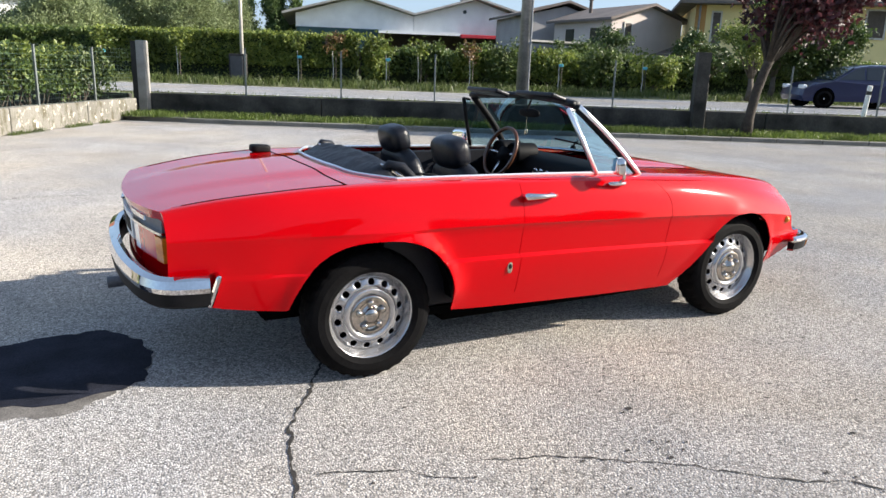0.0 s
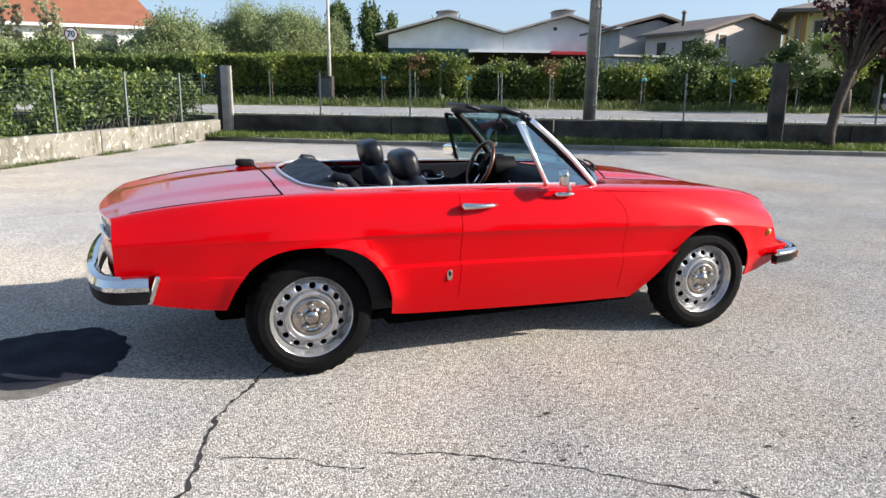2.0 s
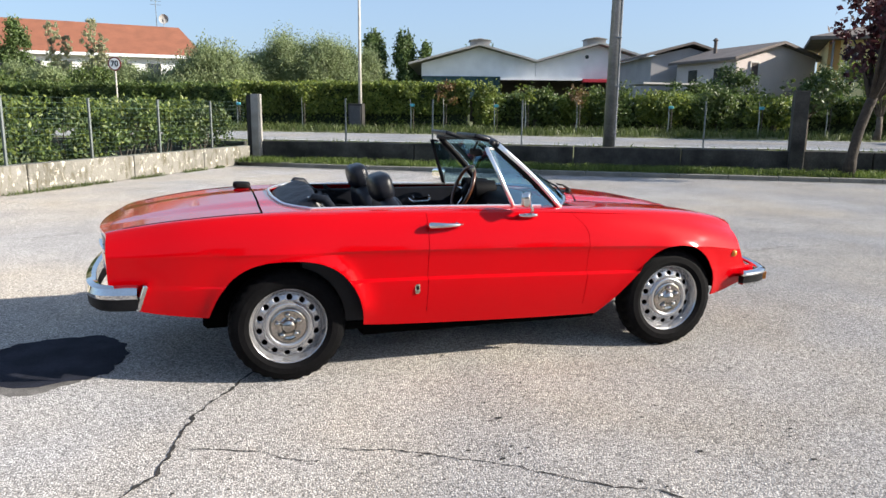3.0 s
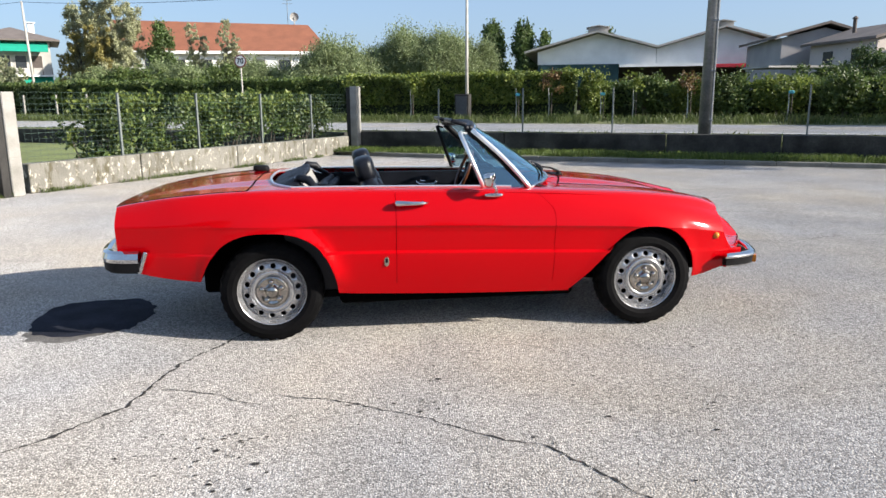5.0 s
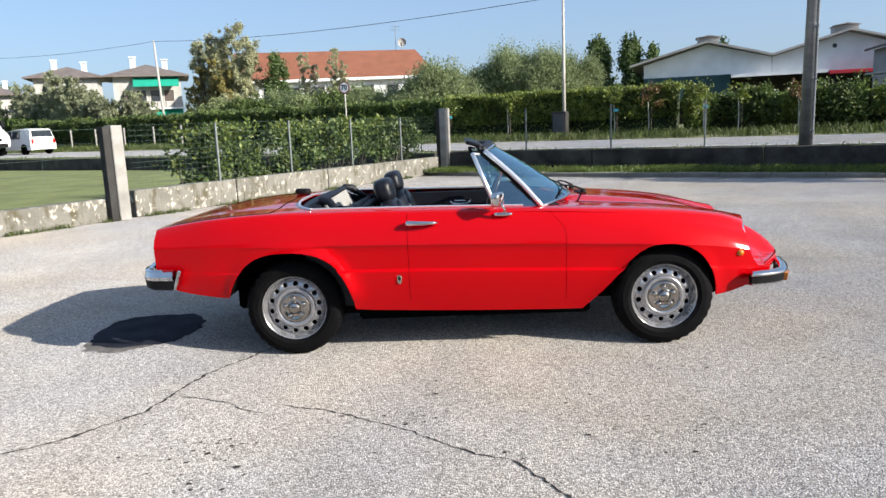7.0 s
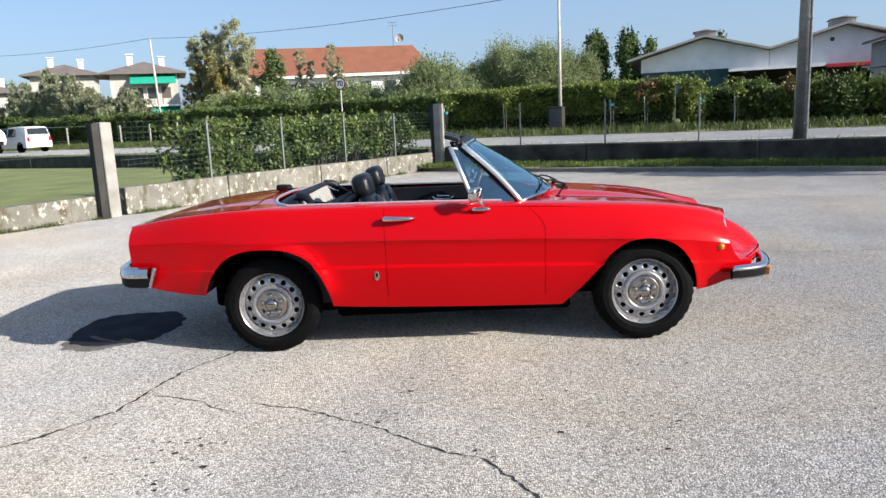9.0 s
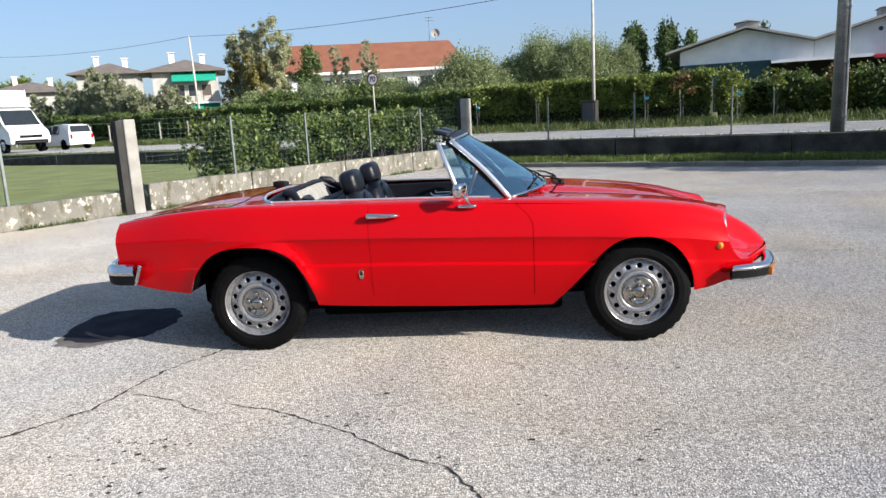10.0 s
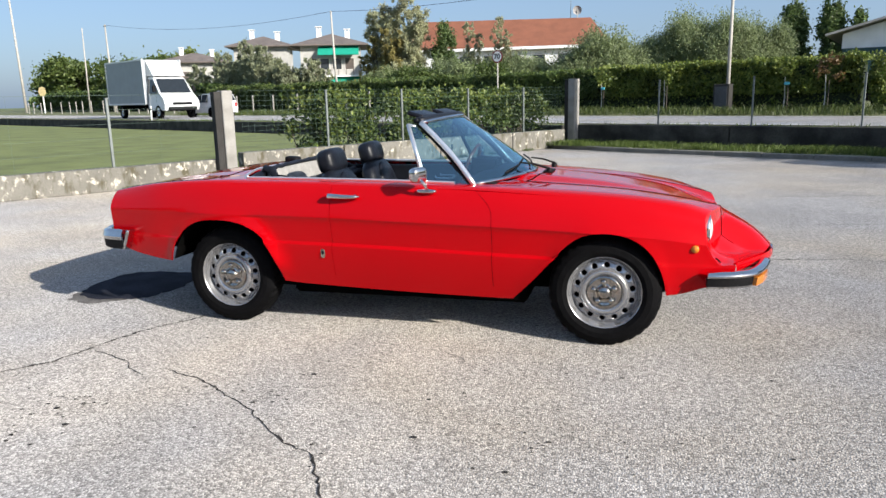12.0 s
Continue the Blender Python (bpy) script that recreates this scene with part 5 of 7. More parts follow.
for s in (-1, 1):
    pts = front if s < 0 else [(x, -y) for x, y in front][::-1]
    fb = new("front_bumper")
    fb.parent = car
    fb.empty_display_size = 0.05
    fb["label"] = "half-width chrome front bumper with black rubber below"
    part("chrome_blade", blade(plan_path(pts, 0.405), PROF_F), CHROME, fb, smooth=True)
    part("rubber_blade", blade(plan_path(pts, 0.405), PROF_F2), RUBBER, fb)
    part("lower_lip", blade(plan_path(pts, 0.405), PROF_F3), CHROME, fb)
    bm = bmesh.new()
    seg = [(1.845, -0.622), (1.888, -0.54), (1.92, -0.44)]
    seg = seg if s < 0 else [(x, -y) for x, y in seg][::-1]
    part("front_indicator", blade(plan_path(seg, 0.405), [(0.01, -0.004), (0.056, -0.004), (0.052, -0.048), (0.01, -0.05)]), AMBER, fb, "amber front indicator below the bumper")
# red panel below the nose, behind the bumpers
bm = bmesh.new()
rows = []
for v in np.linspace(-1, 1, 33):
    p = top_point(2.06, abs(v))
    rows.append([bm.verts.new((p.x - back, math.copysign(p.y, v) * (1 - 0.5 * back) if v else 0.0, p.z - drop)) for drop, back in ((0.004, 0.004), (0.03, -0.004), (0.06, 0.006), (0.095, 0.04), (0.13, 0.09), (0.15, 0.16))])
for a, b in zip(rows, rows[1:]):
    for k in range(5):
        bm.faces.new((a[k], a[k + 1], b[k + 1], b[k]))
part("front_valance", bm, RED, car, "red panel below the nose", smooth=True)
# shield grille between the bumpers
bm = bmesh.new()
tube(bm, [(2.05, -0.085, 0.44), (2.06, 0, 0.445), (2.05, 0.085, 0.44), (2.02, 0.07, 0.36), (1.98, 0, 0.31), (2.02, -0.07, 0.36)], 0.009, 6, True)
for z in (0.36, 0.39, 0.42):
    tube(bm, [(2.03, -0.07, z), (2.045, 0, z), (2.03, 0.07, z)], 0.006, 5)
part("shield_grille", bm, CHROME, car, "narrow chrome shield grille")

# tail: panel, lamps, plate, exhaust
def tail_x(y, z):
    return -2.052 + 0.09 * (abs(y) / 0.62) ** 2 * 0.95 + 0.02 * ((0.8 - z) / 0.35) ** 2 + 0.02


def tail_patch(name, y0, y1, z0, z1, out, mat_used, parent, label=""):
    bm = bmesh.new()
    n = 6
    f, k = [], []
    for i in range(n + 1):
        y = y0 + (y1 - y0) * i / n
        f.append([bm.verts.new((tail_x(y, z) - out, y, z)) for z in (z0, z1)])
        k.append([bm.verts.new((tail_x(y, z) + 0.03, y, z)) for z in (z0, z1)])
    for i in range(n):
        bm.faces.new((f[i][0], f[i + 1][0], f[i + 1][1], f[i][1]))
        bm.faces.new((f[i][1], f[i + 1][1], k[i + 1][1], k[i][1]))
        bm.faces.new((f[i][0], k[i][0], k[i + 1][0], f[i + 1][0]))
    for i in (0, n):
        bm.faces.new((f[i][0], f[i][1], k[i][1], k[i][0]))
    return part(name, bm, mat_used, parent, label)


tail_patch("tail_panel", -0.58, 0.58, 0.60, 0.765, 0.006, GREYPANEL, car, "dark grey panel across the tail")
for s in (-1, 1):
    tl = new("tail_lamp")
    tl.parent = car
    tl.empty_display_size = 0.03
    tl["label"] = "wide rear lamp with amber and red lenses"
    tail_patch("amber_lens", 0.545 * s, 0.612 * s, 0.60, 0.70, 0.022, AMBER, tl)
    tail_patch("red_lens", 0.34 * s, 0.542 * s, 0.60, 0.71, 0.020, REDLENS, tl)
    tail_patch("clear_lens", 0.27 * s, 0.337 * s, 0.60, 0.71, 0.020, WHITELENS, tl)
    tail_patch("lamp_trim", 0.26 * s, 0.61 * s, 0.712, 0.722, 0.026, CHROME, tl)
pl_ = tail_patch("number_plate", -0.18, 0.18, 0.61, 0.72, 0.014, PLATE, car, "white rear plate with dark bars")
for k in range(5):
    tail_patch("plate_bar", -0.14 + 0.06 * k, -0.10 + 0.06 * k, 0.635, 0.695, 0.017, RUBBER, car)
tail_patch("script_badge", -0.40, -0.18, 0.735, 0.755, 0.012, CHROME, car, "small chrome lettering strip")
for y in (-0.30, 0.30):
    bm = bmesh.new()
    box(bm, -2.105, y - 0.02, 0.50, -2.06, y + 0.02, 0.56, 0.008)
    part("overrider", bm, RUBBER, bump)
bm = bmesh.new()
cyl(bm, (-1.6, 0.36, 0.27), (-2.06, 0.36, 0.27), 0.026, None, 16, False)
lathe(bm, [(0.028, -2.06), (0.030, -2.13), (0.024, -2.13), (0.022, -2.06)], 16, "x", (0, 0.36, 0.27))
part("exhaust_pipe", bm, GREYPANEL, car, "dark exhaust tip below the bumper", smooth=True)


# ---- fences, poles, signs ----
def thin_post(m, h, label, group, r=0.02):
    p = thing("fence_post", m, label, "fence post", group)
    bm = bmesh.new()
    box(bm, -r, -r, 0, r, r, h, 0.003)
    part("shaft", bm, STEEL, p)
    bm = bmesh.new()
    box(bm, -r * 1.25, -r * 1.25, h, r * 1.25, r * 1.25, h + 0.012)
    part("cap", bm, STEEL, p)
    return p


LABEL_P = "thin grey steel fence post on the low wall"
first = thin_post(left_pose(1.69, 0.11, 0.44), 1.10, LABEL_P, "posts of the side fence")
for s in (3.62, 5.6, 7.5, 11.6, 13.8, 16.0):
    copy_thing(first, left_pose(s, 0.11, 0.44 if s < 9.4 else 0.35))
first = thin_post(road_pose(2.4, 0.1, 0.57), 1.08, LABEL_P, "posts along the road wall", 0.017)
for u in (4.65, 6.85, 11.03, 13.1, 15.12, 17.2):
    copy_thing(first, road_pose(u, 0.1, 0.57))


def wire_fence(name, m, x0, x1, z0, z1, step, label, rows=11):
    f = thing(name, m, label, "fence")
    v, fc = [], []

    def bar(a, b, r):
        k = len(v)
        a, b = Vector(a), Vector(b)
        d = (b - a).normalized()
        p = Vector((0, 1, 0))
        q = d.cross(p)
        for c in (a, b):
            for t in (0, 2.1, 4.2):
                v.append(tuple(c + (p * math.cos(t) + q * math.sin(t)) * r))
        for j in range(3):
            fc.append((k + j, k + (j + 1) % 3, k + 3 + (j + 1) % 3, k + 3 + j))

    for i in range(rows):
        z = z0 + (z1 - z0) * i / (rows - 1)
        bar((x0, 0, z), (x1, 0, z), 0.0024 if i % 5 == 0 else 0.0017)
    x = x0
    while x < x1:
        bar((x, 0, z0), (x, 0, z1), 0.0015)
        x += step
    ob = mesh_ob("wire_mesh", v, fc, WIRE, f)
    tagged(ob, "", "", "", "stuff")
    return f


wire_fence("wire_fence", left_pose(0, 0.13), -9.3, -0.1, 0.47, 1.55, 0.12, "green welded wire fence above the side wall", 13)
wire_fence("wire_fence", left_pose(0, 0.13), -24, -9.7, 0.38, 1.5, 2.2, "thin wire fence beyond the gate post", 6)

# lamp post behind the roadside wall
lp = thing("street_lamp_pole", road_pose(8.92, 0.38, 0.28), "tall tapered galvanised steel lamp pole behind the wall", "lamp pole")
bm = bmesh.new()
cyl(bm, (0, 0, 0), (0.06, 0.0, 9.5), 0.155, 0.075, 20)
part("pole", bm, GALV, lp, smooth=True)
bm = bmesh.new()
cyl(bm, (0.13, -0.09, 0), (0.14, -0.07, 4.2), 0.022, 0.022, 8)
for z in (0.6, 1.7, 2.8, 3.9):
    box(bm, -0.01, -0.13, z, 0.16, -0.05, z + 0.03)
part("cable_conduit", bm, GALV, lp, "grey conduit strapped to the pole")


def pole(m, h, r, label, mat_used=None, cross=False, lean=0.0):
    p = thing("utility_pole", m, label, "utility pole")
    bm = bmesh.new()
    cyl(bm, (0, 0, 0), (lean, 0, h), r, r * 0.6, 10)
    part("shaft", bm, mat_used or CONCRETE, p, smooth=True)
    if cross:
        bm = bmesh.new()
        box(bm, lean - 0.35, -0.03, h - 0.25, lean + 0.35, 0.03, h - 0.17)
        for k in (-0.3, 0.3):
            cyl(bm, (lean + k, 0, h - 0.17), (lean + k, 0, h - 0.02), 0.03, 0.02, 8)
        part("cross_arm", bm, STEEL, p)
    return p


OLDPOLE = material("grey_pole", (0.42, 0.40, 0.36), 0.85, var=0.2, scale=3)
pole(road_pose(-1.62, 13.6, 0.5), 6.3, 0.085, "grey utility pole at the hedge across the road", OLDPOLE, False)
cab = thing("utility_cabinet", road_pose(-1.75, 13.45, 0.5), "grey concrete service cabinet beside the pole", "cabinet")
bm = bmesh.new()
box(bm, -0.33, -0.2, 0, 0.33, 0.2, 1.15, 0.02)
part("body", bm, POST_DARK, cab)
bm = bmesh.new()
box(bm, -0.26, -0.215, 0.12, 0.26, -0.2, 1.05, 0.006)
part("door", bm, material("grey_cabinet_door", (0.07, 0.07, 0.075), 0.7), cab)
pole(road_pose(-38.0, 21.75, 0.5), 8.05, 0.11, "leaning grey utility pole before the villas", OLDPOLE, False, -0.4)
pole(road_pose(-79.7, 20, 0.5), 10.3, 0.14, "tall grey utility pole by the road", OLDPOLE, True, -0.2)
pole(road_pose(-87.6, 20, 0.5), 10.5, 0.10, "tall thin grey utility pole by the road", OLDPOLE, False, 0.5)
pole(road_pose(-113, 20, 0.3), 18, 0.2, "tall pale pole beside the road", OLDPOLE, False, -1.2)


def hanging_wire(a, b, sag, label, r=0.014):
    bm = bmesh.new()
    a, b = Vector(a), Vector(b)
    tube(bm, [a.lerp(b, t) - Vector((0, 0, 4 * sag * t * (1 - t))) for t in np.linspace(0, 1, 25)], r, 5)
    w = tagged(part("overhead_wire", bm, RUBBER), label, "wire", "overhead wires")
    return w


P1, P2, P3 = at_road(-1.6, 13.6, 6.6), at_road(-38.4, 21.75, 8.5), at_road(-79.9, 20, 10.75)
hanging_wire(P1, P2, 0.45, "thin black overhead wire between the poles")
hanging_wire(P2, P3, 0.9, "thin black overhead wire towards the far poles")
hanging_wire(P1, at_road(30, 17, 7.5), 0.3, "thin black overhead wire over the hedge")

# speed sign across the road
WHITE = material("white_sign_face", (0.78, 0.78, 0.76), 0.45, var=0.05, scale=10)
SIGNRED = material("sign_red", (0.16, 0.012, 0.02), 0.45, var=0.08, scale=10)
SIGNBLACK = material("sign_black", (0.02, 0.02, 0.02), 0.5, var=0.1)
SIGNBROWN = material("sign_brown", (0.25, 0.09, 0.05), 0.5, var=0.1)
sg = thing("speed_limit_sign", road_pose(-12.35, 11.74, 0.45, 8), "round white speed limit sign reading 70 on a grey pole", "road sign")
bm = bmesh.new()
cyl(bm, (0, 0, 0), (0, 0, 3.1), 0.035, 0.035, 10)
part("pole", bm, OLDPOLE, sg, smooth=True)
bm = bmesh.new()
lathe(bm, [(0.30, -0.045), (0.30, -0.02), (0.001, -0.02)], 40, "y", (0, 0, 2.82))
lathe(bm, [(0.30, -0.045), (0.245, -0.045)], 40, "y", (0, 0, 2.82))
part("rim", bm, SIGNRED, sg, "dark red rim")
bm = bmesh.new()
lathe(bm, [(0.246, -0.047), (0.001, -0.047)], 40, "y", (0, 0, 2.82))
part("face", bm, WHITE, sg)


def lettering(text, size, m, mat_used, parent, name="lettering"):
    cu = bpy.data.curves.new(name, "FONT")
    cu.body, cu.size, cu.align_x, cu.align_y, cu.extrude = text, size, "CENTER", "CENTER", 0.003
    cu.offset = 0.008
    tmp = bpy.data.objects.new("tmp", cu)
    scene.collection.objects.link(tmp)
    me = bpy.data.meshes.new_from_object(tmp.evaluated_get(bpy.context.evaluated_depsgraph_get()))
    bpy.data.objects.remove(tmp)
    me.materials.clear()
    me.materials.append(mat_used)
    ob = new(name, me)
    ob.parent = parent
    ob.matrix_basis = m
    return ob


lettering("70", 0.36, pose(0, -0.052, 2.815, 90, 0, 0), SIGNBLACK, sg, "numerals")
sb = thing("direction_sign", road_pose(-65.2, 20, 0.5, 25), "white and brown roadside board on two posts", "road sign")
for x in (-1.2, 1.2):
    bm = bmesh.new()
    cyl(bm, (x, 0, 0), (x, 0, 4.3), 0.06, None, 8)
    part("post", bm, GALV, sb)
bm = bmesh.new()
box(bm, -2.1, -0.08, 1.9, 2.1, -0.03, 3.1, 0.01)
part("white_board", bm, WHITE, sb)
bm = bmesh.new()
box(bm, -2.1, -0.08, 3.15, 2.1, -0.03, 4.3, 0.01)
part("brown_board", bm, SIGNBROWN, sb)
for z, w in ((2.75, 1.2), (2.25, 1.7)):
    bm = bmesh.new()
    box(bm, -w, -0.095, z - 0.12, w, -0.083, z + 0.12)
    part("text_bar", bm, SIGNBROWN, sb)
bm = bmesh.new()
box(bm, -1.5, -0.095, 3.45, 1.6, -0.083, 3.95)
part("text_bar", bm, WHITE, sb)
yl = thing("round_sign", road_pose(-92, 16, 0.4, 25), "round pale sign on a post far down the road", "road sign")
bm = bmesh.new()
cyl(bm, (0, 0, 0), (0, 0, 2.6), 0.08, None, 8)
part("post", bm, WHITE, yl)
bm = bmesh.new()
lathe(bm, [(0.6, -0.1), (0.6, -0.05), (0.001, -0.05)], 24, "y", (0, 0, 2.9))
lathe(bm, [(0.6, -0.1), (0.001, -0.1)], 24, "y", (0, 0, 2.9))
part("disc", bm, material("pale_yellow", (0.75, 0.6, 0.3), 0.5), yl)

# low fence along the far verge and marker posts
first = thing("verge_post", road_pose(-24, 13.3, 0.5), "short pale concrete post of the far fence", "fence post", "posts across the road")
bm = bmesh.new()
box(bm, -0.05, -0.05, 0, 0.05, 0.05, 1.35, 0.01)
part("shaft", bm, POST, first)
for k in range(1, 26):
    copy_thing(first, road_pose(-24 - 2.6 * k, 13.3 + 0.3 * math.sin(k), 0.5))
for u, n in ((-9.8, 11.2), (-32.5, 3.2), (18.6, 3.2), (-70, 3.0)):
    mk = thing("road_marker", road_pose(u, n, 0.42), "short white roadside marker post with a dark band", "marker post", "road markers")
    bm = bmesh.new()
    box(bm, -0.06, -0.04, 0, 0.06, 0.04, 0.85, 0.02, pose(0, 0, 0, 0, 4, 0))
    part("shaft", bm, WHITE, mk)
    bm = bmesh.new()
    box(bm, -0.062, -0.042, 0.6, 0.062, 0.042, 0.7, 0.004, pose(0, 0, 0, 0, 4, 0))
    part("band", bm, SIGNBLACK, mk)


# ---- plants ----
def leaf_mesh(name, pts, size, mat_used, parent, seed, stretch=1.6, up=0.0, label=""):
    """A leaf of four corners, folded on its midrib, at each place."""
    r = np.random.default_rng(seed)
    n = len(pts)
    a = r.normal(size=(n, 3))
    a[:, 2] += up
    a /= np.linalg.norm(a, axis=1)[:, None]
    b = np.cross(a, r.normal(size=(n, 3)))
    b /= np.linalg.norm(b, axis=1)[:, None]
    c = np.cross(a, b)
    s = (size * r.uniform(0.6, 1.4, n))[:, None]
    v = np.stack([pts - a * s * stretch / 2, pts + b * s * 0.5 + c * s * 0.15, pts + a * s * stretch / 2, pts - b * s * 0.5 + c * s * 0.15], 1).reshape(-1, 3)
    f = np.arange(4 * n).reshape(-1, 4).tolist()
    return mesh_ob(name, v.tolist(), f, mat_used, parent, False, label)


def clump_points(centres, radii, per, seed, squash=1.0, wisp=0.0):
    """Places of leaves in loose clumps, thinning outwards; wisp: how far sprigs trail up and down."""
    r = np.random.default_rng(seed)
    out = []
    for c, rad in zip(centres, radii):
        k = max(6, int(per * rad**2))
        q = r.normal(size=(k, 3)) * rad * 0.52
        sprigs = max(3, k // 14)
        tips = r.normal(size=(sprigs, 3))
        tips /= np.linalg.norm(tips, axis=1)[:, None]
        tips *= (rad * r.uniform(0.7, 1.45, sprigs))[:, None]
        tips[:, 2] = tips[:, 2] * (1 + wisp) + wisp * rad * 0.35
        pick = r.integers(0, sprigs, k // 2)
        q[: k // 2] = tips[pick] * r.uniform(0.35, 1.0, k // 2)[:, None] + r.normal(size=(k // 2, 3)) * rad * 0.09
        q[:, 2] *= squash
        out.append(np.array(c) + q)
    return np.concatenate(out)


def limb_mesh(name, base, crowns, r0, mat_used, parent, split=0.45):
    bm = bmesh.new()
    base = Vector(base)
    top = Vector(np.mean(np.array(crowns), axis=0))
    fork = base.lerp(top, split)
    fork.x = base.x + (top.x - base.x) * 0.2
    fork.y = base.y + (top.y - base.y) * 0.2
    tube(bm, [base, base.lerp(fork, 0.5) + Vector((r0 * 0.25, 0, 0)), fork], [r0 * 1.15, r0 * 0.9, r0 * 0.75], 10)
    for c in crowns[:14]:
        c = Vector(c)
        tube(bm, [fork - Vector((0, 0, r0 * 0.5)), fork.lerp(c, 0.5) + Vector((0, 0, 0.08 * (c - fork).length)), c], [r0 * 0.5, r0 * 0.28, r0 * 0.07], 6)
    return part(name, bm, mat_used, parent, smooth=True)


def tree(name, m, h, crown_r, crown_z, mat_used, label, category, seed, n_clump=26, leaf=0.16, per=420, bark=None, shape="round", trunk=0.12, up=0.0, lobes=()):
    r = np.random.default_rng(seed)
    e = thing(name, m, label, category)
    cs, rs = [], []
    for k in range(n_clump):
        if shape == "column":
            z = r.uniform(crown_z, h * 0.97)
            q = (z - crown_z) / (h - crown_z)
            wide = crown_r * (0.35 + 1.3 * math.sin(math.pi * min(0.98, q * 0.85 + 0.12)) * 0.6)
            t, d = r.uniform(0, 2 * math.pi), wide * r.uniform(0.1, 0.75)
            cs.append((d * math.cos(t), d * math.sin(t), z))
            rs.append(crown_r * r.uniform(0.26, 0.46))
        elif shape == "cone":
            q = r.uniform(0, 1) ** 1.4
            z = crown_z + (h - crown_z) * q
            wide = crown_r * (1 - q) ** 0.8
            t, d = r.uniform(0, 2 * math.pi), wide * r.uniform(0.3, 0.95)
            cs.append((d * math.cos(t), d * math.sin(t), z))
            rs.append(max(0.2, crown_r * r.uniform(0.2, 0.34) * (1.15 - q)))
        else:
            v = r.normal(size=3)
            v /= np.linalg.norm(v)
            k2 = r.uniform(0.35, 0.9)
            zc = (h + crown_z) / 2
            cs.append((v[0] * crown_r * k2, v[1] * crown_r * k2, zc + v[2] * (h - crown_z) / 2 * k2))
            rs.append(crown_r * r.uniform(0.24, 0.42))
    if lobes:
        cs, rs = [], []
        for lx, ly, top, wide in lobes:
            for k in range(n_clump):
                q = r.uniform(0, 1) ** 0.85
                z = crown_z + (top - crown_z) * q
                d = wide * (1.0 - 0.6 * q) * r.uniform(0.2, 1.0) * (0.75 + 0.5 * r.uniform())
                t = r.uniform(0, 2 * math.pi)
                cs.append((lx * (0.45 + 0.55 * q) + d * math.cos(t), ly + d * math.sin(t), z))
                rs.append(wide * r.uniform(0.08, 0.2) * (1.15 - 0.5 * q))
    limb_mesh("trunk", (0, 0, 0), cs, trunk, bark or BARK, e, 0.35 if shape == "round" else 0.6)
    pts = clump_points(cs, rs, per * 3.6, seed + 1, 0.85 if shape == "round" else 1.25, 0.8 if up else 0.0)
    leaf_mesh("crown", pts, leaf * 0.62, mat_used, e, seed + 2, 2.0 if up else 1.6, up)
    return e


HEDGE = leaf_material("hedge_leaves", (0.04, 0.075, 0.016), (0.145, 0.19, 0.048), 0.35)
HEDGE_Y = leaf_material("yellow_green_leaves", (0.06, 0.105, 0.016), (0.26, 0.30, 0.06), 0.38)
WILLOW = leaf_material("grey_green_leaves", (0.12, 0.16, 0.07), (0.29, 0.34, 0.16), 0.42)
OLIVE = leaf_material("silvery_garden_leaves", (0.16, 0.185, 0.10), (0.36, 0.38, 0.24), 0.42)
POPLAR = leaf_material("dark_poplar_leaves", (0.045, 0.08, 0.02), (0.14, 0.20, 0.06), 0.3)
GOLDEN = leaf_material("olive_golden_leaves", (0.17, 0.155, 0.045), (0.42, 0.36, 0.13), 0.4)
SILVERY = leaf_material("silvery_olive_leaves", (0.26, 0.27, 0.15), (0.52, 0.52, 0.33), 0.4)
PURPLE = leaf_material("purple_leaves", (0.018, 0.006, 0.010), (0.11, 0.03, 0.035), 0.3)
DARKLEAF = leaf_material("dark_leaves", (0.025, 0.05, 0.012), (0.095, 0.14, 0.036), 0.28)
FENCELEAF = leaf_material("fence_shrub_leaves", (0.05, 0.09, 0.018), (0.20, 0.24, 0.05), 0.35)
DARKBARK = material("dark_bark", (0.045, 0.036, 0.028), 0.95, var=0.35, scale=9, fine=45, bump=0.012, bump_scale=30)
# near-black green that stands for the shade within the hedges
CORE = material("hedge_inner_shade", (0.018, 0.028, 0.010), 1.0, var=0.4, scale=4)
RUSTLEAF = leaf_material("rusty_leaves", (0.10, 0.06, 0.022), (0.24, 0.15, 0.06), 0.35)


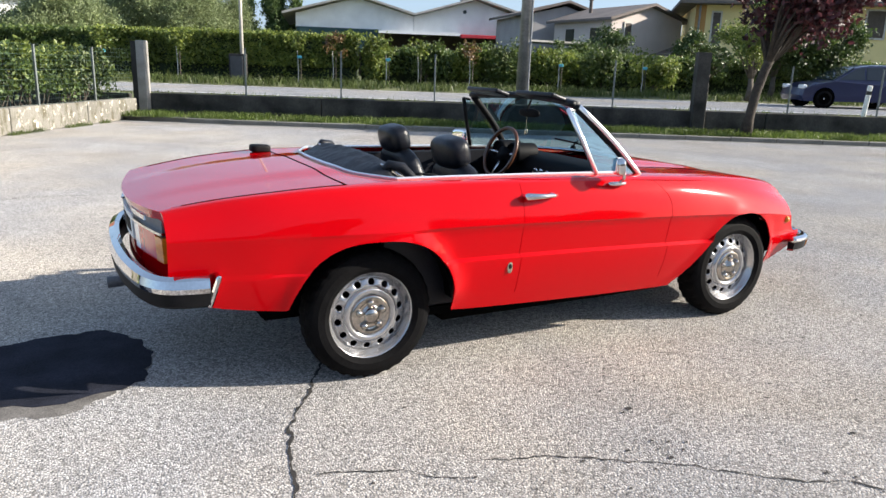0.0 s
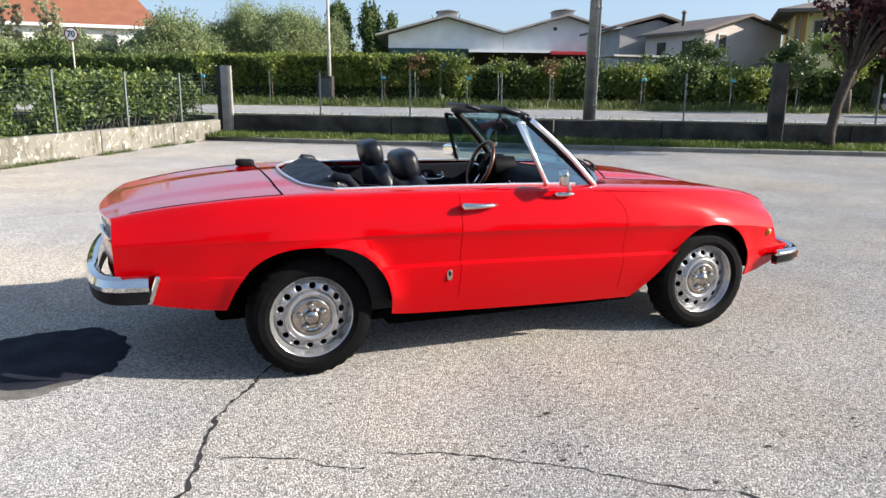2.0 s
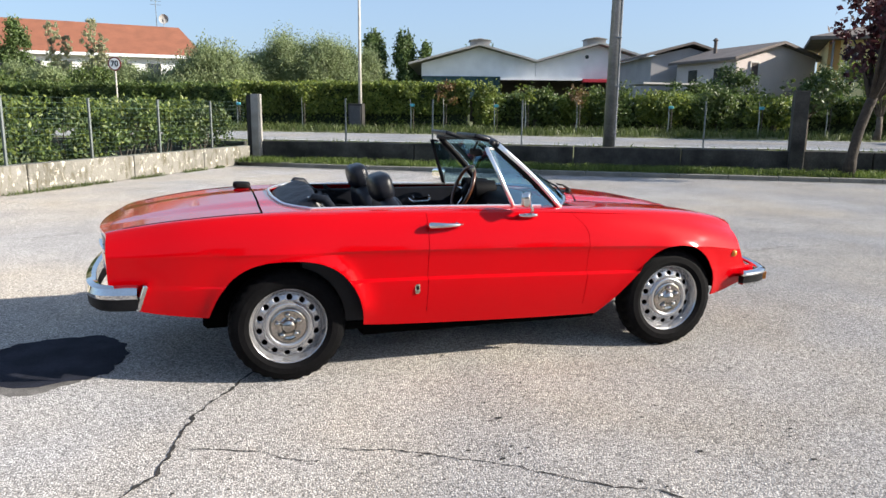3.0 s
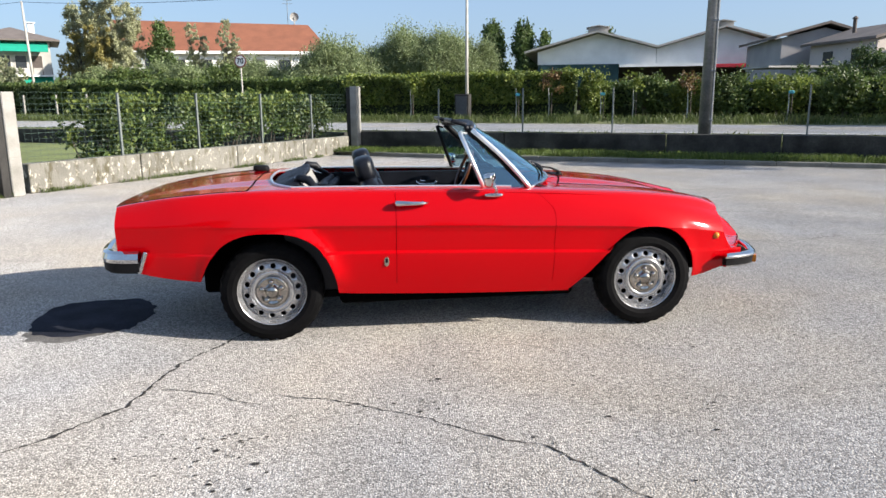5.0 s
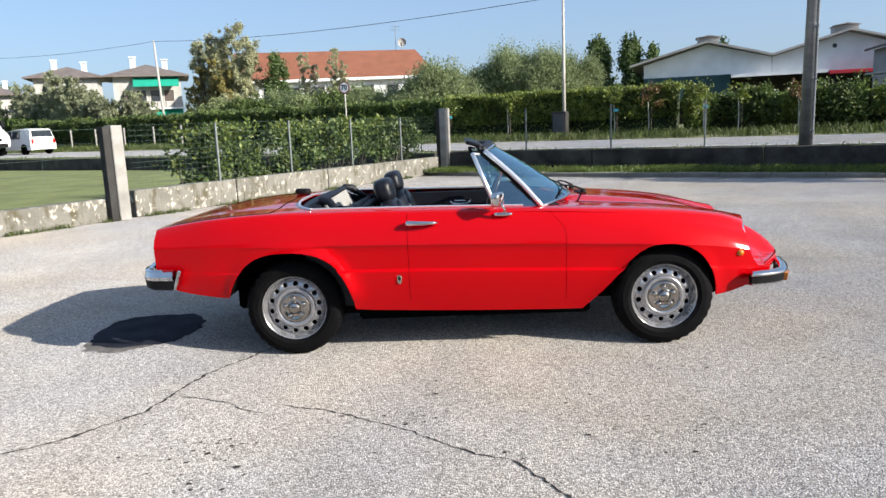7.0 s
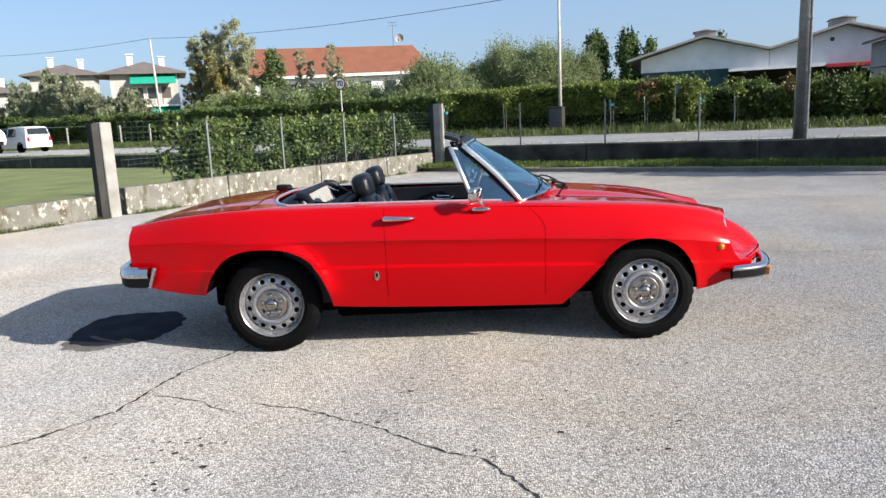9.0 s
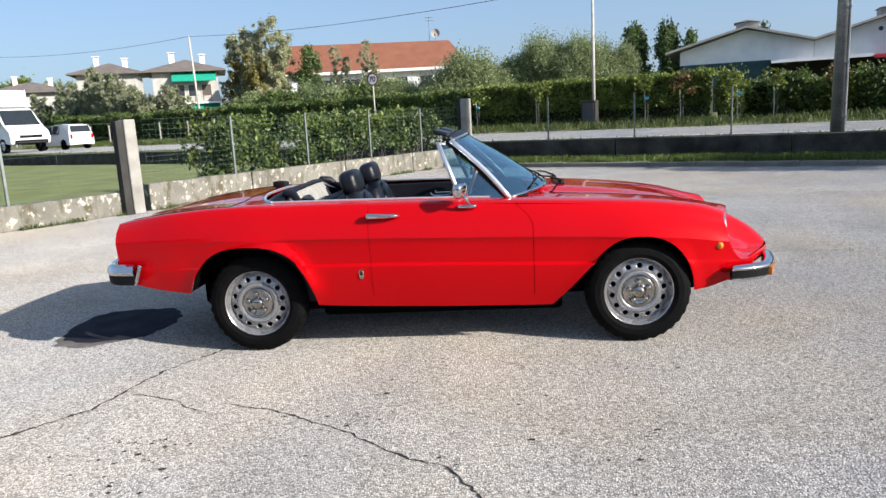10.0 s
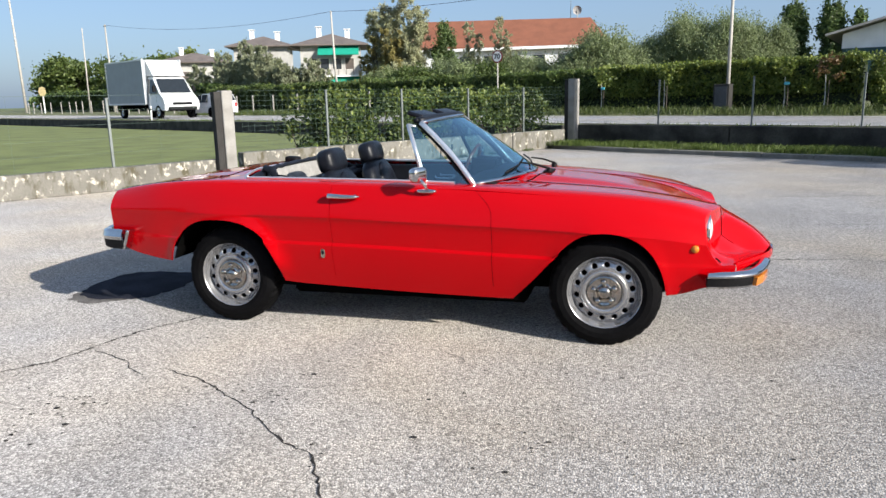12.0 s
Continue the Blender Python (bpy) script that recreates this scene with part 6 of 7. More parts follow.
def hedge(name, u0, u1, n0, depth, z0, top_of, mat_used, label, seed, leaf=0.10, dens=400):
    """A clipped hedge: inner shade as a dark core, leaf skin with bumpy top."""
    e = thing(name, ROADM, label, "hedge")
    r = np.random.default_rng(seed)
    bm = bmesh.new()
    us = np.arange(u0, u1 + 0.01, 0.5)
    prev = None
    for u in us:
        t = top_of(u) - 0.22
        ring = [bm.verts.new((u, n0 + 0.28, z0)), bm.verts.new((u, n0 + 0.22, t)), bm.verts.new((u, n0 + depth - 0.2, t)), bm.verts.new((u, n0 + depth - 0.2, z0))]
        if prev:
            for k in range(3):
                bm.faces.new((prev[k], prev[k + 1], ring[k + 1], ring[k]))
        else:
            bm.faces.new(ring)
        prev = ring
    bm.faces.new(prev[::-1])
    part("inside", bm, CORE, e, "dark core painted as the hedge's inner shade")
    nf = int((u1 - u0) * 2.2 * dens)
    u = r.uniform(u0, u1, nf)
    tops = np.array([top_of(a) for a in u])
    face = r.uniform(0, 1, nf) < 0.68
    z = np.where(face, z0 + (tops - z0) * np.where(r.uniform(0, 1, nf) < 0.82, r.uniform(0.36, 1, nf), r.uniform(0.02, 1, nf)), tops + r.normal(0, 0.07, nf))
    bump = np.array([noise.noise(Vector((a * 0.9, b * 1.1, seed))) + 0.5 * noise.noise(Vector((a * 2.4, b * 2.4, seed + 5.0))) for a, b in zip(u, z)])
    n = np.where(face, n0 + 0.12 - 0.26 * bump + r.normal(0, 0.07, nf), n0 + r.uniform(0.0, depth, nf))
    leaf_mesh("leaves", np.stack([u, n, z], 1), leaf, mat_used, e, seed + 3)
    return e


def wavy(base, amp, seed, f=0.45):
    return lambda u: base + amp * noise.noise(Vector((u * f, seed, 0))) + amp * 0.6 * noise.noise(Vector((u * 1.7, seed + 3.0, 0)))


hedge("hedge", -46, -8, 14.2, 1.6, 0.5, wavy(2.45, 0.3, 1.0), HEDGE, "tall dense green hedge across the road", 21, 0.085, 560)
hedge("hedge", -8, 3.2, 14.0, 1.6, 0.5, wavy(2.5, 0.14, 2.0), HEDGE_Y, "tall yellow-green vine hedge across the road", 22, 0.075, 950)
for i, (u, w, h) in enumerate(((3.95, 0.95, 2.62), (6.05, 1.5, 2.5), (7.7, 1.2, 2.36), (9.2, 1.6, 2.48), (11.3, 2.2, 2.3), (13.5, 1.9, 2.3), (15.6, 2.0, 2.2))):
    e = thing("shrub", road_pose(u, 14.4, 0.5), "rounded leafy green shrub of the roadside row", "shrub", "shrubs across the road")
    r = np.random.default_rng(40 + i)
    cs = [(r.uniform(-w / 2, w / 2) * 0.8, r.uniform(-0.35, 0.35), r.uniform(0.55, h - 0.5 - 0.3)) for _ in range(22)]
    rs = [r.uniform(0.26, 0.42) for _ in cs]
    leaf_mesh("leaves", clump_points(cs, rs, 2000, 60 + i), 0.075, HEDGE if i % 2 else HEDGE_Y, e, 80 + i)
    bm = bmesh.new()
    for c in cs[:6]:
        tube(bm, [(0, 0, 0), (c[0] * 0.4, c[1] * 0.4, c[2] * 0.5), c], [0.04, 0.025, 0.008], 6)
    part("stem", bm, BARK, e)
hedge("back_hedge", 3.0, 34, 16.0, 2.2, 0.5, wavy(2.05, 0.2, 6.0), HEDGE, "dark green hedge behind the shrubs", 25, 0.10, 300)
hedge("far_hedge", -120, -62, 24, 2.5, 0.5, wavy(3.2, 0.35, 9.0), DARKLEAF, "long dark hedge far down the road", 27, 0.35, 45)

# staked saplings on the far verge
TIE = material("blue_tie", (0.10, 0.45, 0.55), 0.5, var=0.1)
for i, u in enumerate((-4.1, 0.85, 2.28, 4.45, 5.75, 7.85, 11.46, 14.85, 17.3, -7.2)):
    e = thing("sapling", road_pose(u, 12.95, 0.52), "young staked sapling on the grass verge", "sapling", "saplings on the verge")
    r = np.random.default_rng(100 + i)
    bm = bmesh.new()
    tube(bm, [(0, 0, 0), (0.02, 0, 0.6), (-0.02, 0.02, 1.35)], [0.025, 0.02, 0.012], 7)
    part("trunk", bm, PALE_BARK, e)
    bm = bmesh.new()
    cyl(bm, (0.12, 0, 0), (0.12, 0, 1.15), 0.018, None, 6)
    part("stake", bm, BARK, e)
    if i in (1, 3, 6, 7, 9):
        bm = bmesh.new()
        rounded(bm, 0.08, -0.02, 1.08, 0.10, 0.04, 0.06)
        part("tie", bm, TIE, e, "pale blue tie")
    cs = [(r.uniform(-0.3, 0.3), r.uniform(-0.3, 0.3), r.uniform(1.25, 1.9)) for _ in range(7)]
    leaf_mesh("leaves", clump_points(cs, [0.2] * 7, 900, 120 + i), 0.08, RUSTLEAF if i in (2, 5) else HEDGE_Y, e, 140 + i)

# overgrown shrubs behind the wire fence
fb = thing("fence_shrub", LEFTM, "overgrown green shrubs growing through the wire fence", "shrub")
r = np.random.default_rng(31)
cs, rs = [], []
for k in range(200):
    x = r.uniform(-7.75, -0.5)
    gap = noise.noise(Vector((x * 0.9, 8.0, 0)))
    low = 0.2 if gap > 0.15 or x < -4.6 else 0.72
    hi = 1.40 + 0.2 * noise.noise(Vector((x * 0.8, 4, 0))) + 0.1 * sstep(-5, -2, x)
    cs.append((x, r.uniform(0.35, 1.35), r.uniform(low, hi - 0.15)))
    rs.append(r.uniform(0.12, 0.27))
# shrub's inner shading put into leaf colour: dark within, paler outside and on top
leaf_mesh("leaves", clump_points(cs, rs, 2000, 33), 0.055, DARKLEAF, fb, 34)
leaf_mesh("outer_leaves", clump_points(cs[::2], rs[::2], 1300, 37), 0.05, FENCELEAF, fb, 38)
top_c = [(x, r.uniform(0.5, 1.2), 1.36 + 0.15 * noise.noise(Vector((x, 0, 0)))) for x in r.uniform(-7.7, -0.6, 55)]
leaf_mesh("top_leaves", clump_points(top_c, [0.2] * 55, 1700, 35), 0.06, FENCELEAF, fb, 36)
bm = bmesh.new()
for c in cs[::3]:
    tube(bm, [(c[0] * 0.98 - 0.1, 0.8, 0.05), (c[0], c[1] * 0.6 + 0.3, c[2] * 0.5), c], [0.022, 0.014, 0.005], 5)
part("stem", bm, BARK, fb)

# purple-leaved tree before the wall
pt = thing("purple_tree", road_pose(13.86, -0.8, 0.08), "purple-leaved ornamental tree on the grass strip", "tree")
r = np.random.default_rng(51)
cs, rs = [], []
for k in range(60):
    v = r.normal(size=3)
    v /= np.linalg.norm(v)
    q = r.uniform(0.35, 1.0)
    cs.append((1.0 + v[0] * 1.5 * q, v[1] * 1.4 * q, 3.0 + v[2] * 1.05 * q))
    rs.append(r.uniform(0.2, 0.42))
bm = bmesh.new()
tube(bm, [(0, 0, 0), (0.04, 0, 0.45), (0.12, 0, 1.0), (0.25, 0, 1.5), (0.36, 0, 1.8)], [0.15, 0.105, 0.10, 0.10, 0.095], 12)
for c in cs[:22]:
    tube(bm, [(0.28, 0, 1.55), (0.28 + (c[0] - 0.28) * 0.45, c[1] * 0.45, 1.6 + (c[2] - 1.6) * 0.6), c], [0.06, 0.03, 0.008], 6)
part("trunk", bm, DARKBARK, pt, smooth=True)
leaf_mesh("crown", clump_points(cs, rs, 900, 52), 0.085, PURPLE, pt, 53)
tree("garden_tree", road_pose(18.4, 10.9, 0.5), 3.8, 1.3, 1.0, HEDGE_Y, "bright yellow-green garden tree by the yellow house", "tree", 55, 16, 0.1, 700)
tree("dark_garden_tree", road_pose(20.0, 12.8, 0.5), 4.4, 1.5, 0.6, DARKLEAF, "dark leafy tree at the garden of the yellow house", "tree", 56, 30, 0.13, 420)
tree("dark_garden_tree", road_pose(22.2, 13.0, 0.5), 3.6, 1.4, 0.5, DARKLEAF, "dark leafy garden tree beside the road", "tree", 64, 26, 0.13, 420)
iv = thing("climbing_shrub", road_pose(13.2, 0.35, 1.5), "dark shrub grown over the top of the pillar", "shrub")
r = np.random.default_rng(57)
cs = [(r.uniform(-0.45, 0.7), r.uniform(-0.2, 0.3), r.uniform(-0.1, 0.5)) for _ in range(16)]
leaf_mesh("leaves", clump_points(cs, [0.17] * 16, 1000, 58), 0.07, DARKLEAF, iv, 59)
bm = bmesh.new()
for c in cs[:8]:
    tube(bm, [(0.1, 0.1, -1.1), (0.1, 0.1, -0.2), c], [0.03, 0.02, 0.006], 5)
part("stem", bm, BARK, iv)

# trees behind the hedge
tree("golden_tree", road_pose(-39.3, 30, 0.4), 10.2, 2.9, 0.6, SILVERY, "tall wispy silver-green tree before the orange roof", "tree", 61, 95, 0.125, 850, None, "round", 0.2, 0.6, ((-1.0, 0, 9.1, 2.7), (0.9, 0.3, 10.0, 2.6), (-3.4, 0.4, 9.0, 2.6), (3.0, -0.3, 8.4, 2.5)))
tree("golden_tree", road_pose(-40.3, 28.6, 0.4), 7.0, 2.3, 0.4, GOLDEN, "bushy olive-gold tree before a taller silvery one", "tree", 62, 80, 0.125, 950, None, "round", 0.16, 0.4, ((-1.2, 0, 6.4, 1.7), (0.8, 0.2, 7.0, 1.7), (2.6, 0, 6.9, 1.6), (-2.6, 0.2, 5.0, 1.4)))
for u, h in ((-27.9, 6.6), (-25.0, 6.7)):
    tree("wispy_shrub", road_pose(u, 27, 0.4), h, 1.0, 0.5, SILVERY, "pale grey-green plumed shrub before the orange roof", "shrub", 66 + int(h * 10), 120, 0.10, 1300, None, "round", 0.08, 1.4, ((0, 0, h, 1.0), (0.9, 0.1, h - 0.9, 0.8)))
tree("cypress", road_pose(-34.6, 31, 0.4), 7.6, 1.3, 0.6, POPLAR, "dark narrow evergreen before the orange roof", "tree", 63, 26, 0.2, 500, None, "column", 0.12)
for i, (u, n, h, rr) in enumerate(((-16.9, 29, 6.1, 2.5), (-19.8, 30, 4.6, 2.2), (-23.2, 28, 4.4, 2.4), (-27.0, 27, 4.2, 2.3), (-30.5, 27, 4.6, 2.0), (-20.6, 44.8, 6.9, 2.8), (-17.8, 44.8, 8.1, 3.1), (-15.0, 44.8, 7.7, 2.8), (-22.7, 47.4, 6.7, 3.1), (-19.2, 47.4, 7.5, 3.1), (-13.4, 47.4, 7.7, 2.6), (-17.8, 27, 4.4, 2.0))):
    tree("willow_tree", road_pose(u, n, 0.4), h - 1.5, rr, 0.7, WILLOW, "broad grey-green bushy tree behind the hedge", "tree", 70 + i, 80, 0.12, 640, None, "round", 0.18, 1.2)
for i, (u, n, h) in enumerate(((-30.2, 22, 3.6), (-33.4, 22, 3.5), (-26.7, 21, 3.4), (-23.5, 21, 3.6), (-20.4, 20, 3.3))):
    tree("shrub_tree", road_pose(u, n, 0.4), h, 1.7, 0.4, WILLOW if i % 2 else HEDGE, "tall loose garden shrub behind the hedge", "shrub", 90 + i, 20, 0.15, 420, None, "round", 0.1)
for i, (u, h, w) in enumerate(((-15.75, 10.0, 1.6), (-12.2, 10.0, 1.4), (-9.8, 9.0, 1.2), (-6.4, 9.3, 1.2), (-4.6, 9.6, 1.2))):
    tree("poplar", road_pose(u, 62 if i < 3 else 72, 0.4), h - 1.1, w, 0.8, POPLAR, "dark columnar poplar tree", "tree", 110 + i, 80, 0.24, 300, None, "column", 0.12, 0.8)
for i, (u, n, h, rr) in enumerate(((-56, 26, 5.6, 2.4), (-60, 27, 6.4, 2.2), (-64.5, 28, 4.6, 2.2), (-70, 30, 5.6, 2.3), (-52, 24, 4.4, 2.2), (-76, 33, 6.2, 2.2), (-48, 23, 3.9, 2.0), (-83, 33, 5.0, 2.2), (-44.5, 24, 3.7, 1.9))):
    tree("olive_tree", road_pose(u, n, 0.4), h + 0.9, rr * 1.2, 0.6, OLIVE, "grey-green olive tree in the villa gardens", "tree", 130 + i, 60, 0.18, 520, None, "round", 0.14, 1.0, ((0, 0, h + 0.9, rr), (-rr, 0.2, h * 0.9 + 0.6, rr * 0.85), (rr, -0.2, h * 0.82 + 0.6, rr * 0.9)))
tree("cypress", road_pose(-68.5, 32, 0.4), 7.2, 1.6, 0.6, HEDGE, "green pointed evergreen in a villa garden", "tree", 141, 24, 0.26, 330, None, "cone", 0.12)
for i, (u, n, h, rr) in enumerate(((-128, 45, 12, 5), (-140, 45, 10, 5), (-118, 52, 9, 4), (-150, 40, 12, 6), (-162, 42, 11, 6), (-136, 60, 13, 6))):
    tree("far_tree", road_pose(u, n, 0.2), h, rr, 1.0, HEDGE_Y if i in (2, 5) else HEDGE, "broad green tree far down the road", "tree", 150 + i, 26, 0.6, 45, None, "round", 0.3)
for i, (u, n, h, rr) in enumerate(((15.6, 24, 4.0, 1.5), (13.4, 22, 3.0, 1.2), (19.8, 22.5, 3.6, 1.3))):
    tree("garden_shrub", road_pose(u, n, 0.4), h, rr, 0.5, DARKLEAF, "dark leafy garden shrub before the houses", "shrub", 170 + i, 18, 0.13, 500, None, "round", 0.1)
# trees closing the yard behind the walk
r = np.random.default_rng(207)
v = []
for k in range(5200):
    x, y = r.uniform(-95, 30), r.uniform(-37, -31)
    top = 6.2 + 2.2 * noise.noise(Vector((x * 0.11, 5, 0))) + 1.4 * noise.noise(Vector((x * 0.4, 7, 0)))
    v.append((x, y, r.uniform(0.2, 1) ** 0.7 * top))
tagged(leaf_mesh("yard_trees", np.array(v), 1.1, HEDGE, None, 208, 1.3), "row of green trees behind the yard", "trees", "", "stuff")
# a far line of woods to close the view
v = []
r = np.random.default_rng(190)
for k in range(9000):
    u, n = r.uniform(-420, 160), r.uniform(110, 135)
    top = 7 + 3.0 * noise.noise(Vector((u * 0.05, 1, 0))) + 1.6 * noise.noise(Vector((u * 0.22, 2, 0)))
    p = at_road(u, n, r.uniform(0.3, max(1, top)))
    v.append(tuple(p))
tagged(leaf_mesh("far_woods", np.array(v), 2.0, POPLAR, None, 191, 1.2), "distant dark green belt of trees", "woods", "", "stuff")

# ---- buildings ----
PLASTER = material("white_plaster", (0.84, 0.84, 0.84), 0.9, var=0.08, scale=0.8, fine=20)
PLASTER_BEIGE = material("beige_plaster", (0.56, 0.49, 0.46), 0.9, var=0.08, scale=0.8, fine=20)
PLASTER_GREY = material("grey_plaster", (0.38, 0.36, 0.36), 0.9, var=0.1, scale=0.8, fine=20)
PLASTER_YELLOW = material("yellow_plaster", (0.80, 0.66, 0.32), 0.9, var=0.07, scale=0.8, fine=20)
PLASTER_VILLA = material("weathered_white_plaster", (0.42, 0.41, 0.385), 0.9, var=0.12, scale=0.9, fine=14)
OCHRE = material("ochre_plaster", (0.45, 0.24, 0.08), 0.9, var=0.1, scale=1)
ROOF_ORANGE = material("orange_roof", (0.23, 0.085, 0.046), 0.85, var=0.12, scale=0.7, fine=12)
ROOF_BROWN = material("brown_tile_roof", (0.15, 0.125, 0.112), 0.85, var=0.18, scale=1.0, fine=12)
ROOF_GREY = material("grey_sheet_roof", (0.34, 0.33, 0.32), 0.8, var=0.15, scale=1.0, fine=12)
WINDOW = material("dark_window", (0.03, 0.035, 0.04), 0.12, var=0.2, scale=2)
FRAME = material("window_frame", (0.55, 0.52, 0.48), 0.7, var=0.1)
SHUTTER = material("dark_shutter", (0.10, 0.08, 0.07), 0.8, var=0.15)
GREEN_AWN = material("green_awning", (0.01, 0.30, 0.20), 0.7, var=0.1, scale=3)
DARK_GREEN = material("dark_green_sheet", (0.02, 0.06, 0.065), 0.7, var=0.2, scale=2)
RED_AWN = material("red_awning", (0.45, 0.02, 0.04), 0.7, var=0.1, scale=3)


def window_part(b, x, z, w, h, y=0.0, shut=False, sub="window"):
    e = new(sub)
    e.parent = b
    e.empty_display_size = 0.1
    bm = bmesh.new()
    t = 0.09
    for x0, x1, z0, z1 in ((x - w / 2 - t, x - w / 2, z - t, z + h + t), (x + w / 2, x + w / 2 + t, z - t, z + h + t), (x - w / 2, x + w / 2, z + h, z + h + t), (x - w / 2 - 0.05, x + w / 2 + 0.05, z - t - 0.02, z)):
        box(bm, x0, y - 0.07, z0, x1, y + 0.02, z1, 0.006)
    part("frame", bm, FRAME, e)
    bm = bmesh.new()
    box(bm, x - w / 2, y - 0.03, z, x + w / 2, y + 0.01, z + h)
    part("pane", bm, SHUTTER if shut else WINDOW, e)
    if shut:
        for k in range(6):
            bm = bmesh.new()
            zz = z + h * (k + 0.3) / 6
            box(bm, x - w / 2 + 0.03, y - 0.05, zz, x + w / 2 - 0.03, y - 0.025, zz + h * 0.09)
            part("slat", bm, SHUTTER, e)
    return e


def chimney(b, x, y, z, h, mat_used=None):
    bm = bmesh.new()
    box(bm, x - 0.35, y - 0.3, z, x + 0.35, y + 0.3, z + h, 0.02)
    box(bm, x - 0.5, y - 0.45, z + h + 0.18, x + 0.5, y + 0.45, z + h + 0.3, 0.02)
    for d in (-0.28, 0.28):
        box(bm, x + d - 0.06, y - 0.25, z + h, x + d + 0.06, y + 0.25, z + h + 0.18)
    return part("chimney", bm, mat_used or PLASTER, b)


def hip_roof(bm, x0, x1, y0, y1, z, h, over=0.6, ridge=None):
    a = [bm.verts.new(p) for p in ((x0 - over, y0 - over, z), (x1 + over, y0 - over, z), (x1 + over, y1 + over, z), (x0 - over, y1 + over, z))]
    lowr = [bm.verts.new(v.co - Vector((0, 0, 0.18))) for v in a]
    d = min((x1 - x0), (y1 - y0)) / 2 * 0.98 if ridge is None else ridge
    ym = (y0 + y1) / 2
    r0, r1 = bm.verts.new((x0 + d, ym, z + h)), bm.verts.new((x1 - d, ym, z + h))
    bm.faces.new((a[0], a[1], r1, r0))
    bm.faces.new((a[1], a[2], r1))
    bm.faces.new((a[2], a[3], r0, r1))
    bm.faces.new((a[3], a[0], r0))
    for k in range(4):
        bm.faces.new((a[k], lowr[k], lowr[(k + 1) % 4], a[(k + 1) % 4]))
    bm.faces.new(lowr[::-1])
    return bm


def tile_ribs(b, x0, x1, y0, z0, y1, z1, step, mat_used, name="tile_course"):
    """Raised courses of tiles across a roof slope."""
    n = int(math.hypot(y1 - y0, z1 - z0) / step)
    bm = bmesh.new()
    for k in range(1, n):
        t = k / n
        y, z = y0 + (y1 - y0) * t, z0 + (z1 - z0) * t
        box(bm, x0, y - 0.03, z, x1, y + 0.03, z + 0.035)
    ob = part(name, bm, mat_used, b)
    tagged(ob, "", "", "", "stuff")
    return ob


# twin-gabled white shed
shed = thing("farm_shed", road_pose(0, 44.3, 0.4, 11), "white twin-gabled farm shed with a dark green front", "shed")


def gable_wall(bm, pts, y0, y1):
    f = [bm.verts.new((x, y0, z)) for x, z in pts]
    k = [bm.verts.new((x, y1, z)) for x, z in pts]
    bm.faces.new(f)
    bm.faces.new(k[::-1])
    for i in range(len(pts)):
        j = (i + 1) % len(pts)
        bm.faces.new((f[i], k[i], k[j], f[j]))
    return bm


bm = bmesh.new()
gable_wall(bm, [(-5.95, 3.8), (0.6, 3.8), (3.6, 3.8), (3.6, 4.98), (-1.1, 6.22), (-5.95, 4.85)], 0, 0.3)
gable_wall(bm, [(3.65, 3.7), (14.1, 3.7), (14.1, 4.8), (8.8, 6.45), (3.65, 4.98)], 0, 0.3)
part("gable_wall", bm, PLASTER, shed, "white plastered double gable")
for nm, pts in (("roof", [(-7.0, 4.72), (-1.1, 6.3), (3.62, 5.02)]), ("roof", [(3.62, 5.02), (8.8, 6.5), (15.1, 4.72)])):
    bm = bmesh.new()
    for (xa, za), (xb, zb) in zip(pts, pts[1:]):
        p = [(xa, za), (xb, zb), (xb, zb + 0.16), (xa, za + 0.16)]
        gable_wall(bm, p, -0.9, 20)
    part(nm, bm, ROOF_GREY, shed)
for x, z in ((-1.05, 6.4), (8.7, 6.6)):
    bm = bmesh.new()
    box(bm, x - 0.8, 0.4, z - 0.2, x + 0.8, 2.2, z + 0.4)
    gable_wall(bm, [(x - 0.95, z + 0.38), (x, z + 0.55), (x + 0.95, z + 0.38), (x, z + 0.46)], 0.1, 2.5)
    part("ridge_vent", bm, ROOF_GREY, shed)
bm = bmesh.new()
box(bm, -5.9, -0.2, 2.0, 0.68, -0.05, 3.82, 0.02)
part("green_screen", bm, DARK_GREEN, shed, "dark green sheet screen")
for x in np.arange(-5.6, 0.2, 1.15):
    bm = bmesh.new()
    box(bm, x - 0.03, -0.26, 0, x + 0.03, -0.2, 3.8)
    part("screen_post", bm, DARK_GREEN, shed)
bm = bmesh.new()
box(bm, 0.7, -0.5, 3.55, 7.5, -0.1, 3.8)
part("white_fascia", bm, PLASTER, shed)
bm = bmesh.new()
box(bm, 7.52, -0.7, 3.4, 14.0, -0.2, 3.68, 0.03)
part("red_awning", bm, RED_AWN, shed, "red awning strip")
for x in (7.9, 9.7, 11.5, 13.6):
    bm = bmesh.new()
    box(bm, x - 0.08, -0.6, 0, x + 0.08, -0.45, 3.45)
    part("awning_post", bm, RUBBER, shed)
bm = bmesh.new()
box(bm, -5.6, 6.0, 0, 13.7, 6.3, 3.9)
box(bm, -5.95, 0.3, 0, -5.65, 19, 4.7)
box(bm, 13.8, 0.3, 0, 14.1, 19, 4.6)
part("back_wall", bm, SHUTTER, shed)
bm = bmesh.new()
cyl(bm, (7.9, -0.06, 5.5), (7.9, 0.0, 5.5), 0.16, None, 16)
part("vent_hole", bm, WINDOW, shed)

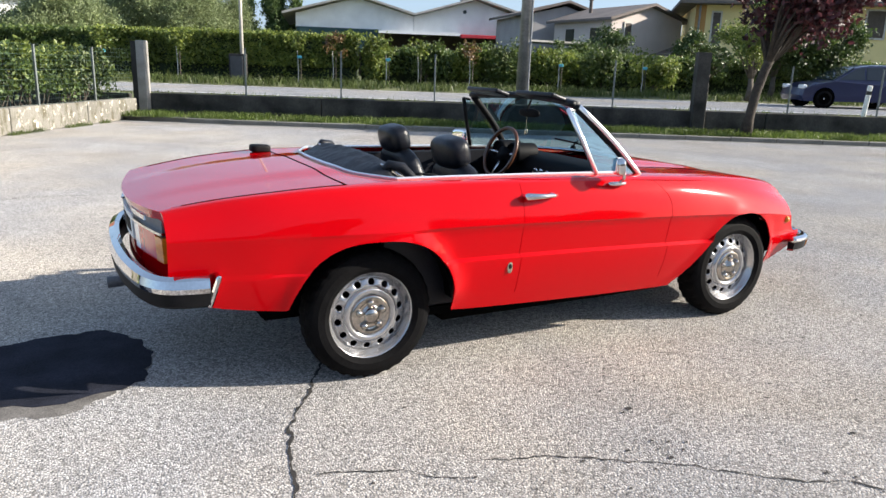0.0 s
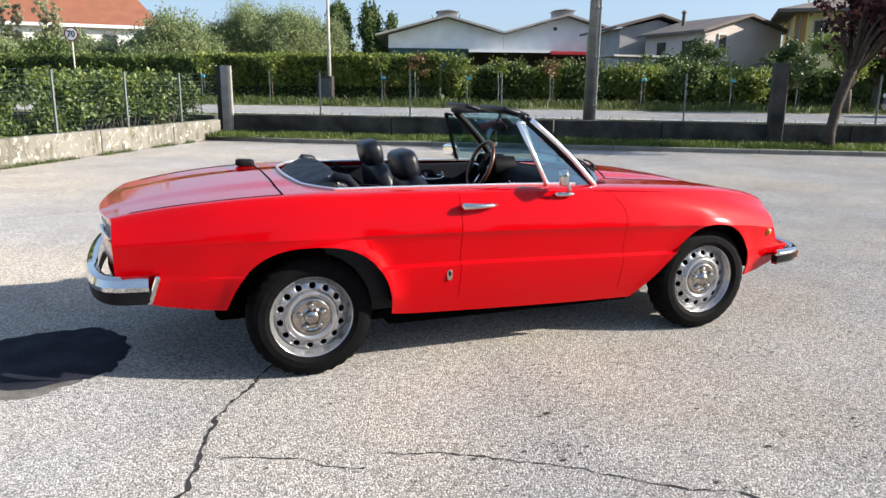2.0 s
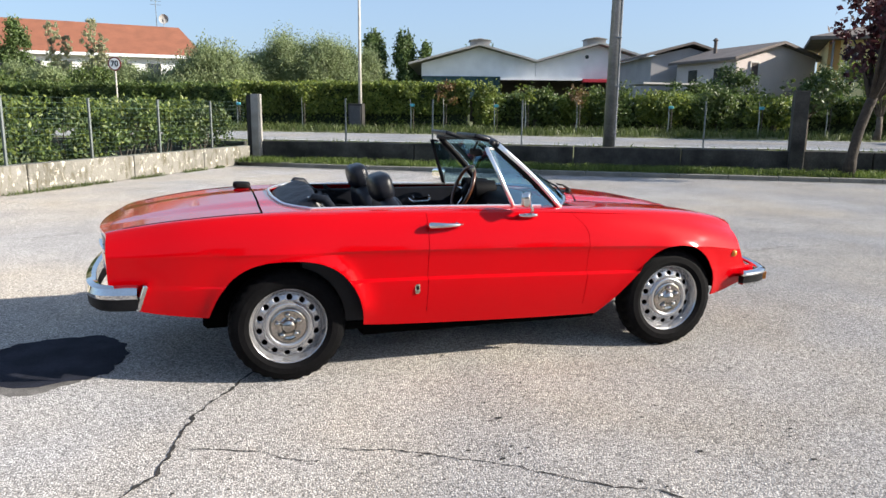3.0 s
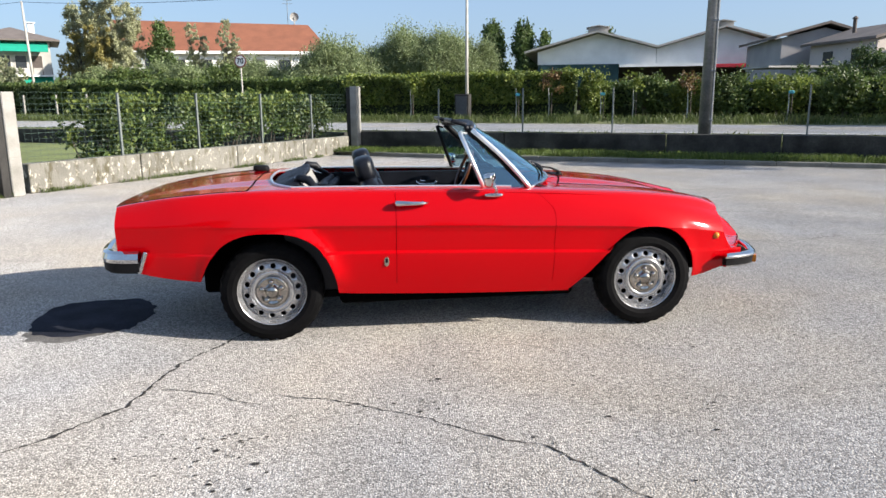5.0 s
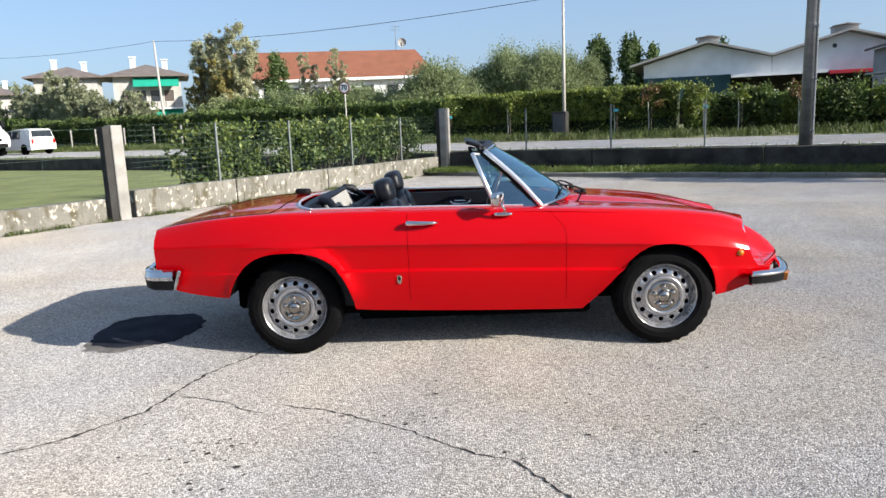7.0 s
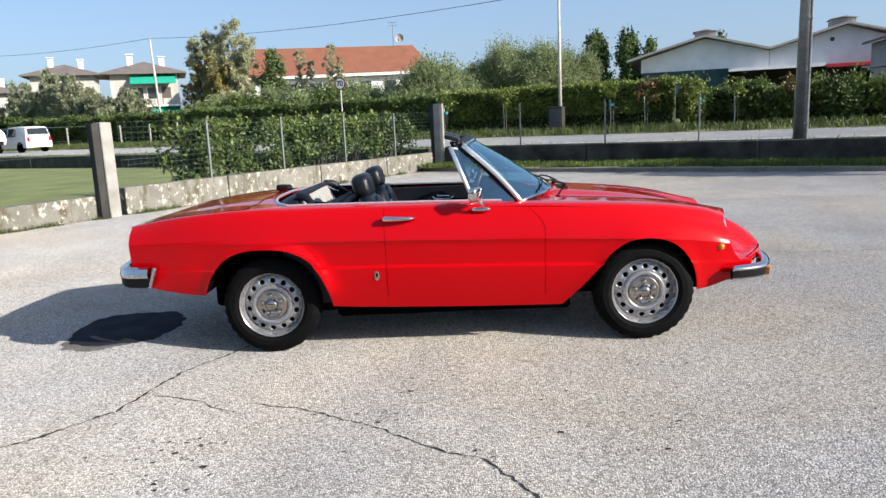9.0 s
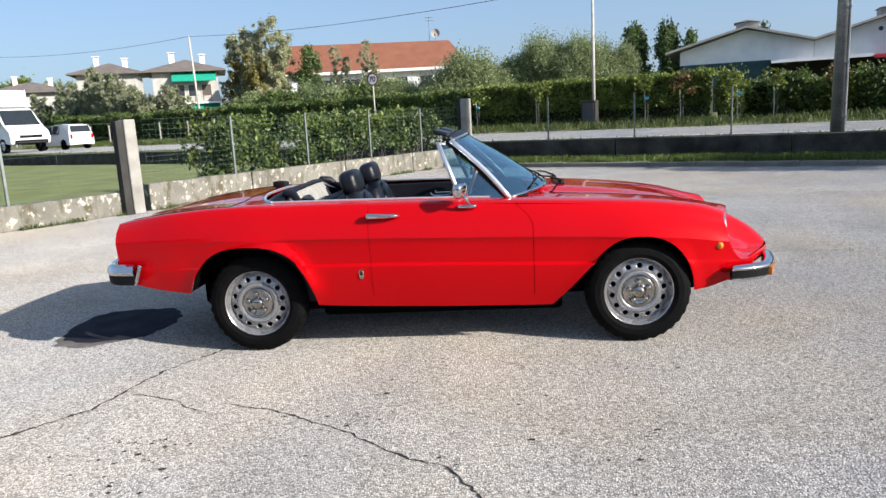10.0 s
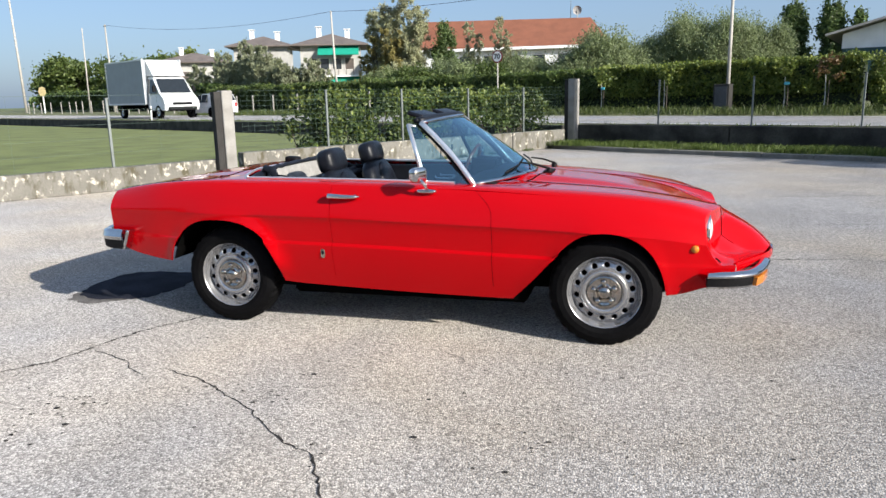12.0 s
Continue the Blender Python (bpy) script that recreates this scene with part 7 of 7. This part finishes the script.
# grey and beige houses at the right
hA = thing("house", road_pose(14.2, 36, 0.4, 14), "grey rendered house with a low roof", "house", "houses across the road")
bm = bmesh.new()
gable_wall(bm, [(-2.0, 0), (3.2, 0), (3.2, 4.7), (0.6, 5.4), (-2.0, 4.8)], 0, 8)
part("wall", bm, PLASTER_GREY, hA)
bm = bmesh.new()
gable_wall(bm, [(-2.5, 4.75), (0.7, 5.62), (0.7, 5.78), (-2.5, 4.92)], -0.5, 8.5)
gable_wall(bm, [(0.7, 5.62), (3.8, 4.65), (3.8, 4.82), (0.7, 5.78)], -0.5, 8.5)
part("roof", bm, ROOF_BROWN, hA)
window_part(hA, 1.0, 3.1, 0.7, 1.1)
hB = thing("house", road_pose(18.1, 29.8, 0.4, 28), "beige gabled house with a brown tiled roof", "house", "houses across the road")
bm = bmesh.new()
gable_wall(bm, [(-1.6, 0), (4.1, 0), (4.1, 4.3), (1.4, 5.05), (-1.6, 4.2)], 0, 6)
part("wall", bm, PLASTER_BEIGE, hB)
bm = bmesh.new()
gable_wall(bm, [(-2.05, 4.1), (1.4, 5.1), (1.4, 5.26), (-2.05, 4.26)], -0.45, 6.4)
gable_wall(bm, [(1.4, 5.1), (4.55, 4.16), (4.55, 4.32), (1.4, 5.26)], -0.45, 6.4)
part("roof", bm, ROOF_BROWN, hB)
for y in (1.6, 4.2):
    shut = new("side_window")
    shut.parent = hB
    shut.empty_display_size = 0.1
    bm = bmesh.new()
    box(bm, -1.64, y - 0.45, 2.6, -1.58, y + 0.45, 3.7, 0.01)
    part("pane", bm, WINDOW, shut)
    bm = bmesh.new()
    box(bm, -1.67, y - 0.55, 2.5, -1.60, y + 0.55, 2.58, 0.01)
    part("sill", bm, FRAME, shut)
window_part(hB, -0.33, 3.2, 0.5, 0.78, 0.0, True)
bm = bmesh.new()
cyl(bm, (-0.2, 4, 4.6), (-0.2, 4, 5.6), 0.11, None, 10)
cyl(bm, (-0.2, 4, 5.6), (-0.2, 4, 5.75), 0.2, 0.05, 10)
part("flue", bm, SHUTTER, hB)
bm = bmesh.new()
box(bm, -8.5, -1.2, 2.55, -1.7, 1.5, 2.65)
part("canopy", bm, ROOF_GREY, hB)
bm = bmesh.new()
gable_wall(bm, [(1.4, 2.1), (4.2, 3.0), (4.2, 3.1), (1.4, 2.2)], -2.2, -0.5)
part("lean_to_roof", bm, ROOF_BROWN, hB)
hY = thing("house", road_pose(23.25, 25.9, 0.4, -12), "yellow rendered house with ochre trim and deep eaves", "house", "houses across the road")
bm = bmesh.new()
box(bm, -2.4, 0, 0, 12, 9, 4.95)
part("wall", bm, PLASTER_YELLOW, hY)
bm = bmesh.new()
box(bm, -2.42, -0.06, 0, -1.85, 0.0, 4.93)
part("ochre_band", bm, OCHRE, hY, "ochre painted band")
bm = bmesh.new()
hip_roof(bm, -2.4, 12, 0, 9, 5.1, 1.4, 1.0)
part("roof", bm, ROOF_BROWN, hY)
window_part(hY, -1.25, 2.8, 0.4, 1.7, 0, True)
window_part(hY, 3.6, 3.3, 0.9, 1.4, 0, True)
window_part(hY, 7.0, 3.3, 0.9, 1.4, 0, True)
bm = bmesh.new()
tube(bm, [(-2.2, -0.12, 4.9), (-2.2, -0.1, 4.7), (-2.2, -0.1, 0)], 0.06, 8)
part("downpipe", bm, GALV, hY)

# long building with an orange roof
oB = thing("long_building", road_pose(-37, 60, 0.2, 33), "long low building under an orange sheet roof", "building")
bm = bmesh.new()
box(bm, -22, 0, 0, 0.9, 12, 6.8)
part("wall", bm, PLASTER, oB)
bm = bmesh.new()
a = [bm.verts.new(p) for p in ((-24, -0.6, 7.2), (1.5, -0.6, 7.0), (-0.95, 5.5, 10.6), (-24, 5.5, 10.9), (1.5, 12.6, 7.0), (-24, 12.6, 7.2))]
bm.faces.new((a[0], a[1], a[2], a[3]))
bm.faces.new((a[1], a[4], a[2]))
bm.faces.new((a[3], a[2], a[4], a[5]))
bm.faces.new((a[0], a[3], a[5]))
b2 = [bm.verts.new(a[k].co - Vector((0, 0, 0.25))) for k in (0, 1, 4, 5)]
bm.faces.new(b2[::-1])
for k, q in ((0, 1), (1, 4), (4, 5), (5, 0)):
    n2 = {0: 0, 1: 1, 4: 2, 5: 3}
    bm.faces.new((a[k], b2[n2[k]], b2[n2[q]], a[q]))
part("roof", bm, ROOF_ORANGE, oB, "orange roof")
bm = bmesh.new()
box(bm, -24, -0.75, 6.65, 1.4, -0.6, 6.98)
part("gutter", bm, PLASTER, oB)
for x in (-19, -16, -13, -10, -7, -4):
    window_part(oB, x, 4.4, 1.4, 1.6)
bm = bmesh.new()
lathe(bm, [(0.55, 0.0), (0.4, 0.12), (0.2, 0.19), (0.001, 0.2)], 20, "y", (-2.6, 5.2, 11.5))
cyl(bm, (-2.6, 5.3, 10.6), (-2.6, 5.3, 11.5), 0.05, None, 8)
part("dish", bm, ROOF_GREY, oB, "grey satellite dish on the ridge")
bm = bmesh.new()
cyl(bm, (-3.4, 5.4, 10.6), (-3.4, 5.4, 13.6), 0.04, 0.03, 6)
for z in (13.1, 13.5):
    cyl(bm, (-4.0, 5.4, z), (-2.8, 5.4, z), 0.025, None, 5)
part("aerial", bm, STEEL, oB)


# villas down the road
def villa(m, w, d, h, label, seed, awn=None):
    b = thing("villa", m, label, "house", "villas down the road")
    bm = bmesh.new()
    box(bm, -w / 2, 0, 0, w / 2, d, h)
    part("wall", bm, PLASTER_VILLA, b)
    bm = bmesh.new()
    hip_roof(bm, -w / 2, w / 2, 0, d, h + 0.15, 1.8, 1.15)
    part("roof", bm, ROOF_BROWN, b)
    for k, x in enumerate(np.linspace(-w / 2 + 1.6, w / 2 - 1.6, 4)):
        for z in (1.2, h / 2 + 1.1):
            window_part(b, x, z, 1.2, 1.5, 0, (k + seed) % 3 == 0)
    chimney(b, -w * 0.2, d * 0.4, h + 1.3, 1.3)
    chimney(b, w * 0.28, d * 0.45, h + 1.0, 1.3)
    bm = bmesh.new()
    box(bm, -w / 2 - 0.2, -1.3, h / 2 + 0.05, w / 2 + 0.2, 0, h / 2 + 0.25)
    part("balcony", bm, PLASTER, b)
    for x in np.linspace(-w / 2, w / 2, 9):
        bm = bmesh.new()
        box(bm, x - 0.04, -1.28, h / 2 + 0.25, x + 0.04, -1.2, h / 2 + 1.15)
        part("baluster", bm, SHUTTER, b)
    if awn:
        for z0, z1, x0, x1 in awn:
            bm = bmesh.new()
            p = [(-0.1, z1), (-1.9, z0), (-1.85, z0 - 0.05), (-0.05, z1 - 0.05)]
            f = [bm.verts.new((x0, y, z)) for y, z in p]
            k = [bm.verts.new((x1, y, z)) for y, z in p]
            bm.faces.new(f)
            bm.faces.new(k[::-1])
            for i in range(4):
                bm.faces.new((f[i], k[i], k[(i + 1) % 4], f[(i + 1) % 4]))
            part("awning", bm, GREEN_AWN, b, "green fabric awning")
    return b


villa(road_pose(-73, 48, 0.2, 50), 8.4, 9, 8.7, "white two-storey villa with green awnings", 0, [(7.36, 8.6, -1.7, 3.95), (3.2, 4.5, -1.2, 4.2)])
villa(road_pose(-90.3, 47.6, 0.2, 50), 8.2, 9, 9.6, "white two-storey villa with a brown hipped roof", 1)
villa(road_pose(-113, 48, 0.2, 58), 11.0, 10, 8.3, "white villa with a pale brown roof", 2)


# ---- traffic standing on the road ----
BLUE = material("dark_blue_paint", (0.005, 0.009, 0.05), 0.3, var=0.05, scale=2, coat=0.5)
VANWHITE = material("white_van_paint", (0.75, 0.76, 0.77), 0.35, var=0.04, scale=2, coat=0.6)
# blue-grey for the cargo box: its shaded side put into the colour
TRUCKBOX = material("shaded_truck_box", (0.30, 0.33, 0.36), 0.5, var=0.06, scale=2)
DARKGLASS = material("car_window_glass", (0.02, 0.025, 0.03), 0.05, var=0.1)


def road_wheel(parent, x, y, r, out):
    e = new("wheel")
    e.parent = parent
    e.empty_display_size = 0.05
    bm = bmesh.new()
    lathe(bm, [(r * 0.62, -0.10), (r * 0.95, -0.10), (r, -0.06), (r, 0.08), (r * 0.6, 0.10)], 28, "y", (x, y * 1.0, r))
    part("tyre", bm, TYRE, e, smooth=True)
    bm = bmesh.new()
    s = -1 if y < 0 else 1
    lathe(bm, [(r * 0.64, s * 0.075), (r * 0.56, s * 0.05), (r * 0.2, s * 0.085), (0.001, s * 0.09)], 20, "y", (x, y, r))
    part("rim", bm, SILVER, e, smooth=True)
    return e


def car_body(name, m, prof, half_w, roof_in, paint, label, glass, wheels, rr, group=""):
    """A far car: the side profile swept across, drawn in towards the roof, with glass let into it."""
    e = thing(name, m, label, "car", group)
    bm = bmesh.new()
    ny = 9
    belt = glass["belt"]
    rings = []
    for k in range(ny):
        t = -1 + 2 * k / (ny - 1)
        ring = []
        for x, z in prof:
            w = half_w * (1 - 0.10 * min(1, abs(z - 0.55) / 0.9))
            if z > belt:
                w = half_w * 0.95 - roof_in * (z - belt)
            edge = 0.03 * abs(t) ** 6
            ring.append(bm.verts.new((x * (1 - 0.02 * abs(t) ** 4), w * t, z - edge)))
        rings.append(ring)
    for a, b in zip(rings, rings[1:]):
        for k in range(len(prof)):
            bm.faces.new((a[k], a[(k + 1) % len(prof)], b[(k + 1) % len(prof)], b[k]))
    bm.faces.new(rings[0])
    bm.faces.new(rings[-1][::-1])
    part("body", bm, paint, e, smooth=False)
    for pts in glass["side"]:
        for s in (-1, 1):
            bm = bmesh.new()
            vs = [bm.verts.new((x, s * (half_w * 0.95 - roof_in * (z - belt) + 0.006), z)) for x, z in pts]
            k = [bm.verts.new((x, s * (half_w * 0.95 - roof_in * (z - belt) - 0.02), z)) for x, z in pts]
            bm.faces.new(vs)
            for i in range(len(pts)):
                j = (i + 1) % len(pts)
                bm.faces.new((vs[i], vs[j], k[j], k[i]))
            part("side_window", bm, DARKGLASS, e)
    for (xa, za), (xb, zb), nm in glass["ends"]:
        bm = bmesh.new()
        wa, wb = half_w * 0.84 - roof_in * max(0, za - belt), half_w * 0.86 - roof_in * max(0, zb - belt)
        d = 0.012 if xa < 0 and xb < 0 else -0.012
        sx = 0.02 if (xa + xb) > 0 else -0.02
        vs = [bm.verts.new((x + sx, y, z + 0.012)) for x, y, z in ((xa, -wa, za), (xa, wa, za), (xb, wb, zb), (xb, -wb, zb))]
        k = [bm.verts.new(v.co + Vector((-sx * 2, 0, -0.03))) for v in vs]
        bm.faces.new(vs)
        for i in range(4):
            bm.faces.new((vs[i], vs[(i + 1) % 4], k[(i + 1) % 4], k[i]))
        part(nm, bm, DARKGLASS, e)
    for x in wheels:
        for s in (-1, 1):
            road_wheel(e, x, s * (half_w - 0.10), rr, s)
            bm = bmesh.new()
            lathe(bm, [(rr * 1.16, 0.0), (0.01, 0.001)], 24, "y", (x, s * (half_w * 0.985), rr * 1.05))
            part("wheel_arch", bm, BLACK, e)
    return e


HATCH = [(-2.05, 0.28), (2.0, 0.25), (2.08, 0.42), (2.02, 0.66), (1.75, 0.80), (1.05, 0.92), (0.30, 1.38), (-0.2, 1.46), (-0.9, 1.47), (-1.55, 1.40), (-1.98, 0.98), (-2.06, 0.75), (-2.1, 0.45)]
blue = car_body("hatchback", road_pose(21.0, 8.6, 0.452, 180), HATCH, 0.87, 0.32, BLUE, "dark blue five-door hatchback on the road", {
    "belt": 0.92, "side": [[(0.85, 0.96), (0.28, 1.32), (0.02, 1.36), (0.02, 0.96)], [(-0.05, 0.96), (-0.05, 1.37), (-0.75, 1.38), (-0.85, 0.97)], [(-0.93, 0.98), (-0.85, 1.37), (-1.3, 1.33), (-1.55, 1.02)]],
    "ends": [((1.02, 0.93), (0.33, 1.36), "windscreen"), ((-1.95, 1.0), (-1.6, 1.36), "rear_window")]}, (-1.28, 1.3), 0.31)
for s in (-1, 1):
    bm = bmesh.new()
    box(bm, -2.09, s * 0.62 - 0.16, 0.78, -1.98, s * 0.62 + 0.16, 0.95, 0.03)
    part("tail_lamp", bm, REDLENS, blue)
    bm = bmesh.new()
    box(bm, 1.88, s * 0.62 - 0.18, 0.62, 2.04, s * 0.62 + 0.18, 0.76, 0.03)
    part("head_lamp", bm, WHITELENS, blue)
VAN = [(-1.95, 0.30), (1.85, 0.28), (1.92, 0.45), (1.85, 0.72), (1.2, 0.88), (0.55, 1.42), (0.0, 1.52), (-1.0, 1.55), (-1.78, 1.50), (-1.92, 0.95), (-1.97, 0.6)]
van = car_body("small_van", road_pose(-34.6, 8.4, 0.452, 180), VAN, 0.80, 0.22, VANWHITE, "small white van on the road", {
    "belt": 0.92, "side": [[(0.95, 0.95), (0.5, 1.38), (0.1, 1.44), (0.1, 0.95)], [(0.0, 0.95), (0.0, 1.45), (-0.75, 1.46), (-0.75, 0.95)]],
    "ends": [((1.2, 0.9), (0.58, 1.4), "windscreen"), ((-1.9, 1.05), (-1.8, 1.42), "rear_window")]}, (-1.2, 1.2), 0.29)
for s in (-1, 1):
    bm = bmesh.new()
    box(bm, -2.0, s * 0.66 - 0.06, 0.65, -1.93, s * 0.66 + 0.06, 0.92, 0.02)
    part("tail_lamp", bm, REDLENS, van)
bm = bmesh.new()
box(bm, -2.0, -0.26, 0.55, -1.965, 0.26, 0.66, 0.01)
part("plate", bm, PLATE, van)

truck = thing("box_truck", road_pose(-37.4, 5.6, 0.452) @ Matrix.Scale(1.18, 4), "white box truck, its cargo body's shade painted as grey", "truck")
bm = bmesh.new()
box(bm, -3.4, -1.08, 0.75, 1.55, 1.08, 3.15, 0.03)
part("cargo_box", bm, TRUCKBOX, truck)
for s in (-1, 1):
    bm = bmesh.new()
    for z in (0.76, 3.1):
        box(bm, -3.42, s * 1.09 - 0.02, z, 1.57, s * 1.09 + 0.02, z + 0.08)
    for x in (-3.4, 1.5):
        box(bm, x - 0.02, s * 1.09 - 0.02, 0.8, x + 0.06, s * 1.09 + 0.02, 3.1)
    part("box_edge_trim", bm, VANWHITE, truck)
bm = bmesh.new()
cabp = [(1.6, 0.45), (3.55, 0.42), (3.65, 0.7), (3.55, 1.05), (3.0, 1.3), (2.35, 2.15), (2.05, 2.25), (1.6, 2.25)]
f = [bm.verts.new((x, -0.98 + 0.10 * max(0, z - 1.2), z)) for x, z in cabp]
k = [bm.verts.new((x, 0.98 - 0.10 * max(0, z - 1.2), z)) for x, z in cabp]
bm.faces.new(f)
bm.faces.new(k[::-1])
for i in range(len(cabp)):
    j = (i + 1) % len(cabp)
    bm.faces.new((f[i], k[i], k[j], f[j]))
bmesh.ops.bevel(bm, geom=list(bm.edges), offset=0.05, segments=2, affect="EDGES")
part("cab", bm, VANWHITE, truck, smooth=False)
bm = bmesh.new()
df = [(1.58, 2.27), (2.35, 2.27), (1.9, 2.75), (1.58, 3.12)]
f = [bm.verts.new((x, -0.9, z)) for x, z in df]
k = [bm.verts.new((x, 0.9, z)) for x, z in df]
bm.faces.new(f)
bm.faces.new(k[::-1])
for i in range(4):
    bm.faces.new((f[i], k[i], k[(i + 1) % 4], f[(i + 1) % 4]))
part("wind_deflector", bm, VANWHITE, truck)
bm = bmesh.new()
vs = [bm.verts.new(p) for p in ((3.0, -0.86, 1.37), (3.0, 0.86, 1.37), (2.45, 0.80, 2.11), (2.45, -0.80, 2.11))]
bm.faces.new(vs)
part("windscreen", bm, DARKGLASS, truck)
for s in (-1, 1):
    bm = bmesh.new()
    vs = [bm.verts.new(p) for p in ((1.75, s * 0.985, 1.32), (2.75, s * 0.985, 1.32), (2.25, s * 0.915, 2.05), (1.75, s * 0.915, 2.1))]
    bm.faces.new(vs)
    part("cab_window", bm, DARKGLASS, truck)
    bm = bmesh.new()
    box(bm, 3.42, s * 0.72 - 0.2, 0.85, 3.64, s * 0.72 + 0.2, 1.05, 0.04)
    part("head_lamp", bm, WHITELENS, truck)
    bm = bmesh.new()
    box(bm, 2.75, s * 1.12 - 0.1, 1.4, 2.85, s * 1.12 + 0.1, 1.75, 0.03)
    part("mirror", bm, RUBBER, truck)
    for x in (-1.9, 2.75):
        road_wheel(truck, x, s * 0.88, 0.36, s)
bm = bmesh.new()
box(bm, 3.5, -0.8, 0.42, 3.70, 0.8, 0.62, 0.04)
box(bm, 3.5, -0.55, 0.72, 3.655, 0.55, 0.86, 0.02)
part("bumper", bm, RUBBER, truck)
bm = bmesh.new()
box(bm, -3.3, -0.5, 0.5, 1.6, 0.5, 0.75)
part("chassis", bm, BLACK, truck)
